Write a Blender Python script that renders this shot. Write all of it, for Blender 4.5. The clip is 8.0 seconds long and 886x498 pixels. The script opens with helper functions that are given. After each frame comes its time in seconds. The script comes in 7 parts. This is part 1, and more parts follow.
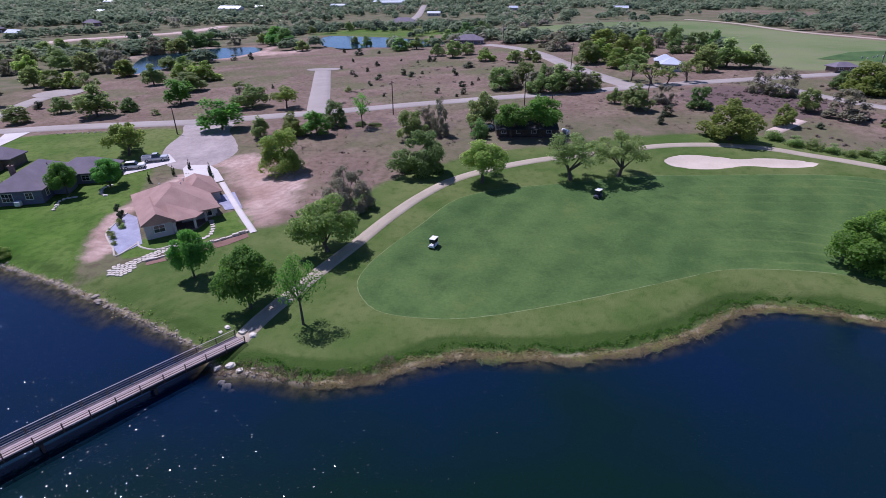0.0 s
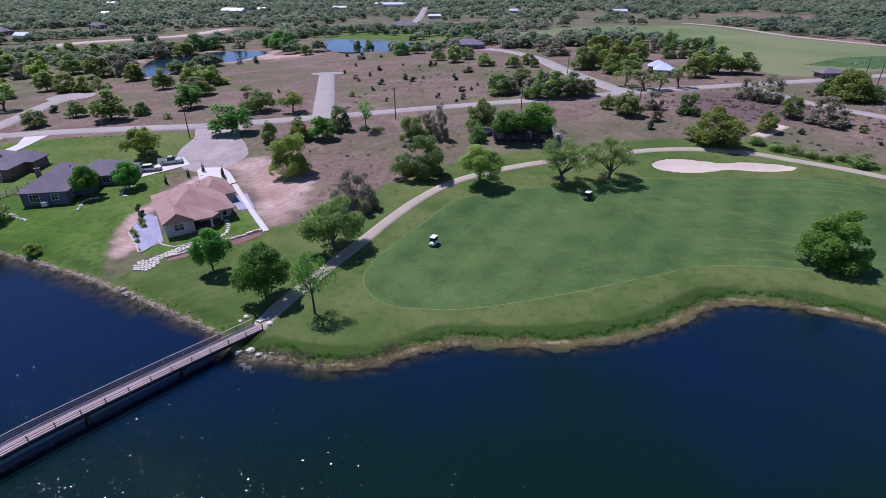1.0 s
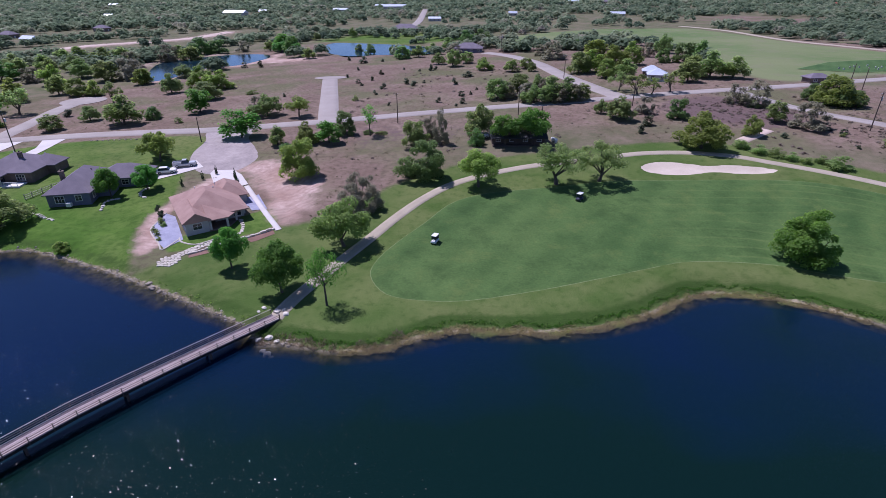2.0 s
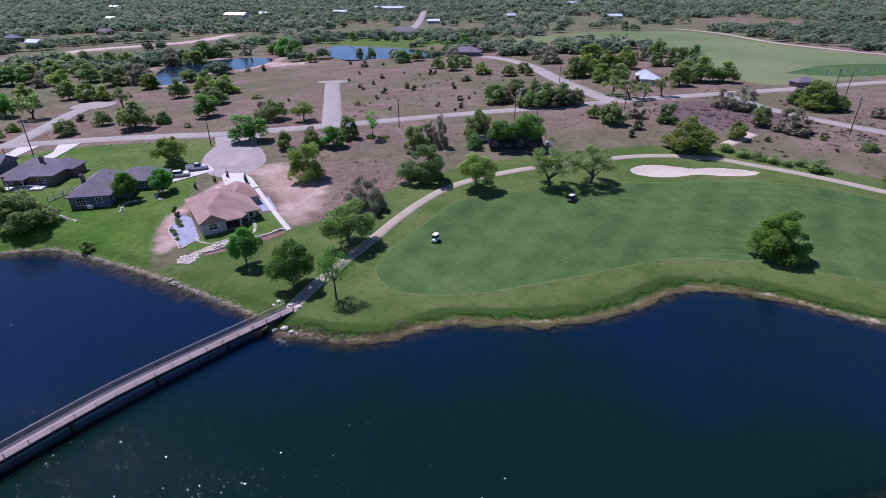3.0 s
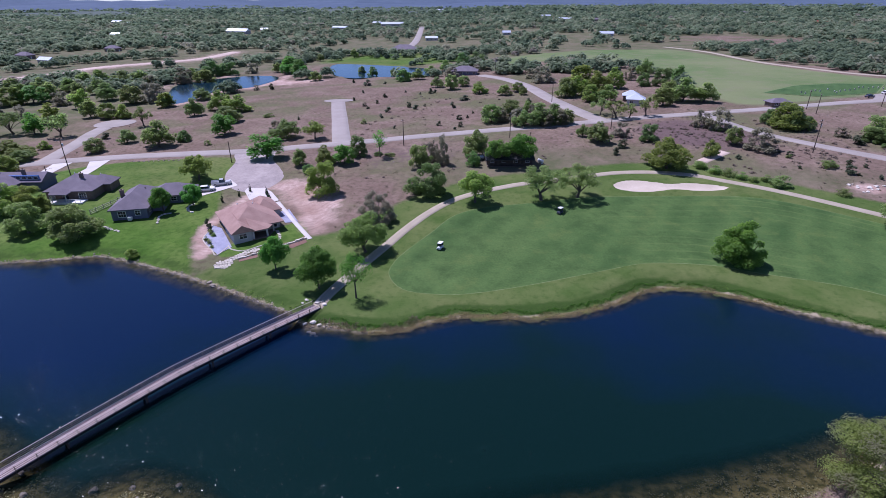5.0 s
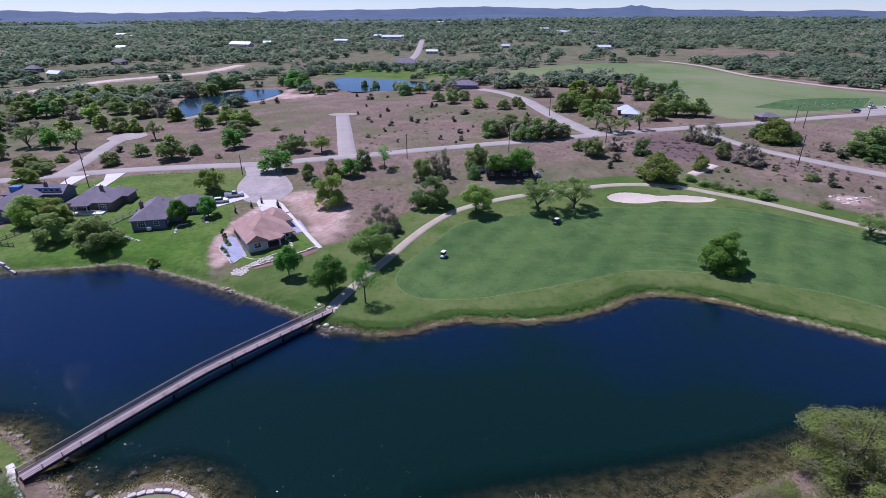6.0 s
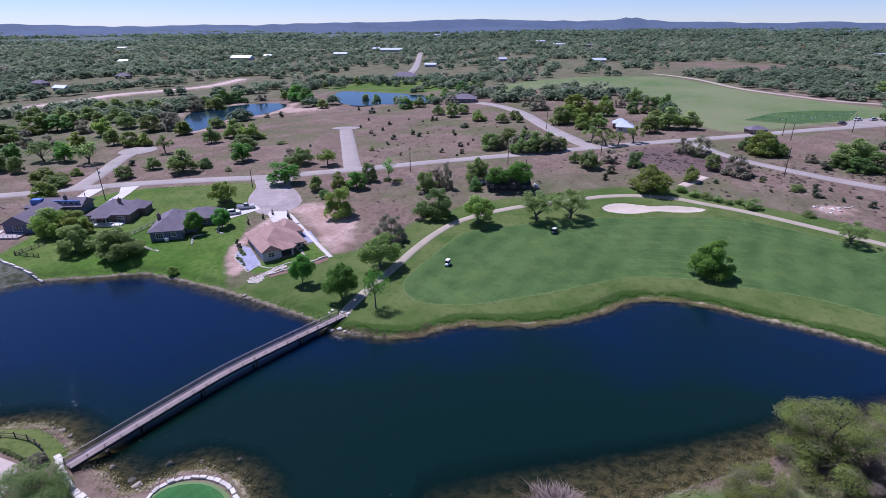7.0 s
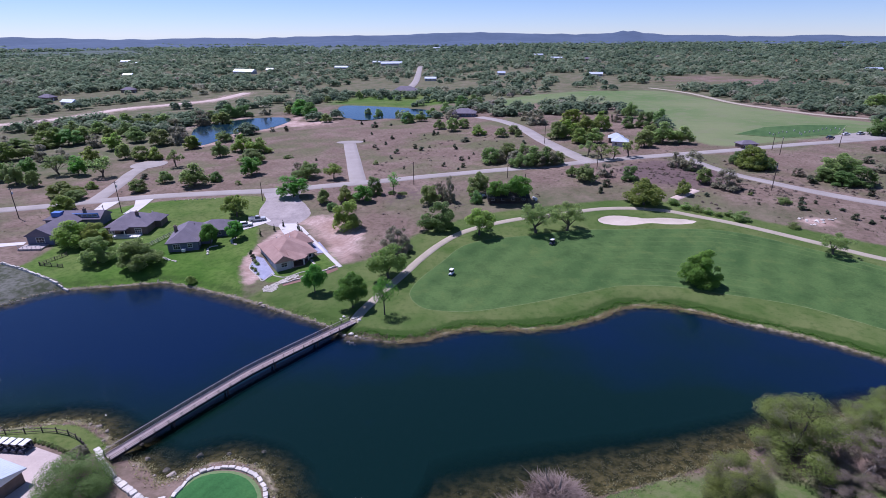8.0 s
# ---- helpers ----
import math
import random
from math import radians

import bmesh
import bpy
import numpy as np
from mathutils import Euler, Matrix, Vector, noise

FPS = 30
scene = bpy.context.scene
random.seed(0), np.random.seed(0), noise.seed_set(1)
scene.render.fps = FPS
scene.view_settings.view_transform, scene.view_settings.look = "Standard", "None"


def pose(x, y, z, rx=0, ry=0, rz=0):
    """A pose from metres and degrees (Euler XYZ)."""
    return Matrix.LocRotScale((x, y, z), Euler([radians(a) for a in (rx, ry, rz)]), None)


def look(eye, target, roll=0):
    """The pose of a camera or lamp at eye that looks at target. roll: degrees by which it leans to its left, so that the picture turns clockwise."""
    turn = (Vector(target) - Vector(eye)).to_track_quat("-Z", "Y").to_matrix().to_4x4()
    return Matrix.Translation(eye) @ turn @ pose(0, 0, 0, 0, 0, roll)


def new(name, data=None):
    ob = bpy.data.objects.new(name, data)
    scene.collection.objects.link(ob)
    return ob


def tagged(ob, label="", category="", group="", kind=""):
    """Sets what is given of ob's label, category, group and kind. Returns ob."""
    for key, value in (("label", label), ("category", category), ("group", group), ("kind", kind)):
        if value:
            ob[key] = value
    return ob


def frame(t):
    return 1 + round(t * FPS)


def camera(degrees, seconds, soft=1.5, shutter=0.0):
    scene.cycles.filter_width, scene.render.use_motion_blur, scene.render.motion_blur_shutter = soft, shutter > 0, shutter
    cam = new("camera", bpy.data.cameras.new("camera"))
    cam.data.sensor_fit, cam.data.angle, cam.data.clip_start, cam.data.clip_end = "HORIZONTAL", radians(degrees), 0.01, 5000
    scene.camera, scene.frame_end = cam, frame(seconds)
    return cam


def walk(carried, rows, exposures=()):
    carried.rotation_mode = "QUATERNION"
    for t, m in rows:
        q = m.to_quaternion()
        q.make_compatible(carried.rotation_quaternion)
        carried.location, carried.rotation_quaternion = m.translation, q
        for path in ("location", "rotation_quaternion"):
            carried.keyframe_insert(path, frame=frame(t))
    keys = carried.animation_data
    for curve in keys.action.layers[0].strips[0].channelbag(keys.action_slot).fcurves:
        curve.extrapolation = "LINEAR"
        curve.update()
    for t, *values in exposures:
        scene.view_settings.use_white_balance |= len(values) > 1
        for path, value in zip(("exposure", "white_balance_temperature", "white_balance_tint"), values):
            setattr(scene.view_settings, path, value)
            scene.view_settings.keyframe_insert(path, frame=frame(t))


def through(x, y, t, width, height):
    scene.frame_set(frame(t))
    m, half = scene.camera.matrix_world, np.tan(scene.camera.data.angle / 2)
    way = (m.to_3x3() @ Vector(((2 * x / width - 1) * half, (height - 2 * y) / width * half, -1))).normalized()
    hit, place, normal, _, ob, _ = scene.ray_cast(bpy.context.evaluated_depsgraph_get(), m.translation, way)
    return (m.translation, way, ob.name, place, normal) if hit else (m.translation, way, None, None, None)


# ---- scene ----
cam = camera(80.0, 8.0, soft=0.8)
PATH = [
    (0, (-0.682, 50.022, 39.075), (-0.861, 51.799, 38.176), -0.2),
    (0.5, (-0.161, 46.908, 40.344), (-0.341, 48.686, 39.447), -0.2),
    (1, (0.146, 43.766, 41.685), (-0.035, 45.544, 40.788), -0.1),
    (1.5, (0.364, 40.565, 42.943), (0.183, 42.344, 42.047), -0.1),
    (3, (1.142, 30.857, 47.124), (0.964, 32.637, 46.229), -0.2),
    (3.5, (1.288, 27.543, 48.497), (1.112, 29.324, 47.605), -0.2),
    (4, (1.301, 24.046, 49.933), (1.127, 25.83, 49.045), -0.1),
    (4.5, (1.1, 20.603, 51.328), (0.93, 22.394, 50.454), -0.1),
    (5, (0.867, 17.251, 52.722), (0.7, 19.05, 51.865), -0.1),
    (6.5, (0.33, 6.644, 57.039), (0.165, 8.467, 56.233), -0.1),
    (7, (-0.325, 3.086, 58.355), (-0.485, 4.917, 57.567), -0.2),
    (7.5, (-0.752, -0.624, 59.847), (-0.91, 1.215, 59.077), -0.2),
    (8, (-1.082, -4.24, 61.252), (-1.239, -2.393, 60.502), -0.2),
]
walk(cam, [(t, look(eye, target, roll)) for t, eye, target, roll in PATH], exposures=((0.0, -0.07, 5660, 30.5), (3.0, -0.05, 5590, 30.7), (4.2, 0.01, 5565, 30.8), (8.0, 0.02, 5480, 31)))

# ---- world and sun ----
SUN_TO = Vector((-0.45, 0.28, 1.0)).normalized()
world = bpy.data.worlds.new("sky")
scene.world = world
world.use_nodes = True
wn = world.node_tree.nodes
sky = wn.new("ShaderNodeTexSky")
sky.sky_type, sky.sun_disc = "NISHITA", False
sky.sun_elevation, sky.sun_rotation = math.asin(SUN_TO.z), math.atan2(SUN_TO.x, SUN_TO.y)
sky.air_density, sky.dust_density, sky.ozone_density, sky.altitude = 0.85, 0.1, 5.0, 1300
wn["Background"].inputs["Strength"].default_value = 0.10
world.node_tree.links.new(sky.outputs[0], wn["Background"].inputs["Color"])
sun = new("sun", bpy.data.lights.new("sun", "SUN"))
sun.data.energy, sun.data.angle, sun.data.color = 5.0, radians(0.53), (1.0, 0.96, 0.91)
sun.matrix_world = look(SUN_TO * 500, (0, 0, 0))

# ---- small tools ----
def smoothstep(a, b, v):
    t = np.clip((v - a) / (b - a), 0.0, 1.0)
    return t * t * (3 - 2 * t)


def spline(points, step, closed=False):
    """A Catmull-Rom line through the points, about one place every step metres."""
    p = [np.array(q, float) for q in points]
    n = len(p)
    out = []
    for i in range(n if closed else n - 1):
        a, b, c, d = ((p[(i - 1) % n], p[i], p[(i + 1) % n], p[(i + 2) % n]) if closed
                      else (p[max(i - 1, 0)], p[i], p[i + 1], p[min(i + 2, n - 1)]))
        k = max(2, int(np.linalg.norm(c - b) / step))
        for j in range(k):
            t = j / k
            out.append(0.5 * (2 * b + (c - a) * t + (2 * a - 5 * b + 4 * c - d) * t * t + (3 * b - a - 3 * c + d) * t ** 3))
    if not closed:
        out.append(p[-1])
    return np.array(out)


def inside_by(poly, x, y):
    """Distance to the polygon's edge, positive inside it."""
    x, y = np.asarray(x, float), np.asarray(y, float)
    near = np.full(x.shape, 1e9)
    within = np.zeros(x.shape, bool)
    q = np.roll(poly, -1, axis=0)
    for (ax, ay), (bx, by) in zip(poly, q):
        dx, dy = bx - ax, by - ay
        s = np.clip(((x - ax) * dx + (y - ay) * dy) / (dx * dx + dy * dy + 1e-9), 0, 1)
        near = np.minimum(near, (x - ax - s * dx) ** 2 + (y - ay - s * dy) ** 2)
        if ay != by:
            within ^= ((ay > y) != (by > y)) & (x < (bx - ax) * (y - ay) / (by - ay) + ax)
    return np.where(within, 1, -1) * np.sqrt(near)


def line_gap(line, x, y):
    """Distance to an open line."""
    x, y = np.asarray(x, float), np.asarray(y, float)
    near = np.full(x.shape, 1e9)
    for (ax, ay), (bx, by) in zip(line[:-1], line[1:]):
        dx, dy = bx - ax, by - ay
        s = np.clip(((x - ax) * dx + (y - ay) * dy) / (dx * dx + dy * dy + 1e-9), 0, 1)
        near = np.minimum(near, (x - ax - s * dx) ** 2 + (y - ay - s * dy) ** 2)
    return np.sqrt(near)


def waves(x, y, size, seed):
    """A cheap smooth noise, about -1 to 1, from a few crossed waves."""
    rng = np.random.RandomState(seed)
    v = np.zeros(np.shape(x))
    for k in range(7):
        a, f, p = rng.uniform(0, 6.28), rng.uniform(0.6, 1.8) * 6.28 / size, rng.uniform(0, 6.28)
        v = v + np.sin((np.cos(a) * x + np.sin(a) * y) * f + p + 1.3 * np.sin((np.sin(a) * x - np.cos(a) * y) * f * 0.6 + p * 2))
    return v / 4.0


# ---- plan ----
WATER = -1.2
FAR_SHORE = [(-165, 84), (-140, 94), (-122, 103.6), (-117.6, 109.2), (-112, 113.3), (-98, 116.8), (-88.3, 119.4), (-81, 117.8), (-68, 113.5),
               (-54.2, 108), (-46.5, 104.4), (-36, 99.6), (-31.4, 95.5), (-27.9, 95.8), (-21.3, 94.7), (-15.1, 95.6), (-8, 99.5), (-2.8, 101.4),
               (10, 102.2), (22.2, 106.5), (30.6, 112.4), (35, 114.9), (40, 115.7), (49.2, 114.2), (58, 109.6), (68, 104.8), (77, 99.5),
               (88, 91), (104, 80), (128, 66)]
NEAR_SHORE = [(132, 54), (104, 66), (88, 75), (75, 79), (66, 77), (56, 73), (46, 68), (37, 63.5), (27, 59),
               (18, 55.5), (10, 52.5), (1, 49), (-8, 45), (-20, 45), (-29, 49), (-31.5, 53), (-34.5, 56), (-40.4, 57.6), (-44.5, 56),
               (-48.6, 52.5), (-53, 55.2), (-58, 57.2), (-62, 60), (-65.4, 62.4), (-70.6, 64.3), (-77, 63.2), (-84, 61), (-110, 55), (-150, 60)]
LAKE = spline(FAR_SHORE + NEAR_SHORE, 1.5, True)
FAIRWAY = spline([(-20, 113.5), (-16, 107.8), (-9, 106.4), (-1.7, 107.3), (9.3, 111.3), (19.3, 115.7), (28.4, 119.8), (36.1, 122.6), (48.8, 122.6), (57, 120.2),
                  (66, 118), (75, 115), (84, 109), (100, 97), (125, 90), (132, 118), (113, 134), (102, 142.5), (90, 150.5), (80, 156.5), (70, 159.5), (57, 159.5),
                  (40.5, 158.5), (28, 157.5), (15, 153.8), (5, 151.3), (-3, 148.5), (-9, 143.5), (-13.6, 134), (-17.8, 125.5), (-20, 119)], 1.5, True)
BUNKER = spline([(35.8, 165.0), (38, 167.6), (42, 168.8), (47, 168.0), (51.5, 166.8), (57, 167.2), (63, 166.6), (67.5, 164.6), (64, 162.6), (58, 162.2), (52, 162.8),
                 (46.5, 161.2), (41, 161.0), (37, 162.4)], 0.8, True)
GREEN = spline([(-46, 44), (-44.8, 50), (-43.6, 53), (-41.4, 54.6), (-38.4, 55), (-35.4, 54.1), (-33, 52), (-31.8, 49), (-32.5, 43), (-38, 39), (-44, 40)], 0.8, True)
CART_PATH = spline([(-30.9, 100), (-30.1, 104.6), (-28.4, 110.5), (-25.8, 118.3), (-22.3, 127.6), (-19.4, 135.4), (-15.3, 144.3), (-9.7, 152.7), (-2.7, 158.5),
                    (6.6, 163.7), (14.3, 166.7), (26, 170.3), (38, 174.3), (49.6, 175.1), (60.5, 173), (67, 169.8), (76, 165.3), (84.4, 160.3), (98, 151),
                    (111, 142), (140, 126)], 2.0)
ROAD = spline([(-240, 150), (-184, 171.4), (-161.6, 180.8), (-148.8, 185.5), (-128, 191), (-106, 194.5), (-86, 197.3), (-62.6, 204.5), (-44, 209.5), (-25.5, 215.4),
               (-4, 221.4), (21, 229.5), (47, 239), (78, 250.5), (120, 265.2), (153, 278.5), (188, 291.7), (260, 320), (420, 380)], 4.0)
ROAD_EAST = spline([(90, 254), (92, 241), (95, 227.4), (100.6, 213.5), (108.8, 203), (117, 194.6), (126.5, 187.2), (136, 181.7), (180, 160)], 3.0)
ROAD_NORTH = spline([(45.5, 238), (37.5, 262.4), (29.2, 293.7), (20, 336), (8, 366), (-8, 388)], 4.0)
LANE = spline([(-54, 207), (-54.9, 208.9), (-60.1, 226.2), (-66.9, 249.8), (-74, 273.8), (-81.2, 298.7)], 3.0)
LANE_WEST = spline([(-154.6, 182), (-158.6, 196.4), (-163.5, 212.8), (-169, 228), (-172.2, 244)], 3.0)
CLOSE_AREA = spline([(-89.5, 194.5), (-85.6, 184.5), (-83.6, 173.5), (-79.6, 164.5), (-73.5, 158.5), (-67.2, 157.4), (-63.8, 161.5), (-62.8, 170), (-67, 178.5), (-73, 187.5), (-76.5, 197)], 2.0, True)
CLOSE = spline([(-84, 198), (-79.9, 188), (-75.5, 178)], 2.0)
TRACK = spline([(-420, 330), (-358, 365), (-336, 406), (-328, 455), (-300, 492), (-278, 530), (-277, 600)], 8.0)
TRACK_EAST = spline([(168, 594), (190, 541), (199, 460), (216, 418), (232, 389), (262, 370), (330, 345)], 8.0)
FAR_ROAD = spline([(-94, 610), (-101, 740), (-120, 920), (-145, 1150)], 20.0)
POND_WEST = spline([(-172, 296), (-183, 310), (-200, 340), (-208, 368), (-195, 396), (-180, 412), (-160, 412), (-152, 392), (-156, 358), (-165, 350), (-172, 333),
                    (-169, 312)], 4.0, True)
POND_EAST = spline([(-131, 458), (-119, 415), (-99, 390), (-79, 395), (-54, 402), (-40, 411), (-39, 431), (-61, 455), (-103, 470), (-128, 474)], 4.0, True)
FIELD = spline([(1, 483), (48, 537), (104, 560), (161, 568), (186, 500), (196, 445), (224, 383), (250, 352), (260, 330), (228, 322), (192, 307), (143, 284), (114, 277), (110, 314), (112, 361),
                (100, 447), (67, 475), (6, 449)], 8.0, True)
LAWN = spline([(-140, 92), (-135, 118), (-134, 132), (-139, 150), (-142, 172), (-128, 183), (-106, 188), (-90, 190), (-84, 181), (-82, 168), (-77, 157), (-72, 145), (-71, 134), (-69, 124),
               (-64, 116), (-64, 104), (-90, 95)], 3.0, True)
GARDEN = spline([(-58.5, 118.5), (-49.5, 124.5), (-43, 131), (-47, 138), (-52, 134), (-60, 124)], 2.0, True)
ROUGH = spline([(-64, 108), (-57, 115), (-50, 121.5), (-42, 130), (-36, 133), (-31, 139), (-23, 152), (-13, 162), (0, 170), (12, 174), (30, 179.5), (50, 183), (64, 180),
                (80, 171), (95, 162.5), (120, 148), (180, 110), (150, 74), (100, 74), (60, 92), (0, 78), (-32, 78), (-60, 95)], 4.0, True)
DIRT = spline([(-66, 162), (-58.5, 168), (-50, 165.5), (-42, 156), (-39.5, 146), (-40.5, 133.5), (-46, 138), (-54, 150), (-60, 157)], 2.0, True)
DIRT_WEST = spline([(-67, 157), (-70.5, 147), (-70.8, 134), (-68.8, 126), (-63.6, 117), (-61.5, 121), (-66, 129), (-68, 138), (-63, 152)], 2.0, True)
CORNER = spline([(-112.5, 113.4), (-121, 104), (-140, 94), (-172, 86), (-176, 120), (-141, 125), (-128, 120.5)], 3.0, True)
NEAR_LAWN = spline([(-86, 60.2), (-77, 62.6), (-71, 63.2), (-65.6, 61.3), (-60.6, 58.2), (-63.4, 56.2), (-66, 56.6), (-74, 57.9), (-86, 56)], 1.0, True)


POND_LEVELS = (0.9, 3.2)


def height(x, y):
    """The ground's height."""
    x, y = np.asarray(x, float), np.asarray(y, float)
    z = np.interp(x, [-170, -60, 0, 60, 160], [0.8, 4.0, 6.5, 8.0, 9.0]) * smoothstep(100, 215, y)
    z = z + 1.2 * waves(x, y, 420, 3) * smoothstep(420, 900, y)
    for pond, level in ((POND_WEST, POND_LEVELS[0]), (POND_EAST, POND_LEVELS[1])):
        d = inside_by(pond[::2], x, y)
        z = z + (level + 0.5 - z) * smoothstep(-26, -3, d) - 1.5 * smoothstep(-3, 3, d)
    z = z - 0.45 * smoothstep(-0.3, 1.6, inside_by(BUNKER[::2], x, y))
    z = z + 0.28 * smoothstep(-2.2, -0.6, inside_by(BUNKER[::2], x, y)) * smoothstep(0.6, -0.6, inside_by(BUNKER[::2], x, y))
    lake = inside_by(LAKE, x, y) + 0.35 * waves(x, y, 7, 5)
    bank = np.where(lake < 0, WATER + (z - WATER) * smoothstep(0.0, 5.0, -lake) + 0.25 * smoothstep(0, 1.2, -lake) * smoothstep(5, 1.2, -lake), 0)
    shelf = np.where((y < 90) & (x > -12), 0.11, np.where((y < 72) | ((x < -50) & (y > 98)), 0.2, 0.35))
    bed = WATER - np.minimum(shelf * np.maximum(lake, 0) + 0.02 * np.maximum(lake, 0) ** 1.6, 4.0)
    return np.where(lake > 0, bed, bank)


def at(x, y):
    return float(height(np.array([x]), np.array([y]))[0])


# ---- materials ----
def node(nt, kind, **values):
    n = nt.nodes.new(kind)
    for k, v in values.items():
        n.inputs[k.replace("_", " ")].default_value = v
    return n


def noise_of(nt, scale, detail=4.0, rough=0.55, world_space=False):
    n = node(nt, "ShaderNodeTexNoise", Scale=scale, Detail=detail, Roughness=rough)
    if world_space:
        g = nt.nodes.new("ShaderNodeNewGeometry")
        nt.links.new(g.outputs["Position"], n.inputs["Vector"])
    else:
        c = nt.nodes.new("ShaderNodeTexCoord")
        nt.links.new(c.outputs["Object"], n.inputs["Vector"])
    return n.outputs["Fac"]


def ramp(nt, fac, stops):
    r = nt.nodes.new("ShaderNodeValToRGB")
    e = r.color_ramp.elements
    while len(e) < len(stops):
        e.new(0.5)
    for el, (p, c) in zip(e, stops):
        el.position, el.color = p, (*c, 1)
    nt.links.new(fac, r.inputs[0])
    return r.outputs[0]


def blend(nt, fac, a, b, mode="MIX"):
    m = nt.nodes.new("ShaderNodeMix")
    m.data_type, m.blend_type = "RGBA", mode
    for sock, v in ((m.inputs[0], fac), (m.inputs[6], a), (m.inputs[7], b)):
        if hasattr(v, "is_output"):
            nt.links.new(v, sock)
        elif isinstance(v, (int, float)):
            sock.default_value = v
        else:
            sock.default_value = (*v, 1)
    return m.outputs[2]


def sums(nt, op, a, b):
    m = nt.nodes.new("ShaderNodeMath")
    m.operation = op
    for sock, v in ((m.inputs[0], a), (m.inputs[1], b)):
        if hasattr(v, "is_output"):
            nt.links.new(v, sock)
        else:
            sock.default_value = v
    return m.outputs[0]


def begin(name):
    m = bpy.data.materials.new(name)
    m.use_nodes = True
    nt = m.node_tree
    return m, nt, nt.nodes["Principled BSDF"]


def relief(nt, bsdf, fac, strength, distance):
    b = node(nt, "ShaderNodeBump", Strength=strength, Distance=distance)
    nt.links.new(fac, b.inputs["Height"])
    nt.links.new(b.outputs[0], bsdf.inputs["Normal"])


def plain(name, dark, light, scale, roughness=0.8, fine=None, metallic=0.0, bump=0.0, vary=0.0, world_space=False):
    """Two tones mixed by noise at two scales, with relief, and from piece to piece."""
    m, nt, b = begin(name)
    n1, n2 = noise_of(nt, scale, 3, world_space=world_space), noise_of(nt, fine or scale * 9, 5, 0.65, world_space=world_space)
    f = sums(nt, "ADD", sums(nt, "MULTIPLY", n1, 0.55), sums(nt, "MULTIPLY", n2, 0.45))
    col = ramp(nt, f, [(0.32, dark), (0.68, light)])
    if vary:
        info = nt.nodes.new("ShaderNodeObjectInfo")
        hsv = nt.nodes.new("ShaderNodeHueSaturation")
        nt.links.new(sums(nt, "ADD", sums(nt, "MULTIPLY", info.outputs["Random"], vary), 1 - vary / 2), hsv.inputs["Value"])
        nt.links.new(col, hsv.inputs["Color"])
        col = hsv.outputs[0]
    nt.links.new(col, b.inputs["Base Color"])
    b.inputs["Roughness"].default_value, b.inputs["Metallic"].default_value = roughness, metallic
    if bump:
        relief(nt, b, n2, 0.6, bump)
    return m


def leaves(name, dark, light, dry=None, clear=True, through=0.64, patchy=False):
    m, nt, b = begin(name)
    g = nt.nodes.new("ShaderNodeNewGeometry")
    info = nt.nodes.new("ShaderNodeObjectInfo")
    col = blend(nt, sums(nt, "ADD", sums(nt, "MULTIPLY", g.outputs["Random Per Island"], 0.62), 0.19), dark, light)
    big = noise_of(nt, 0.35, 2)
    if patchy:
        big = ramp(nt, noise_of(nt, 0.42, 3), [(0.50, (0, 0, 0)), (0.62, (1.2, 1.2, 1.2))])
    col = blend(nt, sums(nt, "MULTIPLY", big, 0.7), col, dry or (light[0] * 0.98, light[1] * 1.02, light[2] * 1.1))
    hsv = nt.nodes.new("ShaderNodeHueSaturation")
    nt.links.new(sums(nt, "ADD", sums(nt, "MULTIPLY", info.outputs["Random"], 0.030), 0.490), hsv.inputs["Hue"])
    nt.links.new(sums(nt, "ADD", sums(nt, "MULTIPLY", info.outputs["Random"], 0.35), 0.82), hsv.inputs["Value"])
    nt.links.new(col, hsv.inputs["Color"])
    nt.links.new(hsv.outputs[0], b.inputs["Base Color"])
    b.inputs["Roughness"].default_value = 0.6
    b.inputs["Specular IOR Level"].default_value = 0.25
    t = nt.nodes.new("ShaderNodeBsdfTranslucent")
    through_leaf = node(nt, "ShaderNodeHueSaturation", Hue=0.5, Saturation=1.1, Value=1.7)
    nt.links.new(hsv.outputs[0], through_leaf.inputs["Color"])
    nt.links.new(through_leaf.outputs[0], t.inputs[0])
    mix = node(nt, "ShaderNodeMixShader", Fac=through if clear else 0.05)
    nt.links.new(b.outputs[0], mix.inputs[1])
    nt.links.new(t.outputs[0], mix.inputs[2])
    nt.links.new(mix.outputs[0], nt.nodes["Material Output"].inputs[0])
    return m


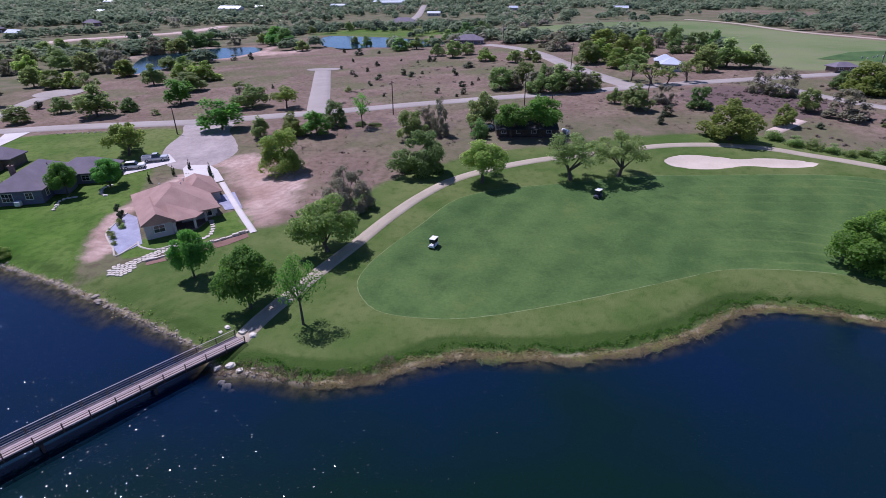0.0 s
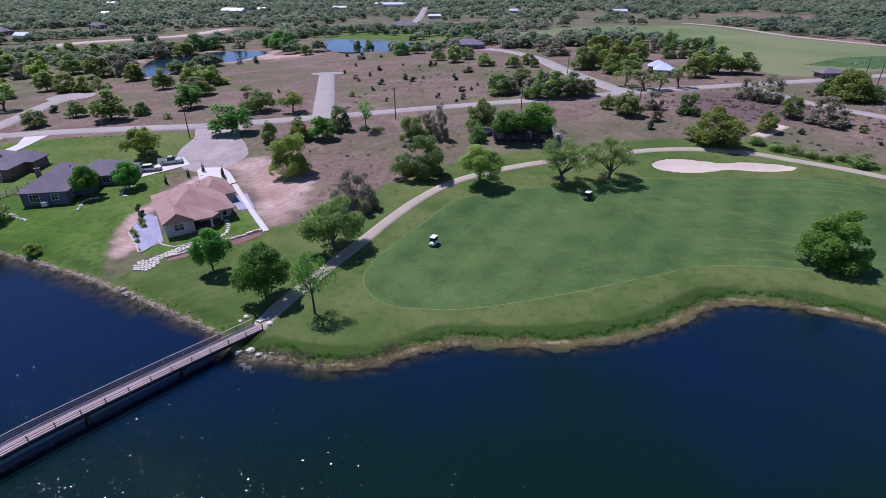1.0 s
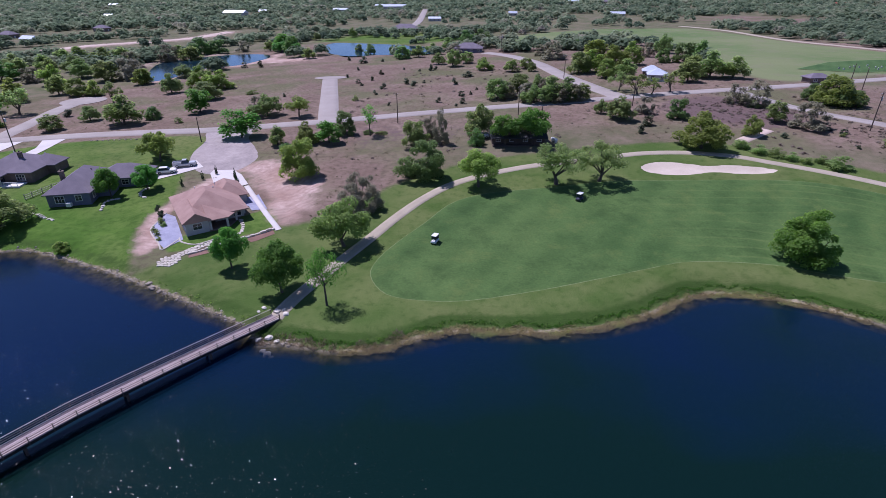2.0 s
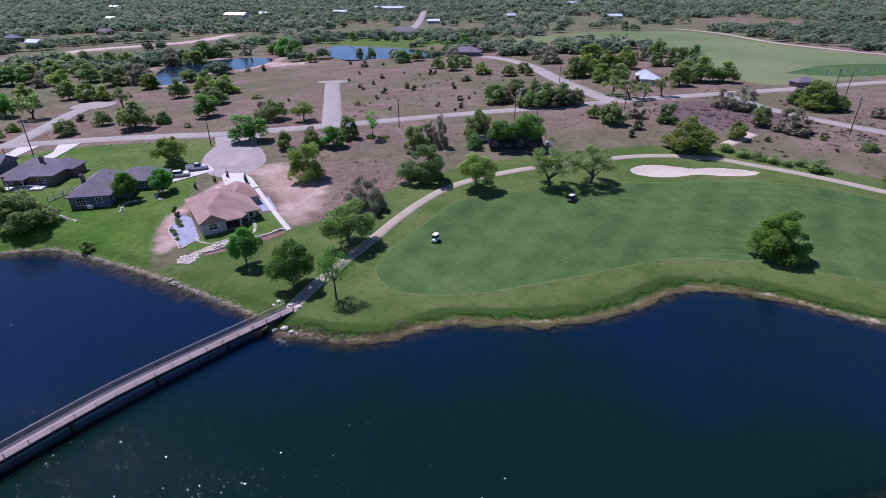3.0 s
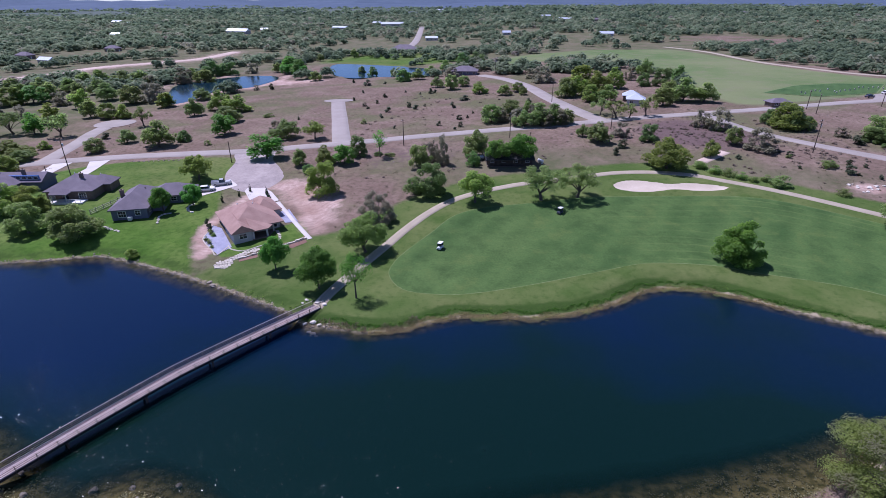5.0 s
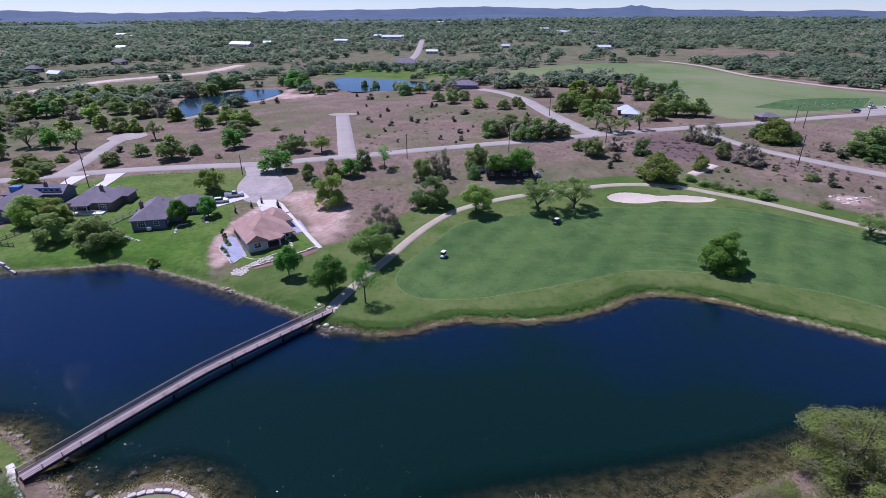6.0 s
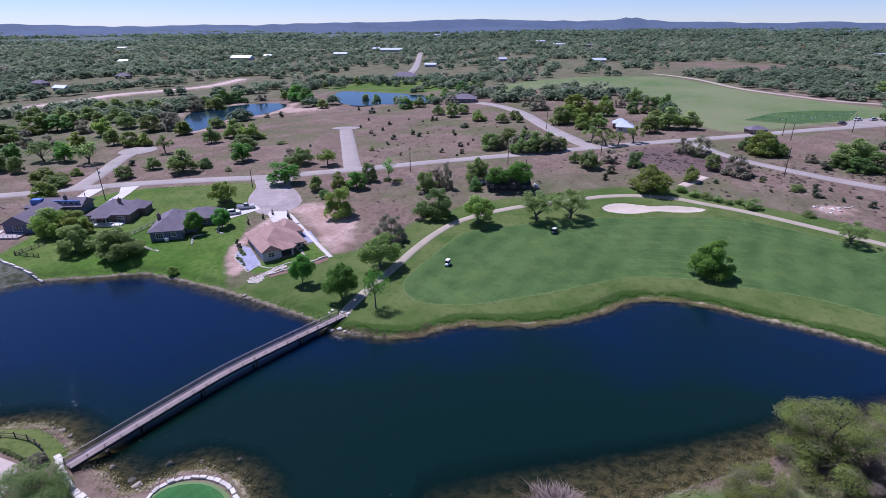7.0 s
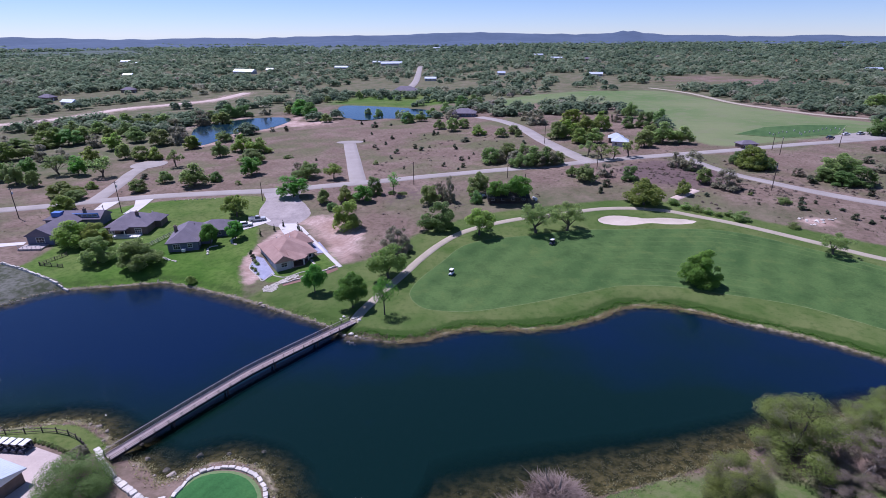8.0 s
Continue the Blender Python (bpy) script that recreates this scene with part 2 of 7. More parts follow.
def woodland():
    """Mixed far trees: the tone changes from tree to tree and from spray to spray. The blue cast is painted haze."""
    m, nt, b = begin("hazed_woodland_leaves")
    a = nt.nodes.new("ShaderNodeAttribute")
    a.attribute_name = "tone"
    g = nt.nodes.new("ShaderNodeNewGeometry")
    # blue in these greens is haze put into the leaf colour
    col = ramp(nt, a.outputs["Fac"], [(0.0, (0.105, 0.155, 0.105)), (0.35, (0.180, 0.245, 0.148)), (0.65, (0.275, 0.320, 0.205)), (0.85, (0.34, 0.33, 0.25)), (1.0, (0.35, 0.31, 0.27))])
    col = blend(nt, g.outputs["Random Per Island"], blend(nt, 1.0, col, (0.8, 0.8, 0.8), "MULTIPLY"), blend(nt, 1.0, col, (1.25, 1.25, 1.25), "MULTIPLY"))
    nt.links.new(col, b.inputs["Base Color"])
    b.inputs["Roughness"].default_value = 0.8
    b.inputs["Specular IOR Level"].default_value = 0.1
    t = nt.nodes.new("ShaderNodeBsdfTranslucent")
    nt.links.new(col, t.inputs[0])
    mix = node(nt, "ShaderNodeMixShader", Fac=0.6)
    nt.links.new(b.outputs[0], mix.inputs[1])
    nt.links.new(t.outputs[0], mix.inputs[2])
    nt.links.new(mix.outputs[0], nt.nodes["Material Output"].inputs[0])
    return m


def ground_material():
    """Earth, dry grass and mown grass; the plan's areas come as attributes of the sheet."""
    m, nt, b = begin("ground_cover")
    def area(name, low=0.35, high=0.65, ragged=0.5):
        a = nt.nodes.new("ShaderNodeAttribute")
        a.attribute_name = name
        n = noise_of(nt, 0.35, 7, 0.7, True)
        v = sums(nt, "ADD", a.outputs["Fac"], sums(nt, "MULTIPLY", sums(nt, "SUBTRACT", n, 0.5), ragged))
        r = nt.nodes.new("ShaderNodeMapRange")
        r.inputs[1].default_value, r.inputs[2].default_value = low, high
        nt.links.new(v, r.inputs[0])
        return r.outputs[0]
    big, mid, fine, tiny = (noise_of(nt, s, 5, 0.6, True) for s in (0.012, 0.09, 0.7, 4.0))
    scrub = blend(nt, ramp(nt, mid, [(0.36, (0, 0, 0)), (0.62, (1, 1, 1))]), (0.196, 0.137, 0.109), (0.272, 0.199, 0.159))
    scrub = blend(nt, sums(nt, "MULTIPLY", ramp(nt, noise_of(nt, 0.022, 6, 0.62, True), [(0.47, (0, 0, 0)), (0.60, (1, 1, 1))]), 0.85), scrub, (0.138, 0.148, 0.070))
    scrub = blend(nt, sums(nt, "MULTIPLY", ramp(nt, fine, [(0.45, (0, 0, 0)), (0.66, (1, 1, 1))]), 0.7), scrub, (0.115, 0.090, 0.062))
    wild = blend(nt, ramp(nt, mid, [(0.35, (0, 0, 0)), (0.65, (1, 1, 1))]), (0.108, 0.122, 0.058), (0.200, 0.172, 0.115))
    col = blend(nt, area("wild", 0.2, 0.8), scrub, wild)
    field = blend(nt, ramp(nt, big, [(0.38, (0, 0, 0)), (0.62, (1, 1, 1))]), (0.127, 0.192, 0.070), (0.208, 0.238, 0.115))
    field = blend(nt, sums(nt, "MULTIPLY", ramp(nt, mid, [(0.5, (0, 0, 0)), (0.68, (1, 1, 1))]), 0.6), field, (0.225, 0.22, 0.135))
    col = blend(nt, area("field"), col, field)
    rough = blend(nt, ramp(nt, mid, [(0.36, (0, 0, 0)), (0.64, (1, 1, 1))]), (0.076, 0.131, 0.030), (0.140, 0.180, 0.058))
    rough = blend(nt, sums(nt, "MULTIPLY", fine, 0.45), rough, (0.07, 0.115, 0.026))
    dry = noise_of(nt, 0.045, 6, 0.65, True)
    rough = blend(nt, sums(nt, "MULTIPLY", ramp(nt, dry, [(0.46, (0, 0, 0)), (0.64, (1, 1, 1))]), 0.45), rough, (0.165, 0.188, 0.068))
    rough = blend(nt, sums(nt, "MULTIPLY", ramp(nt, fine, [(0.52, (0, 0, 0)), (0.68, (1, 1, 1))]), 0.5), rough, (0.052, 0.100, 0.020))
    col = blend(nt, area("rough"), col, rough)
    lawn = blend(nt, ramp(nt, mid, [(0.36, (0, 0, 0)), (0.64, (1, 1, 1))]), (0.056, 0.133, 0.016), (0.112, 0.200, 0.034))
    lawn = blend(nt, ramp(nt, big, [(0.40, (0, 0, 0)), (0.66, (1, 1, 1))]), lawn, (0.170, 0.190, 0.066))
    lawn = blend(nt, sums(nt, "MULTIPLY", ramp(nt, dry, [(0.52, (0, 0, 0)), (0.68, (1, 1, 1))]), 0.35), lawn, (0.185, 0.200, 0.075))
    lawn = blend(nt, sums(nt, "MULTIPLY", ramp(nt, fine, [(0.46, (0, 0, 0)), (0.64, (1, 1, 1))]), 0.5), lawn, (0.036, 0.088, 0.011))
    col = blend(nt, area("lawn"), col, lawn)
    dirt = blend(nt, ramp(nt, mid, [(0.36, (0, 0, 0)), (0.64, (1, 1, 1))]), (0.42, 0.285, 0.235), (0.65, 0.495, 0.435))
    dirt = blend(nt, sums(nt, "MULTIPLY", ramp(nt, fine, [(0.42, (0, 0, 0)), (0.66, (1, 1, 1))]), 0.5), dirt, (0.29, 0.19, 0.15))
    ruts = node(nt, "ShaderNodeTexWave", Scale=0.17, Distortion=14.0, Detail=3.0)
    ruts.wave_type = "RINGS"
    ruts.rings_direction = "Z"
    shift = nt.nodes.new("ShaderNodeMapping")
    shift.inputs["Location"].default_value = (70.0, -163.0, 0.0)
    where = nt.nodes.new("ShaderNodeNewGeometry")
    nt.links.new(where.outputs["Position"], shift.inputs[0])
    nt.links.new(shift.outputs[0], ruts.inputs[0])
    dirt = blend(nt, sums(nt, "MULTIPLY", ramp(nt, ruts.outputs["Fac"], [(0.45, (0, 0, 0)), (0.8, (1, 1, 1))]), 0.30), dirt, (0.30, 0.20, 0.165))
    brush = blend(nt, fine, (0.10, 0.066, 0.062), (0.21, 0.15, 0.14))
    col = blend(nt, area("brush", ragged=1.4), col, brush)
    col = blend(nt, area("dirt", 0.3, 0.7, ragged=1.5), col, dirt)
    lush = blend(nt, fine, (0.024, 0.056, 0.010), (0.070, 0.128, 0.026))
    col = blend(nt, sums(nt, "MULTIPLY", area("verge", 0.25, 0.6, 0.9), 0.9), col, lush)
    bank = blend(nt, ramp(nt, fine, [(0.35, (0, 0, 0)), (0.62, (1, 1, 1))]), (0.16, 0.135, 0.080), (0.42, 0.355, 0.245))
    col = blend(nt, area("bank", ragged=1.5), col, bank)
    bed = blend(nt, ramp(nt, fine, [(0.40, (0, 0, 0)), (0.62, (1, 1, 1))]), (0.045, 0.042, 0.014), (0.17, 0.14, 0.055))
    col = blend(nt, area("bed", ragged=0.2), col, bed)
    marsh = blend(nt, ramp(nt, sums(nt, "ADD", sums(nt, "MULTIPLY", mid, 0.5), sums(nt, "MULTIPLY", fine, 0.5)), [(0.42, (0, 0, 0)), (0.58, (1, 1, 1))]), (0.060, 0.072, 0.040), (0.165, 0.165, 0.140))
    col = blend(nt, area("marsh", 0.4, 0.6, 0.3), col, marsh)
    col = blend(nt, 0.35, col, blend(nt, tiny, (0.35, 0.35, 0.35), (1, 1, 1)), "MULTIPLY")
    nt.links.new(col, b.inputs["Base Color"])
    b.inputs["Roughness"].default_value = 0.95
    b.inputs["Specular IOR Level"].default_value = 0.1
    relief(nt, b, sums(nt, "ADD", fine, tiny), 0.8, 0.17)
    return m


def mown(name, a, c, stripe, width, edge_tone, lines=0.0):
    m, nt, b = begin(name)
    g = nt.nodes.new("ShaderNodeNewGeometry")
    w = node(nt, "ShaderNodeTexWave", Scale=1.0 / width, Distortion=2.5, Detail=2.0)
    w.inputs["Detail Scale"].default_value = 0.6
    turn = nt.nodes.new("ShaderNodeMapping")
    turn.inputs["Rotation"].default_value = (0, 0, radians(27))
    nt.links.new(g.outputs["Position"], turn.inputs[0])
    nt.links.new(turn.outputs[0], w.inputs[0])
    mid, fine, tiny = (noise_of(nt, s, 5, 0.6, True) for s in (0.06, 0.45, 2.6))
    col = blend(nt, ramp(nt, mid, [(0.34, (0, 0, 0)), (0.66, (1, 1, 1))]), a, c)
    col = blend(nt, sums(nt, "MULTIPLY", w.outputs["Fac"], stripe), col, tuple(v * 1.35 for v in c))
    patch = noise_of(nt, 0.16, 6, 0.7, True)
    col = blend(nt, sums(nt, "MULTIPLY", ramp(nt, patch, [(0.50, (0, 0, 0)), (0.68, (1, 1, 1))]), 0.65), col, tuple(v * 0.70 for v in a))
    col = blend(nt, sums(nt, "MULTIPLY", ramp(nt, patch, [(0.30, (1, 1, 1)), (0.46, (0, 0, 0))]), 0.55), col, (c[0] * 1.5, c[1] * 1.22, c[2] * 1.2))
    col = blend(nt, sums(nt, "MULTIPLY", fine, 0.35), col, tuple(v * 0.75 for v in a))
    rim = nt.nodes.new("ShaderNodeAttribute")
    rim.attribute_name = "rim"
    fade = nt.nodes.new("ShaderNodeMapRange")
    fade.inputs[1].default_value, fade.inputs[2].default_value, fade.inputs[3].default_value, fade.inputs[4].default_value = 0.2, 2.2, 0.8, 0.0
    nt.links.new(sums(nt, "ADD", rim.outputs["Fac"], sums(nt, "MULTIPLY", fine, 1.2)), fade.inputs[0])
    col = blend(nt, fade.outputs[0], col, edge_tone)
    if lines:  # mower passes that run round the edge, broken here and there
        turns = sums(nt, "SINE", sums(nt, "ADD", sums(nt, "MULTIPLY", rim.outputs["Fac"], 1.9), sums(nt, "MULTIPLY", mid, 5.0)), 0.0)
        pass_line = ramp(nt, turns, [(0.75, (0, 0, 0)), (0.97, (1, 1, 1))])
        inward = nt.nodes.new("ShaderNodeMapRange")
        inward.inputs[1].default_value, inward.inputs[2].default_value, inward.inputs[3].default_value, inward.inputs[4].default_value = 4.0, 22.0, 1.0, 0.15
        nt.links.new(rim.outputs["Fac"], inward.inputs[0])
        pass_line = sums(nt, "MULTIPLY", pass_line, inward.outputs[0])
        east = nt.nodes.new("ShaderNodeMapRange")
        east.inputs[1].default_value, east.inputs[2].default_value = 15.0, 50.0
        plan = nt.nodes.new("ShaderNodeSeparateXYZ")
        nt.links.new(g.outputs["Position"], plan.inputs[0])
        nt.links.new(plan.outputs[0], east.inputs[0])
        pass_line = sums(nt, "MULTIPLY", pass_line, east.outputs[0])
        broken = ramp(nt, noise_of(nt, 0.03, 3, 0.6, True), [(0.45, (0, 0, 0)), (0.56, (1, 1, 1))])
        col = blend(nt, sums(nt, "MULTIPLY", sums(nt, "MULTIPLY", pass_line, broken), lines), col, (c[0] * 1.9, c[1] * 1.5, c[2] * 1.7))
    near = sums(nt, "MULTIPLY", sums(nt, "LESS_THAN", sums(nt, "ADD", rim.outputs["Fac"], sums(nt, "MULTIPLY", fine, 0.5)), 0.85), 0.65)
    col = blend(nt, near, col, (0.215, 0.262, 0.118))
    col = blend(nt, 0.65, col, blend(nt, tiny, (0.4, 0.4, 0.4), (1.4, 1.4, 1.4)), "MULTIPLY")
    nt.links.new(col, b.inputs["Base Color"])
    b.inputs["Roughness"].default_value = 0.9
    b.inputs["Specular IOR Level"].default_value = 0.15
    relief(nt, b, tiny, 0.5, 0.08)
    return m


def water_material(name, deep_a, deep_b, chop=0.04, facets=True):
    """Dark water with small waves; clear over the shallows by the sheet's depth attribute."""
    m, nt, b = begin(name)
    big = noise_of(nt, 0.03, 4, 0.55, True)
    green_share = nt.nodes.new("ShaderNodeAttribute")
    green_share.attribute_name = "green_share"
    mixed = sums(nt, "ADD", green_share.outputs["Fac"], sums(nt, "MULTIPLY", sums(nt, "SUBTRACT", big, 0.5), 1.5))
    # the blue puts sky reflection into the colour; the attribute mixes green by place
    nt.links.new(blend(nt, ramp(nt, mixed, [(0.15, (0, 0, 0)), (0.85, (1, 1, 1))]), deep_a, deep_b), b.inputs["Base Color"])
    b.inputs["Roughness"].default_value = 0.11
    b.inputs["IOR"].default_value = 1.33
    n1, n2 = noise_of(nt, 0.7, 3, 0.6, True), noise_of(nt, 4.5, 2, 0.5, True)
    wave = node(nt, "ShaderNodeBump", Strength=0.6, Distance=chop)
    nt.links.new(sums(nt, "ADD", n1, sums(nt, "MULTIPLY", n2, 0.55)), wave.inputs["Height"])
    nt.links.new(wave.outputs[0], b.inputs["Normal"])
    if facets:  # wavelets: small facets of the surface, most of them nearly level and few of them steep
        g = nt.nodes.new("ShaderNodeNewGeometry")
        cell = node(nt, "ShaderNodeTexVoronoi", Scale=8.0)
        nt.links.new(g.outputs["Position"], cell.inputs["Vector"])
        parts = nt.nodes.new("ShaderNodeSeparateColor")
        nt.links.new(cell.outputs["Color"], parts.inputs[0])
        steep = sums(nt, "MULTIPLY", sums(nt, "POWER", parts.outputs[2], 7.6), 0.54)
        normal = nt.nodes.new("ShaderNodeCombineXYZ")
        for axis_in, k in ((0, 0), (1, 1)):
            nt.links.new(sums(nt, "MULTIPLY", sums(nt, "SUBTRACT", parts.outputs[k], 0.5), steep), normal.inputs[axis_in])
        normal.inputs[2].default_value = 1.0
        unit = nt.nodes.new("ShaderNodeVectorMath")
        unit.operation = "NORMALIZE"
        nt.links.new(normal.outputs[0], unit.inputs[0])
        nt.links.new(unit.outputs[0], wave.inputs["Normal"])
    a = nt.nodes.new("ShaderNodeAttribute")
    a.attribute_name = "depth"
    r = nt.nodes.new("ShaderNodeMapRange")
    r.inputs[1].default_value, r.inputs[2].default_value = 0.0, 1.25
    r.inputs[3].default_value, r.inputs[4].default_value = 0.12, 1.0
    nt.links.new(a.outputs["Fac"], r.inputs[0])
    nt.links.new(r.outputs[0], b.inputs["Alpha"])
    return m


M = {}
M["ground"] = ground_material()
M["fairway"] = mown("fairway_turf", (0.050, 0.104, 0.028), (0.088, 0.150, 0.043), 0.32, 24.0, (0.092, 0.150, 0.043), lines=0.28)
M["green"] = mown("putting_turf", (0.035, 0.13, 0.035), (0.05, 0.16, 0.045), 0.25, 6.0, (0.05, 0.16, 0.045))
M["plot"] = mown("plot_turf", (0.055, 0.115, 0.035), (0.085, 0.15, 0.05), 0.2, 14.0, (0.085, 0.15, 0.05))
M["water"] = water_material("lake_water", (0.0019, 0.0104, 0.0355), (0.0021, 0.0128, 0.0096))
M["pond"] = water_material("pond_water", (0.008, 0.026, 0.042), (0.011, 0.036, 0.062), 0.02, False)
M["sand"] = plain("bunker_sand", (0.46, 0.385, 0.305), (0.58, 0.50, 0.415), 0.25, 0.95, 3.0, bump=0.05, world_space=True)
M["asphalt"] = plain("pale_asphalt", (0.262, 0.228, 0.205), (0.365, 0.322, 0.295), 0.12, 0.9, 2.5, bump=0.02, world_space=True)
M["worn"] = plain("worn_gravel", (0.235, 0.200, 0.195), (0.42, 0.36, 0.34), 0.22, 0.95, 1.4, bump=0.05, world_space=True)
M["path"] = plain("path_concrete", (0.31, 0.262, 0.195), (0.42, 0.362, 0.280), 0.2, 0.9, 3.0, bump=0.02, world_space=True)
M["concrete"] = plain("bright_concrete", (0.50, 0.46, 0.43), (0.63, 0.59, 0.56), 0.3, 0.85, 4.0, bump=0.01, world_space=True)
M["gravel"] = plain("blue_gravel", (0.22, 0.22, 0.30), (0.38, 0.385, 0.50), 0.6, 0.95, 6.0, bump=0.04, world_space=True)
M["track"] = plain("pale_track", (0.42, 0.32, 0.265), (0.57, 0.45, 0.385), 0.05, 0.95, 0.6, world_space=True)
M["stone"] = plain("limestone", (0.44, 0.40, 0.345), (0.72, 0.67, 0.60), 1.2, 0.9, 9.0, bump=0.06, vary=0.4)
M["rock"] = plain("shore_rock", (0.16, 0.13, 0.10), (0.44, 0.38, 0.32), 1.2, 0.9, 9.0, bump=0.06, vary=0.6)
M["bark"] = plain("bark", (0.055, 0.042, 0.034), (0.14, 0.115, 0.095), 2.0, 0.95, 14.0, bump=0.05)
M["bark_grey"] = plain("grey_bark", (0.15, 0.13, 0.12), (0.30, 0.27, 0.25), 2.0, 0.95, 14.0, bump=0.05)
M["oak"] = leaves("oak_leaves", (0.122, 0.170, 0.062), (0.302, 0.358, 0.138))
M["bright"] = leaves("bright_leaves", (0.056, 0.148, 0.026), (0.170, 0.330, 0.062), through=0.45)
M["olive"] = leaves("olive_leaves", (0.130, 0.180, 0.044), (0.312, 0.370, 0.108))
M["yellowish"] = leaves("yellowish_leaves", (0.150, 0.225, 0.065), (0.315, 0.415, 0.145))
M["deep"] = leaves("deep_green_leaves", (0.050, 0.100, 0.022), (0.165, 0.250, 0.062), through=0.35)
M["fresh"] = leaves("fresh_leaves", (0.082, 0.172, 0.036), (0.225, 0.370, 0.084))
M["dark"] = leaves("dark_leaves", (0.095, 0.152, 0.056), (0.228, 0.315, 0.115))
M["grey"] = leaves("grey_twigs", (0.135, 0.122, 0.078), (0.262, 0.246, 0.160), through=0.3)
M["russet"] = leaves("dry_twigs", (0.13, 0.085, 0.072), (0.31, 0.225, 0.192), through=0.1)
M["shingle_tan"] = plain("tan_shingles", (0.275, 0.165, 0.138), (0.41, 0.268, 0.228), 0.4, 0.9, 8.0, bump=0.03)
M["shingle_grey"] = plain("grey_shingles", (0.125, 0.108, 0.135), (0.205, 0.175, 0.212), 0.4, 0.9, 8.0, bump=0.03)
M["wall_white"] = plain("pale_stucco", (0.37, 0.365, 0.37), (0.47, 0.46, 0.46), 0.5, 0.9, 8.0, bump=0.01)
M["wall_blue"] = plain("blue_grey_siding", (0.10, 0.11, 0.16), (0.16, 0.17, 0.23), 0.5, 0.85, 8.0, bump=0.01)
M["wall_brown"] = plain("brown_brick", (0.12, 0.085, 0.07), (0.22, 0.165, 0.14), 0.9, 0.9, 10.0, bump=0.02)
M["trim"] = plain("white_trim", (0.62, 0.61, 0.60), (0.74, 0.73, 0.72), 1.0, 0.6)
M["metal_white"] = plain("white_sheet_metal", (0.55, 0.60, 0.68), (0.70, 0.74, 0.80), 0.3, 0.4, 3.0, metallic=0.3)
M["pane"] = plain("dark_glass", (0.02, 0.025, 0.035), (0.04, 0.045, 0.06), 0.5, 0.08)
M["deck"] = plain("deck_boards", (0.285, 0.215, 0.212), (0.425, 0.335, 0.33), 0.5, 0.85, 5.0, bump=0.02)
M["timber_dark"] = plain("shade_dark_timber", (0.012, 0.010, 0.010), (0.035, 0.028, 0.026), 1.0, 0.9, 9.0)
M["timber"] = plain("weathered_timber", (0.05, 0.036, 0.03), (0.13, 0.095, 0.08), 1.0, 0.9, 9.0, bump=0.02)
M["rail"] = plain("pale_rail", (0.30, 0.25, 0.24), (0.44, 0.38, 0.37), 1.0, 0.8, 9.0)
M["pole"] = plain("pole_timber", (0.07, 0.05, 0.04), (0.15, 0.11, 0.09), 1.0, 0.9, 9.0)
M["paint_white"] = plain("white_paint", (0.74, 0.74, 0.74), (0.82, 0.82, 0.82), 1.0, 0.3)
M["paint_silver"] = plain("silver_paint", (0.48, 0.49, 0.51), (0.58, 0.59, 0.61), 1.0, 0.3, metallic=0.1)
M["paint_dark"] = plain("dark_paint", (0.03, 0.035, 0.06), (0.05, 0.055, 0.09), 1.0, 0.3)
M["rubber"] = plain("black_rubber", (0.015, 0.015, 0.015), (0.03, 0.03, 0.03), 3.0, 0.8)
M["seat"] = plain("dark_vinyl", (0.03, 0.03, 0.035), (0.06, 0.06, 0.065), 2.0, 0.5)
M["stone_flat"] = plain("pale_flagstone", (0.42, 0.37, 0.31), (0.60, 0.55, 0.48), 0.8, 0.9, 5.0, bump=0.02, vary=0.2)
M["pink_paving"] = plain("pink_paving", (0.42, 0.34, 0.30), (0.54, 0.45, 0.40), 0.3, 0.9, 3.0, bump=0.01, world_space=True)
M["mulch"] = plain("red_brown_soil", (0.15, 0.08, 0.06), (0.26, 0.15, 0.12), 0.5, 0.95, 5.0, bump=0.03, world_space=True)
M["roof_red"] = plain("red_paint", (0.38, 0.05, 0.03), (0.48, 0.08, 0.05), 0.5, 0.5)
M["juniper"] = leaves("juniper_leaves", (0.034, 0.048, 0.024), (0.092, 0.112, 0.056), through=0.2)
M["cypress"] = leaves("cypress_leaves", (0.016, 0.030, 0.016), (0.048, 0.075, 0.036), through=0.2)
M["near_oak"] = leaves("lakeside_oak_leaves", (0.145, 0.182, 0.045), (0.280, 0.330, 0.095), (0.195, 0.188, 0.115), through=0.45, patchy=True)
M["near_twig"] = leaves("brown_twigs", (0.135, 0.105, 0.082), (0.235, 0.190, 0.150), (0.17, 0.175, 0.085), through=0.15, patchy=True)
# ridge and hills: blue of distance haze painted into the base colour
M["ridge"] = plain("hazed_ridge", (0.055, 0.078, 0.066), (0.10, 0.125, 0.105), 0.006, 1.0, 0.05, world_space=True)
M["hill"] = plain("hazed_distant_woods", (0.052, 0.082, 0.130), (0.085, 0.120, 0.180), 0.004, 1.0, 0.03, world_space=True)


# ---- building helpers ----
def mesh_of(name, verts, faces, material, smooth=False):
    me = bpy.data.meshes.new(name)
    me.from_pydata([tuple(map(float, v)) for v in verts], [], faces)
    me.materials.append(material)
    if smooth:
        me.polygons.foreach_set("use_smooth", [True] * len(me.polygons))
    me.update()
    return me


def part(name, bm, material, parent=None, label=""):
    """Links a bmesh as one mesh object under a thing or a part."""
    me = bpy.data.meshes.new(name)
    bm.to_mesh(me)
    bm.free()
    me.materials.append(material)
    ob = new(name, me)
    ob.parent = parent
    return tagged(ob, label)


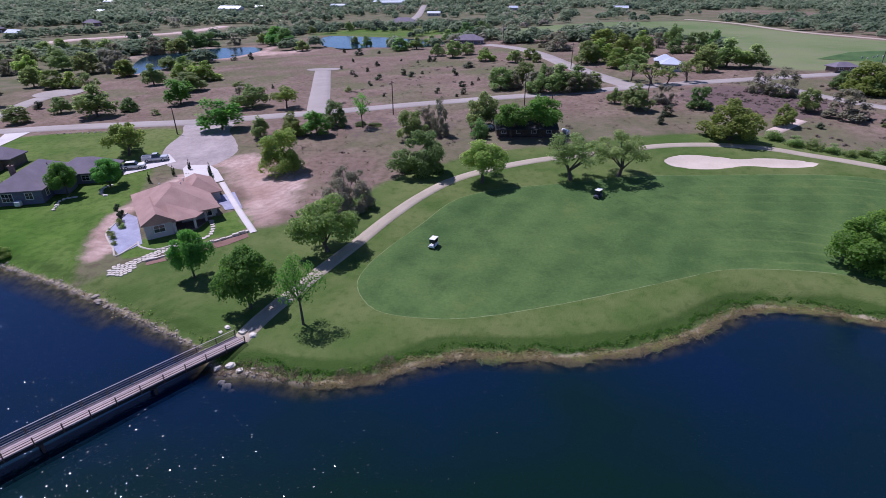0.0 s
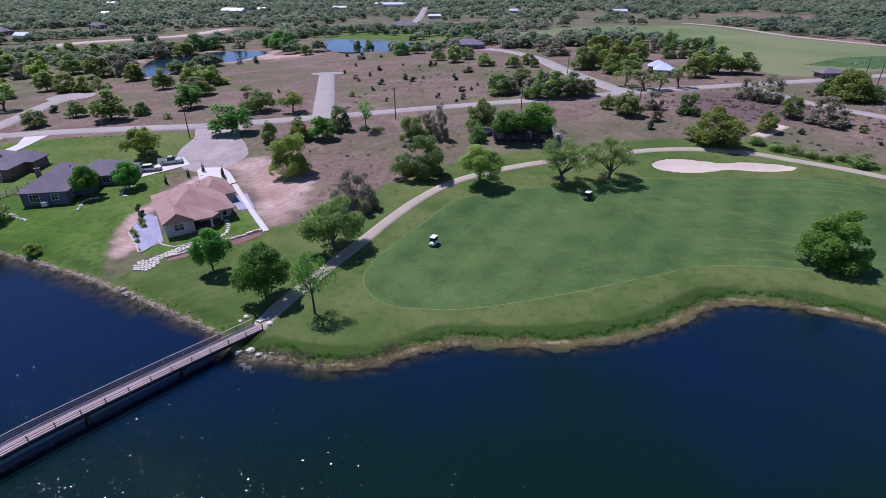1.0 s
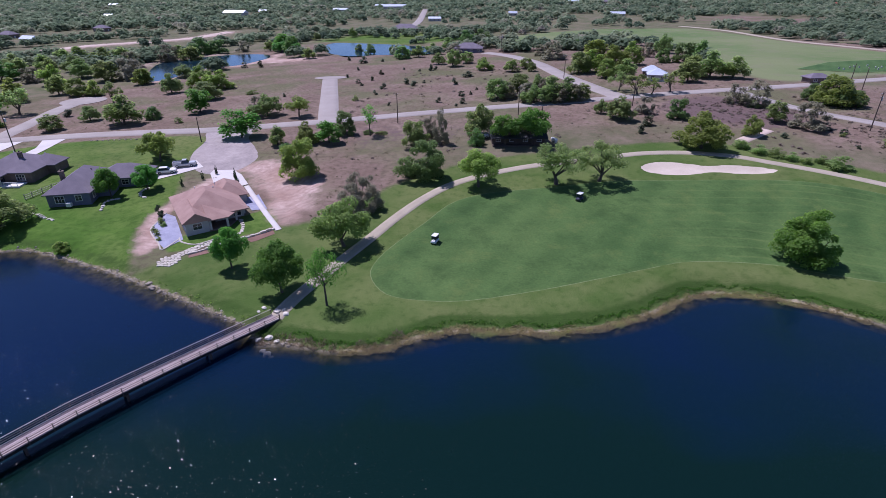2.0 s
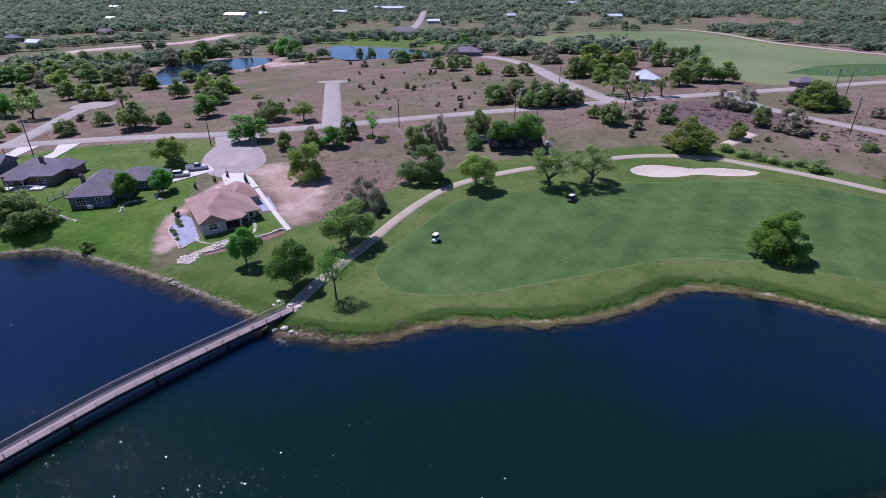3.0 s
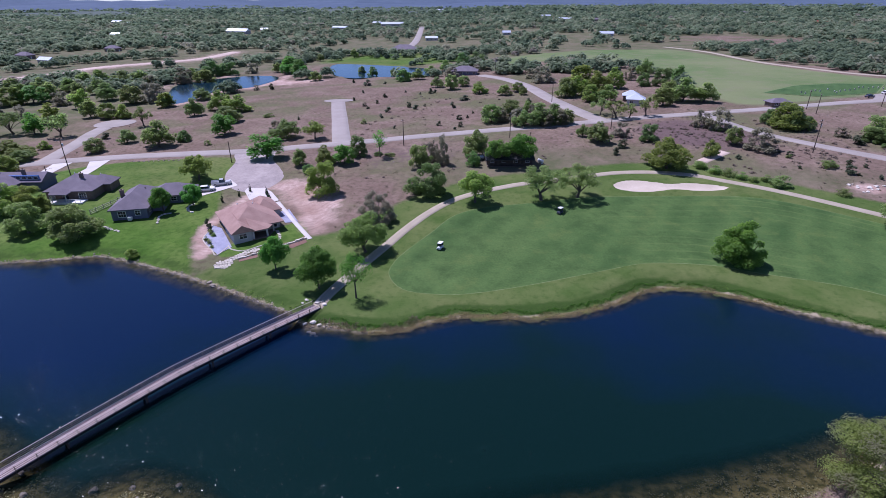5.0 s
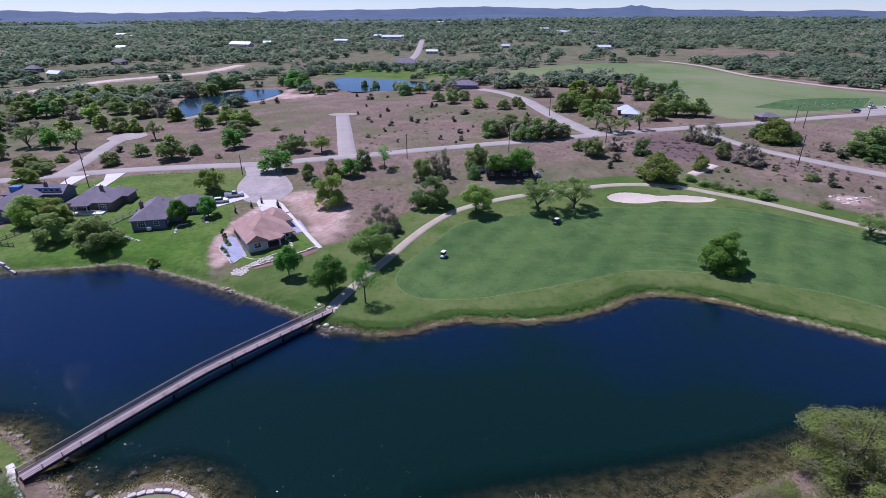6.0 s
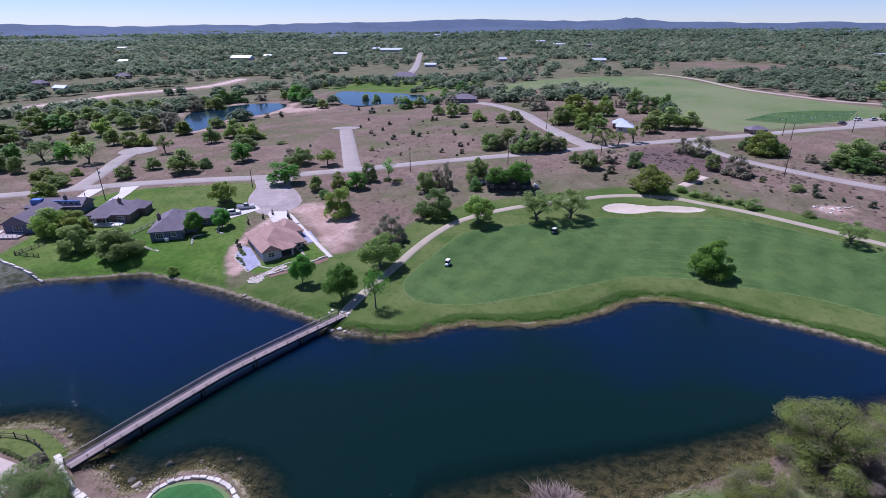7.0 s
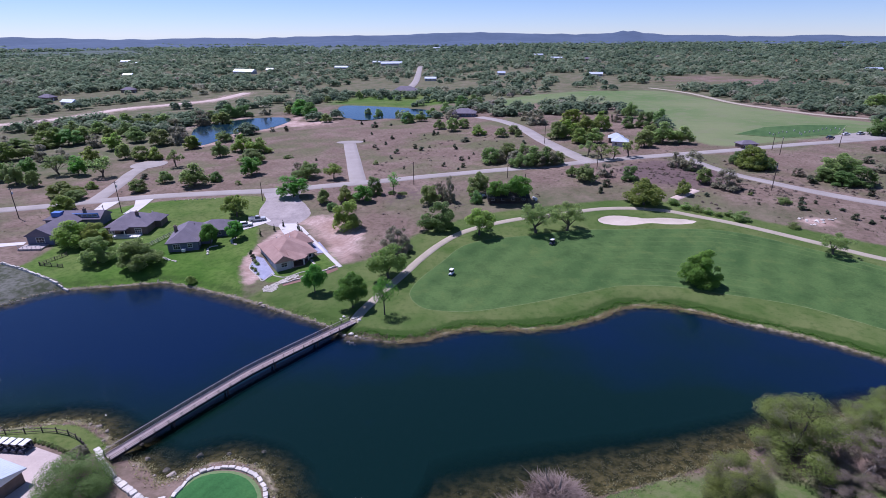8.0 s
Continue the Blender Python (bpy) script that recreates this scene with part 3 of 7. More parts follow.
def part_me(name, me, parent=None, m=None, label=""):
    ob = new(name, me)
    ob.parent = parent
    if m is not None:
        ob.matrix_basis = m
    return tagged(ob, label)


def thing(name, label, category, m=None, group="", kind=""):
    e = new(name)
    if m is not None:
        e.matrix_basis = m
    return tagged(e, label, category, group, kind)


def block(sx, sy, sz, x=0, y=0, z=0, bevel=0.0, bm=None, turn=None):
    """A box with its base middle at x, y, z, with softened edges."""
    bm = bm or bmesh.new()
    m = Matrix.Translation((x, y, z + sz / 2)) @ (turn or Matrix()) @ Matrix.Diagonal((sx, sy, sz, 1))
    made = bmesh.ops.create_cube(bm, size=1, matrix=m)["verts"]
    if bevel:
        edges = list({e for v in made for e in v.link_edges})
        bmesh.ops.bevel(bm, geom=edges, offset=bevel, segments=1, affect="EDGES")
    return bm


def tube(points, radii, sides=7, bm=None):
    bm = bm or bmesh.new()
    rings = []
    for i, p in enumerate(points):
        p = Vector(p)
        d = (Vector(points[min(i + 1, len(points) - 1)]) - Vector(points[max(i - 1, 0)])).normalized()
        a = d.orthogonal().normalized()
        b = d.cross(a)
        rings.append([bm.verts.new(p + (a * math.cos(k * 6.2832 / sides) + b * math.sin(k * 6.2832 / sides)) * radii[i]) for k in range(sides)])
    for r, s in zip(rings, rings[1:]):
        for k in range(sides):
            bm.faces.new((r[k], r[(k + 1) % sides], s[(k + 1) % sides], s[k]))
    bm.faces.new(rings[-1])
    bm.faces.new(rings[0][::-1])
    return bm


def drape(name, poly, material, step, lift, label, category, kind="structure", rim=0.0):
    """A sheet laid over the ground inside a closed line."""
    from mathutils.geometry import delaunay_2d_cdt
    poly = np.asarray(poly)
    x0, y0 = poly.min(0)
    x1, y1 = poly.max(0)
    gx, gy = np.meshgrid(np.arange(x0, x1, step), np.arange(y0, y1, step))
    gx, gy = gx.ravel(), gy.ravel()
    keep = inside_by(poly, gx, gy) > step * 0.35
    if rim:
        t = np.roll(poly, -1, 0) - np.roll(poly, 1, 0)
        turned = np.sign(np.sum(poly[:, 0] * np.roll(poly[:, 1], -1) - np.roll(poly[:, 0], -1) * poly[:, 1]))
        inner = poly + turned * rim * np.stack([-t[:, 1], t[:, 0]], 1) / np.linalg.norm(t, axis=1)[:, None]
        gx, gy = np.concatenate([gx[keep], inner[:, 0]]), np.concatenate([gy[keep], inner[:, 1]])
        keep = inside_by(poly, gx, gy) > rim * 0.8
    pts = [Vector(p) for p in poly] + [Vector((a, c)) for a, c in zip(gx[keep], gy[keep])]
    n = len(poly)
    v, _, f, *_ = delaunay_2d_cdt(pts, [(i, (i + 1) % n) for i in range(n)], [list(range(n))], 1, 1e-4)
    vx, vy = np.array([p.x for p in v]), np.array([p.y for p in v])
    z = height(vx, vy) + lift
    if rim:
        z = z - (lift + 0.06) * (np.abs(inside_by(poly, vx, vy)) < rim * 0.3)
    me = mesh_of(name, np.stack([vx, vy, z], 1), [list(q) for q in f], material, True)
    me.attributes.new("rim", "FLOAT", "POINT").data.foreach_set("value", np.abs(inside_by(poly, vx, vy)).astype(np.float32))
    return tagged(new(name, me), label, category, "", kind)


def strip(name, line, width, material, lift, label, category, widths=None):
    """A road or path along a line, with edges that go into the ground."""
    line = np.asarray(line)
    t = np.gradient(line, axis=0)
    t /= np.linalg.norm(t, axis=1)[:, None]
    nrm = np.stack([-t[:, 1], t[:, 0]], 1)
    rows = []
    for s, drop in ((-0.53, 0.25), (-0.5, 0.0), (-0.17, -0.02), (0.17, -0.02), (0.5, 0.0), (0.53, 0.25)):
        p = line + nrm * width * s
        rows.append(np.stack([p[:, 0], p[:, 1], height(p[:, 0], p[:, 1]) + lift - drop], 1))
    n = len(line)
    verts = np.concatenate(rows)
    faces = [(r * n + i, r * n + i + 1, (r + 1) * n + i + 1, (r + 1) * n + i) for r in range(5) for i in range(n - 1)]
    faces = [q[::-1] for q in faces]
    return tagged(new(name, mesh_of(name, verts, faces, material, True)), label, category, "", "structure")


# ---- ground ----
def axis(lo, hi, step, end_lo, end_hi, grow=1.07):
    mid = list(np.arange(lo, hi, step))
    s, v, up = step, mid[-1], []
    while v < end_hi:
        s *= grow
        v += s
        up.append(v)
    s, v, down = step, lo, []
    while v > end_lo:
        s *= grow
        v -= s
        down.append(v)
    return np.array(down[::-1] + mid + up)


def build_ground():
    xs, ys = axis(-150, 115, 1.1, -5200, 5200), axis(36, 190, 1.1, -3000, 4900)
    gx, gy = np.meshgrid(xs, ys)
    x, y = gx.ravel(), gy.ravel()
    z = height(x, y)
    nx, ny = len(xs), len(ys)
    i = (np.arange(ny - 1)[:, None] * nx + np.arange(nx - 1)[None, :]).ravel()
    faces = np.stack([i, i + 1, i + nx + 1, i + nx], 1).tolist()
    me = mesh_of("ground", np.stack([x, y, z], 1), faces, M["ground"], True)
    lake = inside_by(LAKE, x, y)
    def put(name, v):
        me.attributes.new(name, "FLOAT", "POINT").data.foreach_set("value", np.clip(v, 0, 1).astype(np.float32))
    edge = lambda poly, soft: 0.5 + inside_by(poly, x, y) / (2 * soft)
    put("rough", np.maximum(edge(ROUGH, 3.0), 0.62 * smoothstep(66, 58, y) * smoothstep(-62, -14, x) * (lake < 0.5)))
    far_lawn = 0.5 + (62 - np.hypot((x + 85) * 0.8, y - 520)) / 40
    put("lawn", np.maximum.reduce([edge(LAWN, 3.0), edge(GARDEN, 1.0), edge(NEAR_LAWN, 0.8), far_lawn * 0.75]))
    put("field", edge(FIELD, 8.0))
    put("brush", np.maximum(0.5 + (15 - np.hypot((x - 76) * 0.75, (y - 218) * 0.7)) / 14, 0.5 + (20 - np.hypot((x + 30) * 0.35, y - 190)) / 60 - 0.32))
    put("dirt", np.maximum.reduce([edge(DIRT, 5.0), edge(DIRT_WEST, 2.2), 0.5 + (2.5 - np.abs(inside_by(POND_WEST[::2], x, y) + 5)) / 8,
                                   0.5 + (5 - np.hypot(x - 106, (y - 166) * 1.6)) / 10,
                                   0.42 + (11 - line_gap(TRACK[::2], x, y)) / 40, 0.5 + (12 - np.hypot((x + 140) * 0.45, y - 377)) / 12]))
    corner = 0.5 + inside_by(CORNER, x, y) / 4
    put("bank", np.maximum(0.5 + (lake + 0.35) / 1.0, corner * 0.62) * np.where((y < 70) & (x > -95), np.where(x > -25, 0.35, 0.62), 1.0))
    put("verge", (1.15 - np.abs(lake + 1.9) / 1.7) * (0.85 + 0.25 * waves(x, y, 30, 61)) * (0.55 + 0.45 * smoothstep(-50, -20, x)) * (y > 80))
    put("marsh", corner * 0.9)
    put("bed", np.maximum(lake / 0.8, corner * 0.8))
    put("wild", 0.75 * np.exp(-((x - 10) / 50) ** 2 - ((y - 182) / 20) ** 2) + 0.6 * np.exp(-((x - 88) / 36) ** 2 - ((y - 170) / 15) ** 2) + np.maximum(smoothstep(380, 560, y), smoothstep(60, 20, y)) - 1.2 * np.exp(-((x - 290) / 95) ** 2 - ((y - 690) / 80) ** 2) + smoothstep(-150, -230, x) * smoothstep(190, 230, y))
    tagged(new("ground", me), "dry brown scrubland and green golf grass running to hills", "ground", "", "structure")


build_ground()


def build_water():
    poly = LAKE
    x0, y0, x1, y1 = -165, 40, 134, 122
    xs, ys = np.arange(x0, x1, 1.5), np.arange(y0, y1, 1.5)
    gx, gy = np.meshgrid(xs, ys)
    x, y = gx.ravel(), gy.ravel()
    ok = (inside_by(LAKE, x, y) > -3.5).reshape(gx.shape)
    nx = len(xs)
    faces = []
    for j in range(len(ys) - 1):
        for i in range(nx - 1):
            if ok[j, i] and ok[j, i + 1] and ok[j + 1, i] and ok[j + 1, i + 1]:
                faces.append((j * nx + i, j * nx + i + 1, (j + 1) * nx + i + 1, (j + 1) * nx + i))
    me = mesh_of("lake", np.stack([x, y, np.full(x.shape, WATER)], 1), faces, M["water"], True)
    me.attributes.new("depth", "FLOAT", "POINT").data.foreach_set("value", (np.maximum(WATER - height(x, y), 0) * (1 - smoothstep(84, 62, y) * np.where(x > -10, 0.60, 0.3))).astype(np.float32))
    # greener places of the lake; the rest keeps the blue painted for reflected sky
    me.attributes.new("green_share", "FLOAT", "POINT").data.foreach_set("value", np.clip(0.75 * np.exp(-((x - 4) / 58) ** 2 - ((y - 66) / 30) ** 2) + 0.26 * smoothstep(-40, 0, x) + 0.75 * smoothstep(88, 62, y), 0, 1).astype(np.float32))
    tagged(new("water", me), "dark blue lake water with small ripples", "lake", "", "structure")
    for poly, z in zip((POND_WEST, POND_EAST), POND_LEVELS):
        me = mesh_of("pond", [(px, py, z) for px, py in poly], [list(range(len(poly)))[::1]], M["pond"])
        me.attributes.new("depth", "FLOAT", "POINT").data.foreach_set("value", np.full(len(poly), 3.0, np.float32))
        tagged(new("water_pond", me), "blue pond among scrub and oak trees", "pond", "", "structure")


build_water()


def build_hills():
    """Low wooded ridges along the horizon, the farther ones bluer with painted haze."""
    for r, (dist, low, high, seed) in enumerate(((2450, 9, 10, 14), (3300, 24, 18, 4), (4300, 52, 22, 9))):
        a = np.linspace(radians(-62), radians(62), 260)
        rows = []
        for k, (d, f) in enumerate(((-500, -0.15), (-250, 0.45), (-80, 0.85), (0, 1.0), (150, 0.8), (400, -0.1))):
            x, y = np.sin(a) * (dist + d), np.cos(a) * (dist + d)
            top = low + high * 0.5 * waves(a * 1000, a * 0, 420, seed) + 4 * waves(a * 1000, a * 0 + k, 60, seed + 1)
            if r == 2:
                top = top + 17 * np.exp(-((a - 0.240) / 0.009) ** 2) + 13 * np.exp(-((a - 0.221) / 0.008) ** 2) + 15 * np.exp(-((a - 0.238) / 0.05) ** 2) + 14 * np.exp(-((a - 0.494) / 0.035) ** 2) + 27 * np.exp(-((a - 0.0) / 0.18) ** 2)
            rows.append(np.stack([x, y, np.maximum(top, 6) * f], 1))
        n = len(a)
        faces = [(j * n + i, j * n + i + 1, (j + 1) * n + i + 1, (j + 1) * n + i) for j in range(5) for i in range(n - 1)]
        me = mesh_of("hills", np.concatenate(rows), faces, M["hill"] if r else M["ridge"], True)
        tagged(new("backdrop_hills", me), "low blue wooded hills along the horizon, haze painted into their colour", "hills", "", "structure")


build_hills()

# ---- roads, paths and mown areas ----
drape("fairway", FAIRWAY, M["fairway"], 3.0, 0.05, "mown green golf fairway with faint mowing stripes", "fairway", rim=0.9)
drape("field_plot", np.array([(138, 310), (165, 335), (192, 346), (220, 346), (195, 312), (160, 298)], float), M["plot"], 8.0, 0.15, "greener mown plot within the pasture", "field")
drape("sand_bunker", BUNKER, M["sand"], 1.5, 0.13, "long pale sand bunker beside the fairway", "bunker", rim=0.4)
drape("putting_green", GREEN, M["green"], 1.5, 0.06, "smooth bright green putting green by the lake", "putting green")
strip("cart_path", CART_PATH, 2.45, M["path"], 0.06, "pale concrete cart path curving past the fairway", "path")
strip("road", ROAD, 6.4, M["asphalt"], 0.10, "pale grey country road across the scrub", "road")
strip("road_east", ROAD_EAST, 4.9, M["asphalt"], 0.08, "pale side road through dry scrub", "road")
strip("road_spur", spline([(66, 184), (71, 188.5), (77, 194)], 2.0), 3.2, M["track"], 0.07, "short pale gravel spur in dry scrub", "road")
strip("road_north", ROAD_NORTH, 7.5, M["asphalt"], 0.12, "pale road leading back between oak trees", "road")
strip("road_lane", LANE, 7.0, M["asphalt"], 0.09, "short pale lane with a turning head", "road")
strip("road_lane_west", LANE_WEST, 6.5, M["asphalt"], 0.09, "short pale lane with a turning circle", "road")
strip("road_close", CLOSE, 8.0, M["asphalt"], 0.06, "pale side street between lawn and scrub", "road")
strip("road_track", TRACK, 11.0, M["track"], 0.25, "pale dirt track across scrubland", "road")
strip("road_track_east", TRACK_EAST, 4.6, M["path"], 0.25, "pale dirt track beside the pasture", "road")
strip("road_far", FAR_ROAD, 9.0, M["asphalt"], 0.4, "far pale road running to the distance", "road")


def disc(cx, cy, rx, ry, turn=0.0):
    a = np.linspace(0, 2 * math.pi, 40, endpoint=False)
    return np.stack([cx + rx * np.cos(a) * math.cos(turn) - ry * np.sin(a) * math.sin(turn), cy + rx * np.cos(a) * math.sin(turn) + ry * np.sin(a) * math.cos(turn)], 1)


drape("road_turning_circle", CLOSE_AREA, M["worn"], 2.5, 0.10, "worn grey gravel turning circle beside the houses", "road", rim=0.7)
drape("road_turning_head", disc(-81.2, 300.2, 8.2, 4.6), M["asphalt"], 3.0, 0.14, "pale asphalt turning head in dry scrub", "road")
drape("road_turning_head_west", disc(-172, 247, 8.5, 9.0), M["asphalt"], 3.0, 0.14, "pale asphalt turning circle beside trees", "road")

# ---- trees ----
def cards(centres, normals, sizes, rng, single=False):
    """Small leaf sprays: a bent pair of leaf blades at each centre, or a single one."""
    n = len(centres)
    up = rng.normal(size=(n, 3))
    a = np.cross(normals, up)
    a /= np.linalg.norm(a, axis=1)[:, None] + 1e-9
    b = np.cross(normals, a)
    b /= np.linalg.norm(b, axis=1)[:, None] + 1e-9
    s = sizes[:, None]
    if single:
        v = np.stack([centres - a * s * 0.55 - b * s * 0.35, centres + a * s * 0.55 - b * s * 0.35, centres + b * s * 0.65], 1).reshape(-1, 3)
        return v, np.arange(3 * n).reshape(n, 3)
    lift = normals / (np.linalg.norm(normals, axis=1)[:, None] + 1e-9) * s * 0.25
    v = np.stack([centres - a * s * 0.5, centres - b * s * 0.5 + lift, centres + a * s * 0.5, centres + b * s * 0.45 + lift], 1).reshape(-1, 3)
    f = np.arange(4 * n).reshape(n, 4)
    f = np.concatenate([f[:, [0, 1, 2]], f[:, [0, 2, 3]]])
    return v, f


def crown_mesh(name, material, seed, low, count, clumps, size, flat=0.8, loose=0.0, single=False, near=False):
    """A domed crown 10 m wide and high overall, made of uneven clumps of leaf sprays, bare below low metres."""
    rng = np.random.RandomState(seed)
    base = low + 0.30 * (10 - low)
    turn = 2.39996 * np.arange(clumps) + rng.uniform(-0.7, 0.7, clumps)
    rise = rng.permutation(np.linspace(-0.55, 1.0, clumps)) + rng.uniform(-0.08, 0.08, clumps)
    rise = np.clip(rise, -0.6, 0.99)
    across = np.sqrt(1 - rise ** 2)
    inner = rng.uniform(0, 1, clumps) < 0.22
    rad = np.where(inner, rng.uniform(0.2, 0.55, clumps), rng.uniform(0.66, 0.9, clumps))
    lobes = 1 + 0.13 * np.sin(2 * turn + seed) + 0.1 * np.sin(3 * turn + 2.0 * seed)
    c = np.stack([across * np.cos(turn) * 5.0 * rad * lobes, across * np.sin(turn) * 5.0 * rad * lobes,
                  base + rise * rad * np.where(rise > 0, 10 - base, base - low)], 1)
    r = rng.uniform(0.85, 1.75, clumps) * (46.0 / clumps) ** 0.42 * (1 - 0.3 * loose) * (1.22 if near else 1.0)
    share = r ** 2 / (r ** 2).sum()
    which = rng.choice(clumps, count, p=share)
    u = rng.normal(size=(count, 3))
    u /= np.linalg.norm(u, axis=1)[:, None]
    flip = (u[:, 2] < -0.25) & (rng.uniform(0, 1, count) < 0.6)
    u[flip, 2] *= -1
    shell = 1.0 - (0.5 + 0.2 * loose) * rng.uniform(0, 1, count) ** 1.5
    stray = rng.uniform(0, 1, count) < 0.06
    shell[stray] *= rng.uniform(1.05, 1.3, stray.sum())
    p = c[which] + u * (r[which] * shell)[:, None] * np.array([[1, 1, flat]])
    wide = np.percentile(np.hypot(p[:, 0], p[:, 1]), 98.5)
    z0, z1 = np.percentile(p[:, 2], 1.0), np.percentile(p[:, 2], 99.7)
    fitted = lambda q: np.stack([q[:, 0] * 5.0 / wide, q[:, 1] * 5.0 / wide, low + (q[:, 2] - z0) * (10.0 - low) / (z1 - z0)], 1)
    p, c = fitted(p), fitted(c)
    nrm = 0.75 * u + rng.normal(size=(count, 3)) * 0.28 + np.array([[-0.14, 0.07, 0.45]])
    if single:
        nrm = 0.5 * u + rng.normal(size=(count, 3)) * 0.25 + np.array([[-0.2, 0.12, 0.75]])
    if near:
        nrm = u + rng.normal(size=(count, 3)) * 0.14 + np.array([[-0.08, 0.04, 0.25]])
    v, f = cards(p, nrm, rng.uniform(0.6, 1.4, count) * size, rng, single)
    me = bpy.data.meshes.new(name)
    me.from_pydata(v.tolist(), [], f.tolist())
    me.materials.append(material)
    me.update()
    return me, c


def trunk_mesh(name, material, seed, fork, radius, targets, twigs=0):
    """A tapered, leaning trunk and limbs that reach into the crown's clumps."""
    rng = random.Random(seed)
    bm = bmesh.new()
    lean = Vector((rng.uniform(-0.5, 0.5), rng.uniform(-0.5, 0.5), 0))
    top = lean + Vector((0, 0, fork))
    tube([(0, 0, -0.5), (0, 0, 0.15), tuple(lean * 0.35 + Vector((0, 0, fork * 0.5))), tuple(top)], [radius * 1.5, radius * 1.15, radius * 0.9, radius * 0.75], 8, bm)
    picked = rng.sample(range(len(targets)), min(7, len(targets)))
    for k in picked:
        e = Vector(targets[k])
        mid = top.lerp(e, 0.5) + Vector((rng.uniform(-0.4, 0.4), rng.uniform(-0.4, 0.4), rng.uniform(-0.3, 0.6)))
        tube([tuple(top - Vector((0, 0, 0.3))), tuple(mid), tuple(e)], [radius * 0.55, radius * 0.3, radius * 0.07], 6, bm)
        for _ in range(2 + twigs):
            q = mid.lerp(e, rng.uniform(0.2, 0.9))
            w = q + Vector((rng.uniform(-1.2, 1.2), rng.uniform(-1.2, 1.2), rng.uniform(0.1, 1.3)))
            tube([tuple(q), tuple(w)], [radius * 0.16, radius * 0.03], 4, bm)
    me = bpy.data.meshes.new(name)
    bm.to_mesh(me)
    bm.free()
    me.materials.append(material)
    return me


TREE_KINDS = {  # leaves, bark, bare height, sprays, clumps, spray size, fork, trunk radius, name, label
    "oak": ("oak", "bark", 1.5, 5200, 44, 0.47, 1.9, 0.34, "oak_tree", "spreading live oak with a fresh green crown on grass"),
    "bright": ("bright", "bark", 1.7, 5200, 40, 0.47, 2.0, 0.26, "leafy_tree", "rounded tree with dense bright green spring leaves"),
    "olive": ("olive", "bark", 0.9, 5200, 46, 0.47, 1.6, 0.32, "oak_tree", "broad oak with yellowish olive new leaves"),
    "dark": ("dark", "bark", 0.2, 5200, 42, 0.47, 1.2, 0.30, "evergreen_oak", "dense dark green oak leafed down to the ground"),
    "lone": ("fresh", "bark", 0.5, 5200, 40, 0.47, 1.6, 0.30, "oak_tree", "wide dense green oak alone on the fairway"),
    "pathside": ("yellowish", "bark", 3.2, 4600, 46, 0.47, 1.6, 0.32, "oak_tree", "broad oak with yellowish olive new leaves"),
    "paveside": ("deep", "bark_grey", 0.2, 26000, 46, 0.14, 1.2, 0.25, "oak_shrub", "broad green oak shrub beside the pavement by the lake"),
    "lakeside": ("near_oak", "bark", 0.4, 32000, 62, 0.135, 1.8, 0.30, "oak_tree", "large olive-green oak at the water's edge"),
    "lakegrey": ("near_twig", "bark_grey", 0.5, 15000, 60, 0.15, 1.8, 0.30, "bare_tree", "grey half-bare oak beside the lake shore"),
    "grey": ("grey", "bark_grey", 0.15, 6600, 50, 0.33, 1.0, 0.24, "bare_tree", "grey twiggy tree still almost bare of leaves"),
    "open": ("bright", "bark", 4.4, 1050, 18, 0.42, 4.0, 0.26, "young_tree", "slim tree with a bare trunk and thin open crown"),
    "path": ("olive", "bark", 4.0, 4200, 34, 0.44, 3.6, 0.30, "oak_tree", "rounded oak on a bare trunk over mown grass"),
    "yard": ("bright", "bark", 3.0, 5600, 30, 0.47, 3.0, 0.24, "leafy_tree", "small leafy tree with a bare trunk on a lawn"),
    "shady": ("bright", "bark", 3.9, 4600, 36, 0.47, 3.2, 0.34, "leafy_tree", "tall bright green tree over a dark cottage"),
    "branchy": ("oak", "bark", 4.3, 2300, 34, 0.40, 2.2, 0.36, "oak_tree", "wide oak with visible forked limbs and thin leaves"),
    "bush": ("oak", "bark", 0.1, 1500, 22, 0.62, 0.8, 0.15, "shrub", "low round green shrub in dry grass"),
    "juniper": ("juniper", "bark", 0.05, 1100, 16, 0.85, 0.8, 0.2, "juniper_bush", "small dark round juniper bush in dry scrub"),
    "column": ("cypress", "bark", 0.2, 700, 20, 0.9, 0.8, 0.3, "cypress", "slim dark cypress beside a house"),
}
TREE_MESHES = {}


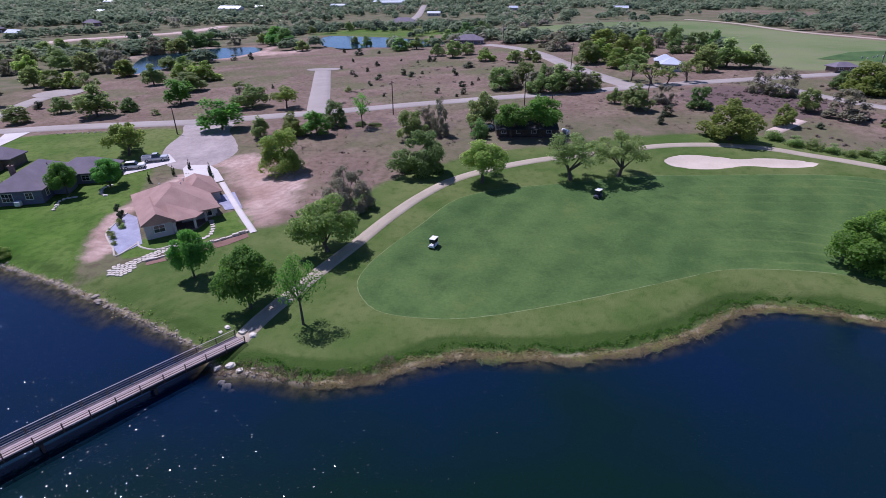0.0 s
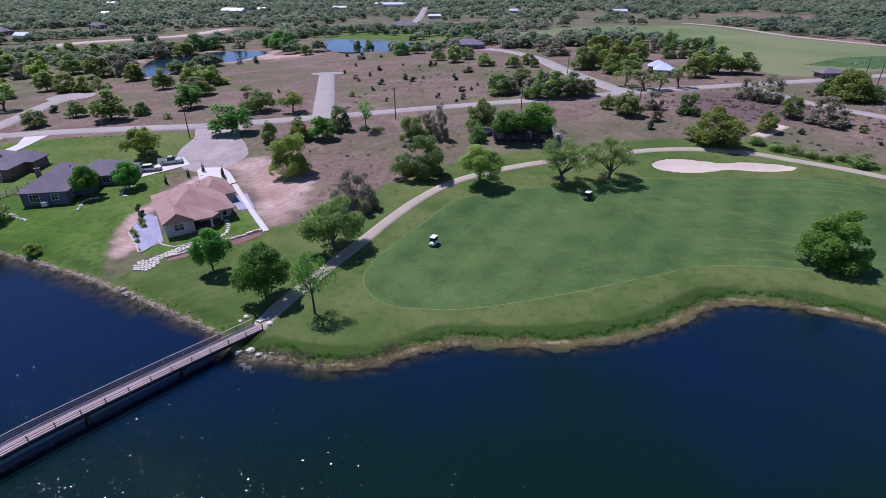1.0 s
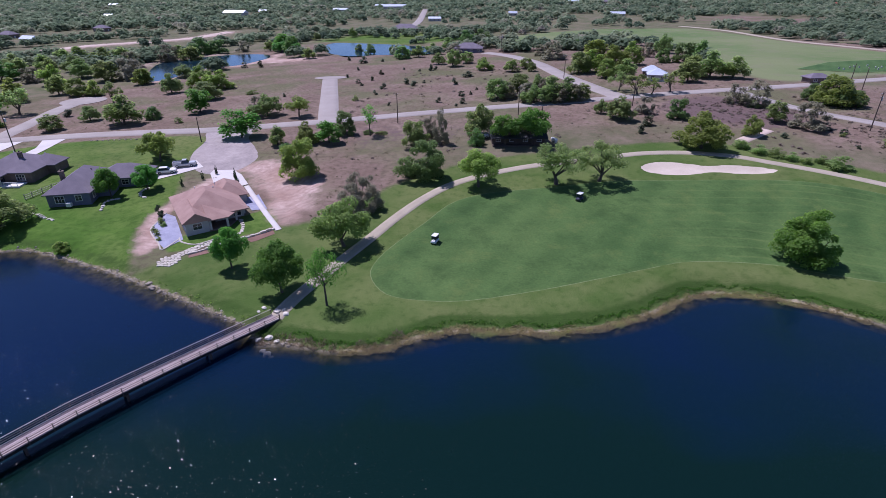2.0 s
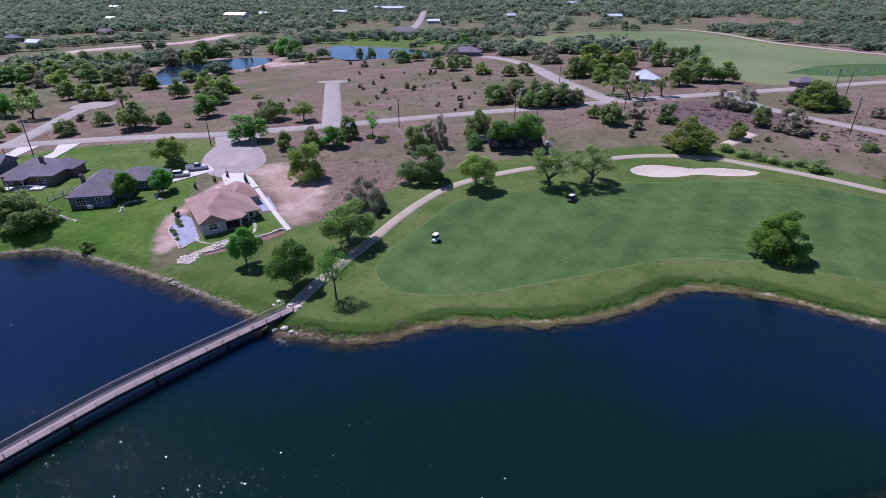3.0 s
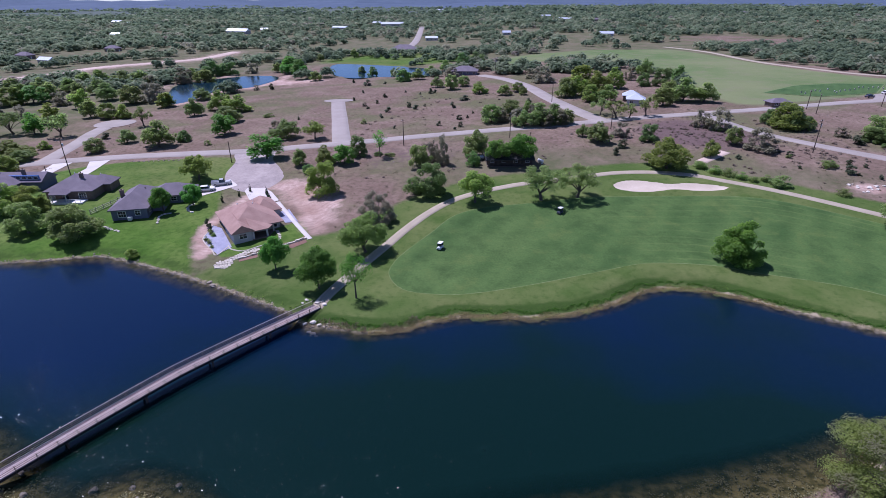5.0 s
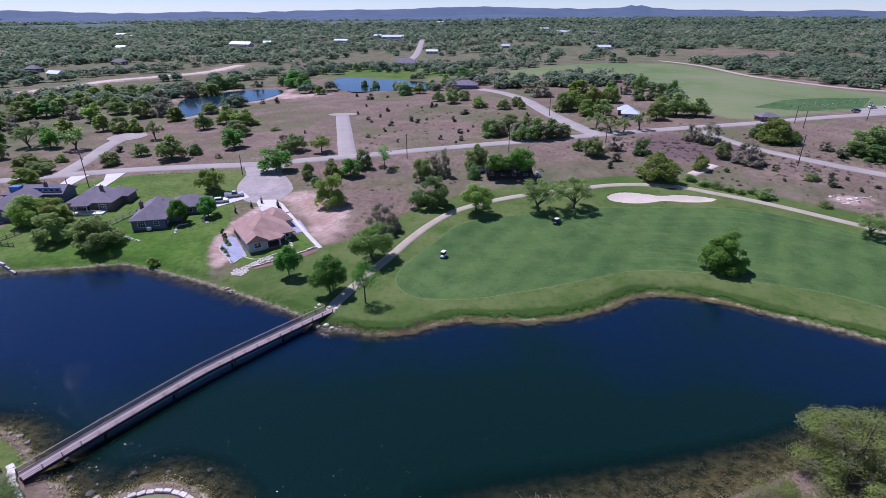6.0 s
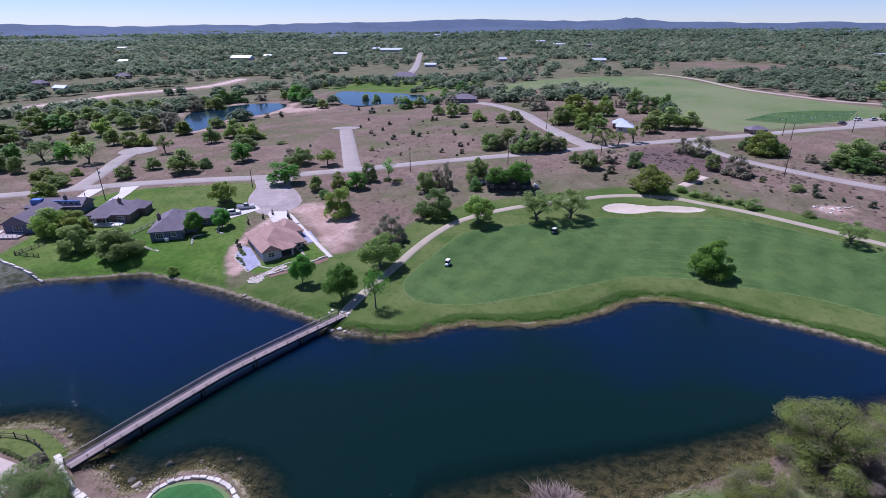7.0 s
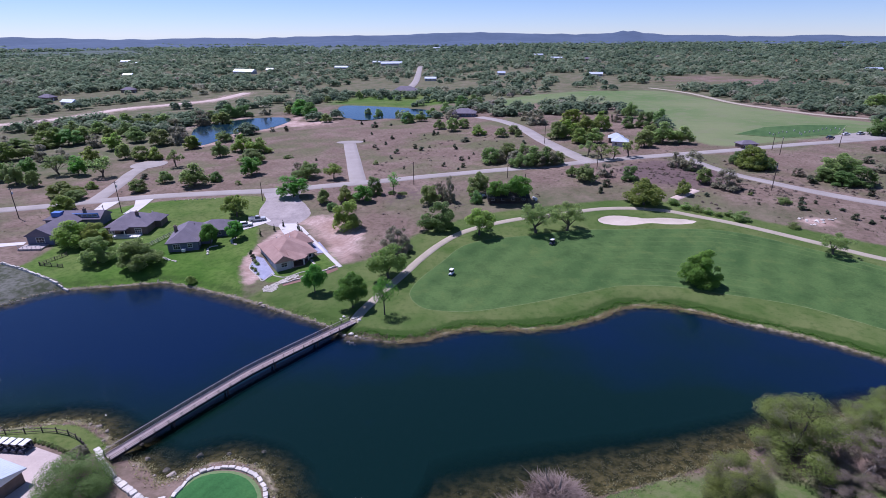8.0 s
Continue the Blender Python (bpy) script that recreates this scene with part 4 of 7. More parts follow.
def tree(kind, x, y, h, w, variant=0, coarse=False, label="", group=""):
    fine = not coarse and y < 162 and kind in ("oak", "bright", "olive", "dark", "branchy", "grey", "path", "open", "yard", "lone", "pathside")
    key = (kind, variant, coarse, fine)
    if key not in TREE_MESHES:
        leaf, bark, low, count, clumps, size, fork, rad, name, text = TREE_KINDS[kind]
        seed = len(TREE_MESHES) * 13 + 7
        k = 0.56 if coarse else 1.9 if fine else 1.0
        crown, centres = crown_mesh("crown", M[leaf], seed, low, int(count * k), int(clumps * (0.7 if coarse else 1)), size / k ** 0.45, 0.58 if kind in ("lakeside", "lakegrey") else 0.8,
                                    loose=1.0 if kind == "branchy" else 0.5 if kind == "open" else 0.6 if kind in ("grey", "lakegrey") else 0.0, single=coarse, near=kind in ("lakeside", "lakegrey", "paveside"))
        trunk = trunk_mesh("trunk", M[bark], seed, fork, rad, centres.tolist(), 6 if kind in ("grey", "branchy", "lakegrey", "lakeside", "open") else 0)
        TREE_MESHES[key] = (trunk, crown)
    name, text = TREE_KINDS[kind][8:]
    rng = random.Random(int(x * 31 + y * 17))
    m = Matrix.LocRotScale((x, y, at(x, y) - 0.05), Euler((0, 0, rng.uniform(0, 6.28))), (w / 10.5, w / 10.5, h / 10.4))
    e = thing(name, label or text, "shrub" if kind in ("bush", "juniper", "paveside") else "tree", m, group)
    part_me("trunk", TREE_MESHES[key][0], e)
    part_me("crown", TREE_MESHES[key][1], e)
    return e


# golf course and lakeside
tree("yard", -44.1, 114.0, 8.0, 6.4, 0, label="small bright green tree on a bare trunk by the lake")
tree("yard", -32.5, 107.2, 9.2, 8.6, 2, label="dense bright green tree casting a dark shadow by the bridge")
tree("open", -24.2, 104.2, 10.2, 6.6, 0, label="slim leaning tree with a thin open crown by the lake")
tree("pathside", -26.8, 123.6, 9.4, 11.0, 0, label="broad olive-green oak beside the cart path")
tree("grey", -27.3, 139.0, 8.6, 9.8, 0, label="round grey twiggy tree in rough grass")
tree("dark", -16.2, 157.0, 9.6, 12.5, 0, label="dense dark green oak thicket in rough grass")
tree("path", -2.9, 152.4, 9.0, 11.6, 0)
tree("branchy", 14.9, 154.7, 10.0, 13.4, 0)
tree("branchy", 24.9, 156.7, 9.8, 12.2, 1)
tree("lone", 55.6, 125.4, 9.6, 11.4, 0)
tree("olive", 54.1, 178.5, 9.6, 14.0, 2, label="broad olive oak in scrub beyond the bunker")
tree("branchy", 98.3, 144.2, 6.6, 9.0, 1)
for x, y, h, w in ((64.3, 179, 2.4, 5), (67.5, 175.6, 2.2, 5), (70.5, 173.6, 2.2, 4.6), (73.5, 171.5, 2, 4), (76, 169.6, 1.6, 3.2), (79.8, 170, 1.8, 4), (96, 161.5, 1.8, 4)):
    tree("bush", x, y, h, w, int(x) % 2, group="shrubs along the cart path")
# scrub by the road
for kind, x, y, h, w, v in (("olive", -46.5, 157, 9.6, 10.5, 0), ("oak", -21.5, 178.7, 7.4, 8.0, 1), ("grey", -14.5, 181.5, 9.9, 5.5, 1), ("grey", -18.5, 184.5, 7.0, 6.0, 2), ("oak", -4.3, 187.5, 9.2, 9.8, 2),
                            ("shady", 3.1, 179.1, 8.6, 8.5, 0), ("shady", 10.4, 180.3, 10.0, 10.5, 1), ("dark", -4.6, 180.1, 4.6, 5.0, 1), ("dark", -56, 173.5, 3.0, 5, 0)):
    tree(kind, x, y, h, w, v)
# house gardens
for kind, x, y, h, w, v in (("path", -88.7, 166.5, 8.0, 10.0, 0), ("yard", -86.0, 142.2, 7.2, 6.4, 1), ("yard", -80.3, 147.2, 6.2, 7.0, 0), ("olive", -128.5, 139.5, 8.4, 13, 1), ("olive", -121.5, 140.0, 7.4, 9, 0),
                            ("oak", -112.6, 127.5, 7.8, 10.4, 1), ("oak", -98.6, 126.0, 8.0, 13.2, 1), ("olive", -158, 171, 6.5, 11, 2), ("oak", -91, 170, 5.0, 6, 2),
                            ("olive", -80.0, 118.9, 2.0, 3.4, 1), ("bush", -66.6, 130.0, 1.6, 1.4, 0), ("bush", -66.0, 126.5, 1.2, 1.4, 1), ("bush", -64.5, 125.0, 1.3, 1.3, 0),
                            ("bush", -63.0, 123.0, 1.0, 1.2, 1), ("juniper", -69.3, 134.0, 2.4, 1.8, 0), ("juniper", -67.6, 131.4, 1.8, 1.5, 1), ("bush", -65.5, 129.0, 1.0, 1.5, 0)):
    tree(kind, x, y, h, w, v)
for x, y, h in ((-73.2, 149.8, 2.6), (-70.2, 154.0, 2.5), (-68.5, 157.6, 2.6), (-62.6, 155.4, 2.8), (-61.6, 153.8, 2.8), (-60.2, 151.6, 2.4)):
    tree("column", x, y, h, 0.85, 0, group="cypresses round the tan house")
# lakeside nearest the camera
tree("lakeside", 48.2, 64.8, 11.2, 16.0, 0, label="large rounded oak leaning over the lake shore")
tree("lakeside", 35.2, 55.0, 7.6, 11.4, 1, label="large olive-green oak at the water's edge")
tree("lakegrey", 51.0, 57.5, 4.2, 8.5, 0, label="low brown twiggy thicket beside the lakeside oaks")
tree("lakegrey", 58.0, 62.5, 6.6, 11.5, 0, label="brown half-bare oak beside the lake shore")
tree("lakeside", 62.0, 69.0, 7.0, 11.5, 1)
tree("lakeside", 68.5, 74.0, 6.5, 10.0, 0)
tree("lakeside", 66.5, 60.0, 9.0, 13.0, 0)
tree("lakegrey", 50.0, 49.5, 6.5, 11.0, 0, label="brown half-bare oak beside the lake shore")
tree("lakeside", 28.0, 47.5, 6.0, 9.0, 0)
tree("paveside", -59.0, 47.8, 6.0, 12.4, 0)
tree("grey", -63.8, 55.9, 1.8, 2.8, 0)


def twig_shrub(x, y, w, h, seed):
    """A leafless shrub: a thicket of thin arching stems and a few pale dead stakes."""
    rng = random.Random(seed)
    e = thing("dry_shrub", "dry pinkish leafless shrub at the water's edge", "shrub", Matrix.Translation((x, y, at(x, y) - 0.05)))
    thicket, stakes = bmesh.new(), bmesh.new()
    for k in range(1500):
        a, far = rng.uniform(0, 6.28), math.sqrt(rng.random())
        c, d = math.cos(a), math.sin(a)
        root = Vector((c, d * 0.8, 0)) * far * w * 0.34
        top = h * (1.0 - 0.55 * far * far) * rng.uniform(0.55, 1.1)
        bend = rng.uniform(0.3, 1.6) * (0.4 + far)
        mid = root + Vector((c * bend * 0.4 + rng.uniform(-0.9, 0.9), d * bend * 0.4 + rng.uniform(-0.9, 0.9), top * 0.7))
        tip = mid + Vector((c * bend * 0.5 + rng.uniform(-1.3, 1.3), d * bend * 0.5 + rng.uniform(-1.3, 1.3), top * rng.uniform(-0.25, 0.4)))
        r = rng.uniform(0.022, 0.05)
        tube([tuple(root), tuple(mid), tuple(tip)], [r * 1.2, r, r * 0.3], 3, thicket)
    for k in range(7):
        a = rng.uniform(0, 6.28)
        root = Vector((math.cos(a), math.sin(a), 0)) * rng.uniform(0, w * 0.2)
        tip = root + Vector((rng.uniform(-1.6, 1.6), rng.uniform(-0.8, 0.8), h * rng.uniform(1.05, 1.4)))
        tube([tuple(root), tuple(root.lerp(tip, 0.6) + Vector((rng.uniform(-0.3, 0.3), 0, 0))), tuple(tip)], [0.11, 0.07, 0.03], 5, stakes)
    part("thicket", thicket, M["russet"], e)
    part("dead_stems", stakes, M["bark_grey"], e, "bleached dead stems")


twig_shrub(10.3, 54.6, 9.4, 2.9, 5)
twig_shrub(5.2, 50.4, 5.0, 2.8, 6)
for k in range(9):
    x = -73.2 + k * 0.92
    tree("bush", x, 58.0 - 0.16 * k - 0.012 * k * k, 0.8, 0.85, k % 2, True, "clipped low round shrub in a row by the pavement", "row of clipped shrubs")

FARMS = ((-423, 926, 37, 14), (-404, 990, 12, 9), (-287, 1058, 26, 14), (-265, 1290, 17, 14), (-215, 1202, 46, 18), (-587, 853, 15, 9), (-399, 483, 15, 7), (-906, 1325, 26, 12),
         (-823, 1243, 13, 9), (-258, 2700, 40, 20), (152, 1309, 28, 14), (126, 1513, 26, 12), (16, 813, 10.5, 7), (144, 770, 17, 9), (1010, 2700, 64, 26), (571, 879, 22, 9), (-647, 1987, 14, 9))
HOUSE_ZONES = [(-58, 136, 17), (-90, 146, 15), (-119, 154, 14), (-143, 150, 17), (6, 177, 12), (66.5, 280, 6), (-18, 394, 18), (-92, 588, 26), (128, 274, 14)]


def is_free(x, y, gap=3.0):
    px, py = np.array([x]), np.array([y])
    for line, half in ((ROAD, 3.5), (ROAD_EAST, 3), (ROAD_NORTH, 4), (LANE, 4), (LANE_WEST, 4), (CLOSE, 6), (TRACK, 6), (TRACK_EAST, 4), (CART_PATH, 2)):
        if line_gap(line[::2], px, py)[0] < half + gap:
            return False
    for poly in (POND_WEST, POND_EAST, FIELD, LAKE, ROUGH, LAWN, DIRT):
        if inside_by(poly[::2], px, py)[0] > -gap * 0.6:
            return False
    for cx, cy, r in ((-72.5, 170.5, 10), (-84, 303, 13), (-172, 249, 11)) + tuple(HOUSE_ZONES):
        if math.hypot(x - cx, y - cy) < r + gap:
            return False
    return True


def grove(kinds, cx, cy, rx, ry, count, hs, ws, seed, group="", coarse=True):
    """Single trees strewn over an oval of the plan, clear of roads and water."""
    rng = random.Random(seed)
    placed, tries = [], 0
    while len(placed) < count and tries < count * 30:
        tries += 1
        a, r = rng.uniform(0, 6.283), math.sqrt(rng.random())
        x, y = cx + rx * r * math.cos(a), cy + ry * r * math.sin(a)
        w = rng.uniform(*ws)
        if not is_free(x, y, w * 0.3) or any(math.hypot(x - px, y - py) < (w + pw) * 0.33 for px, py, pw in placed):
            continue
        placed.append((x, y, w))
        tree(rng.choice(kinds), x, y, rng.uniform(*hs), w, rng.randrange(3), coarse, group=group)


# trees of the middle distance, one by one
for kind, x, y, h, w in (("olive", -258.5, 285.3, 11.4, 21), ("bright", -251, 292.4, 11.5, 19.3), ("oak", -248.5, 302.5, 11.5, 15.4), ("oak", -302.5, 325.1, 7, 8.7), ("oak", -296.6, 330.5, 9.6, 12.5),
                         ("olive", -251.9, 250.4, 11.5, 14.7), ("oak", -246.8, 257.4, 9.2, 13.2), ("grey", -232.9, 251.3, 10.3, 11.2), ("branchy", -201.9, 223.7, 11.5, 16.6), ("bright", -191.9, 223.5, 10.6, 11.7),
                         ("olive", -200.2, 243.1, 11.5, 15.2), ("branchy", -178.3, 221.1, 11.4, 14.4), ("oak", -207.3, 205.6, 11.5, 13.5), ("bright", -216, 222.5, 9.7, 10.9), ("oak", -219, 212, 10.4, 11.4),
                         ("oak", -197.2, 203.7, 8.5, 8.8), ("olive", -171.9, 190.3, 7.4, 16.5), ("oak", -164.6, 185.3, 4.7, 13.2), ("olive", -169.4, 201.8, 3.8, 6.4), ("olive", -213.6, 281.3, 11.5, 15.5),
                         ("oak", -193.2, 259.6, 9.9, 10.7), ("oak", -234.9, 306.7, 11.3, 12.6), ("olive", -183.5, 258.2, 8.6, 13.2)):
    tree(kind, x, y, h * 0.88, w * 0.86, int(x + y) % 3, True, group="woods west of the lane")
for kind, x, y, h, w in (("olive", -176.6, 259.7, 7.7, 11.7), ("oak", -196.2, 295.7, 11.5, 17.9), ("oak", -216.7, 305.3, 11.5, 17.2), ("oak", -243, 358.8, 11.5, 18.9), ("olive", -260.6, 362.2, 11.5, 17.5),
                         ("oak", -230.9, 359.7, 11.5, 19.5), ("grey", -207.7, 334.3, 11.5, 13.7), ("grey", -188.8, 307.7, 10.3, 15.8), ("branchy", -154.3, 241.2, 10.4, 11.4), ("oak", -170.2, 288.6, 8.2, 9.6),
                         ("oak", -124.8, 204.7, 11.5, 16.1), ("oak", -141.5, 210.5, 6.2, 8.5), ("juniper", -155.7, 218, 3.3, 4.7), ("oak", -145.3, 197.1, 6.2, 10.4), ("oak", -279.1, 286.4, 6.2, 17.4),
                         ("oak", -271.7, 308.2, 9.8, 15.2), ("oak", -275.7, 328, 10.5, 14), ("grey", -231.6, 289.4, 8.4, 13.8), ("oak", -237.3, 326.7, 11, 15), ("grey", -225.1, 254.5, 7.4, 11.2),
                         ("oak", -270.9, 360.9, 9.6, 14.7), ("oak", -261.8, 333.4, 9.8, 14.8)):
    tree(kind, x, y, h * 0.88, w * 0.86, int(x + y) % 3, True, group="woods west of the lane")
for kind, x, y, h, w in (("oak", -162.4, 309.2, 6.2, 13.8), ("oak", -142.6, 263.8, 8.8, 9.9), ("olive", -137, 279.1, 9.7, 14.4), ("olive", -125.7, 273.9, 8.3, 14.6), ("oak", -118.5, 247.8, 7.4, 14),
                         ("bright", -107.4, 222.8, 8.8, 11), ("dark", -119, 212.2, 4.6, 6.5), ("grey", -145.8, 344.2, 3.2, 4.9), ("bush", -103.7, 259.1, 1.7, 6.2), ("bush", -106.3, 206.4, 2.2, 3.1),
                         ("oak", -78.9, 216.4, 7.5, 12.9), ("grey", -85, 222.2, 6.1, 8), ("path", -66.9, 214.2, 6.9, 9.6), ("bright", -75.6, 188.1, 8.7, 12.4), ("oak", -61.7, 181.4, 5.8, 6.5),
                         ("olive", -53.4, 182.8, 6.4, 7.8), ("bright", -46.9, 182.8, 6.8, 8.6), ("dark", -44.4, 190.8, 7.2, 7.1), ("open", -36.4, 189.3, 9.6, 6.6), ("dark", -37.5, 191.7, 1.1, 4),
                         ("bush", -33.4, 190.9, 0.8, 4.4)):
    tree(kind, x, y, h, w, int(x + y) % 3, True, group="trees between pond and road")
for kind, x, y, h, w in (("oak", -119.4, 380.3, 7.7, 11.3), ("bright", -138.4, 406.6, 8.4, 12.2), ("bright", -153.6, 421.7, 8.7, 13.7), ("oak", -166.1, 432.7, 8.6, 12.1), ("oak", -85, 403.5, 8.7, 9),
                         ("oak", -96.7, 420.8, 6.5, 7.5), ("dark", -57.6, 371.9, 8.6, 14), ("oak", -49, 377.4, 8, 12.5), ("oak", -69.3, 401.3, 8, 8), ("oak", -45.6, 422.5, 7.2, 13.9), ("oak", -35, 432, 9.1, 16.1),
                         ("dark", -23, 447.6, 11.4, 16.6), ("dark", -12.8, 451.3, 11.5, 17.7), ("oak", -23.5, 330.2, 9.7, 12.4)):
    tree(kind, x, y, h * 0.88, w * 0.86, int(x + y) % 3, True, group="pond trees")
for kind, x, y, h, w in (("oak", -32.2, 339.8, 7.2, 10.5), ("oak", -17, 341.4, 7.2, 11.3), ("grey", -27.2, 383.8, 8, 14.3), ("olive", -6.6, 313.1, 7.1, 11.7), ("oak", 7, 305.4, 6.4, 10.1),
                         ("oak", 13.9, 316.2, 5.9, 10.4), ("oak", 16.4, 305.4, 5.1, 6.1), ("oak", -199.3, 383.1, 10.6, 18.8), ("oak", -214.4, 395.8, 8.6, 14.7), ("grey", -208.3, 370.8, 9, 13.9),
                         ("oak", -231.2, 401.5, 7.1, 12.1), ("oak", -206.3, 422.7, 7, 15.3), ("oak", -157.2, 514.3, 7.5, 9.3), ("oak", -131.7, 539, 10, 10.8)):
    tree(kind, x, y, h * 0.88, w * 0.86, int(x + y) % 3, True, group="pond trees")
for kind, x, y, h, w in (("oak", 0.5, 237.2, 7.7, 10.6), ("oak", 8.5, 244.2, 8.3, 12), ("oak", 13.5, 228.9, 6.6, 10.3), ("oak", 19.6, 231.1, 9.2, 11.4), ("dark", 25.3, 232.9, 8.3, 11),
                         ("oak", 30.4, 234, 6.1, 7.9), ("oak", 15.9, 250.5, 6.7, 9.5)):
    tree(kind, x, y, h, w, int(x + y) % 3, True, group="oak thicket by the road")
for x, y, h, w in ((4.1, 238.6, 6.5, 8), (10.7, 233.7, 6.9, 7.8), (17.6, 238.3, 8, 9.1), (22.4, 228.9, 6.8, 7.7), (28, 230.7, 6.4, 7.3)):
    tree("grey", x, y, min(h, 7), w, int(x) % 3, True, group="oak thicket by the road")
for kind, x, y, h, w in (("grey", 30.6, 349.8, 10.1, 15.4), ("dark", 37.9, 405, 5, 4.9), ("dark", 43, 401.9, 5.6, 7.1), ("dark", 49.9, 403.8, 5.7, 6.2), ("grey", 24.4, 368.4, 6.4, 9.7),
                         ("olive", 50.4, 335.6, 11.5, 19.4), ("olive", 42.4, 300.4, 10.5, 14.7), ("oak", 37.3, 296.6, 10, 11.9), ("olive", 54.7, 307, 11.5, 16.5), ("olive", 47.2, 282.5, 8.4, 10.8),
                         ("olive", 66.3, 324.7, 11.5, 13.1), ("oak", 55.4, 282.1, 8.3, 11.4), ("grey", 82.4, 356.4, 8, 8), ("oak", 95.5, 375, 10.7, 11.8), ("dark", 95, 333, 10.2, 13.7),
                         ("dark", 84.5, 334.2, 7.1, 9.8), ("branchy", 51.9, 243.6, 7.7, 11.1), ("branchy", 46.8, 251.4, 7.5, 9.1), ("branchy", 65, 248.3, 8.1, 8.6), ("branchy", 57, 243.4, 6.3, 7.2),
                         ("oak", 90.5, 282.8, 11.5, 14.4), ("oak", 100, 282.7, 9.2, 13.9), ("oak", 78.7, 273, 8.9, 11.3), ("dark", 107.5, 349.7, 9.7, 10.4), ("oak", 86.5, 291.6, 8.9, 11.4)):
    tree(kind, x, y, h, w, int(x + y) % 3, True, group="oaks round the white-roofed house")
for kind, x, y, h, w in (("oak", 38.1, 204.2, 7.1, 10.8), ("oak", 33.8, 211.9, 4.6, 5.3), ("grey", 47, 211.9, 5.4, 6.8), ("dark", 55.5, 205.2, 6.2, 7.2), ("juniper", 44.8, 198.1, 3.1, 4.1),
                         ("juniper", 41.5, 190.7, 2.5, 2.9), ("grey", 79.9, 227.9, 7.1, 8.1), ("grey", 84.8, 223.5, 8.6, 10.7), ("oak", 82.3, 202.7, 6.2, 7.4), ("grey", 88.8, 196.1, 7.7, 11.1),
                         ("olive", 111.2, 226.6, 9.6, 17.0), ("dark", 113.4, 224.5, 7.8, 12.3), ("dark", 107.8, 234.7, 6, 7.5), ("oak", 136.2, 211.6, 9.8, 16.0), ("dark", 139.5, 202.1, 7.2, 12.6),
                         ("dark", 130.2, 207.3, 4.8, 9.8), ("dark", 133.2, 201.7, 5.6, 10.8)):
    tree(kind, x, y, h, w, int(x + y) % 3, h < 9.5, group="scrub trees along the road")
for kind, x, y, h, w in (("juniper", 122.8, 204, 3.1, 4.8), ("grey", 123.1, 213.8, 3.4, 6), ("juniper", 164.4, 237.7, 3.3, 4.8), ("juniper", 183.9, 265.4, 2.5, 3.5), ("juniper", 188.3, 265.9, 2.8, 4.6),
                         ("juniper", 136, 190.1, 2.5, 3.1), ("juniper", 118.3, 168.8, 2.2, 2.8), ("juniper", 108.9, 183.1, 2, 2.6), ("juniper", 105.7, 176.7, 2.5, 3.7), ("bush", 102.4, 181.3, 2.4, 5.6),
                         ("grey", 158.8, 221.8, 3.2, 9), ("dark", 216.2, 309.6, 11, 16.5), ("oak", 288.8, 428.5, 11.3, 16.8), ("bush", 81.8, 166.7, 3.2, 6.4), ("olive", 70.6, 189.2, 5.5, 6.4),
                         ("juniper", 78.4, 187.5, 1.5, 2.3), ("bush", 84, 221, 2.6, 4.2)):
    tree(kind, x, y, h, w, int(x + y) % 3, True, group="scrub trees along the road")
for kind, x, y, h, w in (("juniper", -78, 354.9, 3.9, 5.6), ("juniper", -67.6, 360, 1.8, 2.4), ("juniper", -57.8, 308, 2.4, 3.1), ("juniper", -58.3, 290.5, 2, 2.6), ("juniper", -63.2, 282.9, 2, 2.6),
                         ("juniper", -60, 276.4, 1.3, 2.2), ("juniper", -48.1, 266.4, 2.6, 3.6), ("juniper", -48.7, 252.6, 2, 2.3), ("juniper", -39.7, 276.9, 2.7, 3.4), ("juniper", -35.7, 271.9, 2.3, 3.3),
                         ("juniper", -48.7, 323.4, 1.3, 1.4), ("juniper", -39.4, 315.9, 1.2, 1.8), ("juniper", -73.6, 324.9, 2, 1.8), ("juniper", -33.7, 317.3, 3.2, 3.2), ("juniper", 18.4, 283.8, 2.2, 2.8),
                         ("juniper", 4.2, 393.8, 3.2, 3.4), ("juniper", -13.7, 293, 2.6, 5.8), ("juniper", -18.1, 272.4, 3, 3.3)):
    tree(kind, x, y, h, w, int(x + y) % 3, True, group="junipers in the dry field")
for kind, x, y, h, w in (("juniper", -13.2, 244.8, 2.1, 3), ("juniper", -9.8, 247.7, 1.5, 1.7), ("juniper", -20.9, 233.7, 2.1, 2.4), ("juniper", -11.9, 230.6, 2.3, 2.6), ("juniper", -13.7, 226.2, 1.1, 1.5),
                         ("juniper", -7.9, 257.7, 1.3, 1.4), ("juniper", -31.4, 318.7, 2.2, 2.8), ("juniper", 30.5, 418.6, 5.2, 4.1), ("juniper", 16.5, 441.3, 2.6, 3.4), ("juniper", 20.6, 440.5, 2.7, 2.9),
                         ("bush", -54, 241, 2.4, 3), ("juniper", -136.2, 344.9, 4.1, 3.7), ("juniper", -89.9, 367.5, 2.7, 2.5), ("juniper", -72.8, 300.2, 1.9, 1.7), ("juniper", -38.6, 229.8, 1.4, 1.3),
                         ("juniper", -32.2, 278.4, 1.4, 1.6), ("juniper", -86.4, 251.5, 1.6, 1.8), ("juniper", -122.2, 274.8, 1.5, 1.7)):
    tree(kind, x, y, h, w, int(x + y) % 3, True, group="junipers in the dry field")
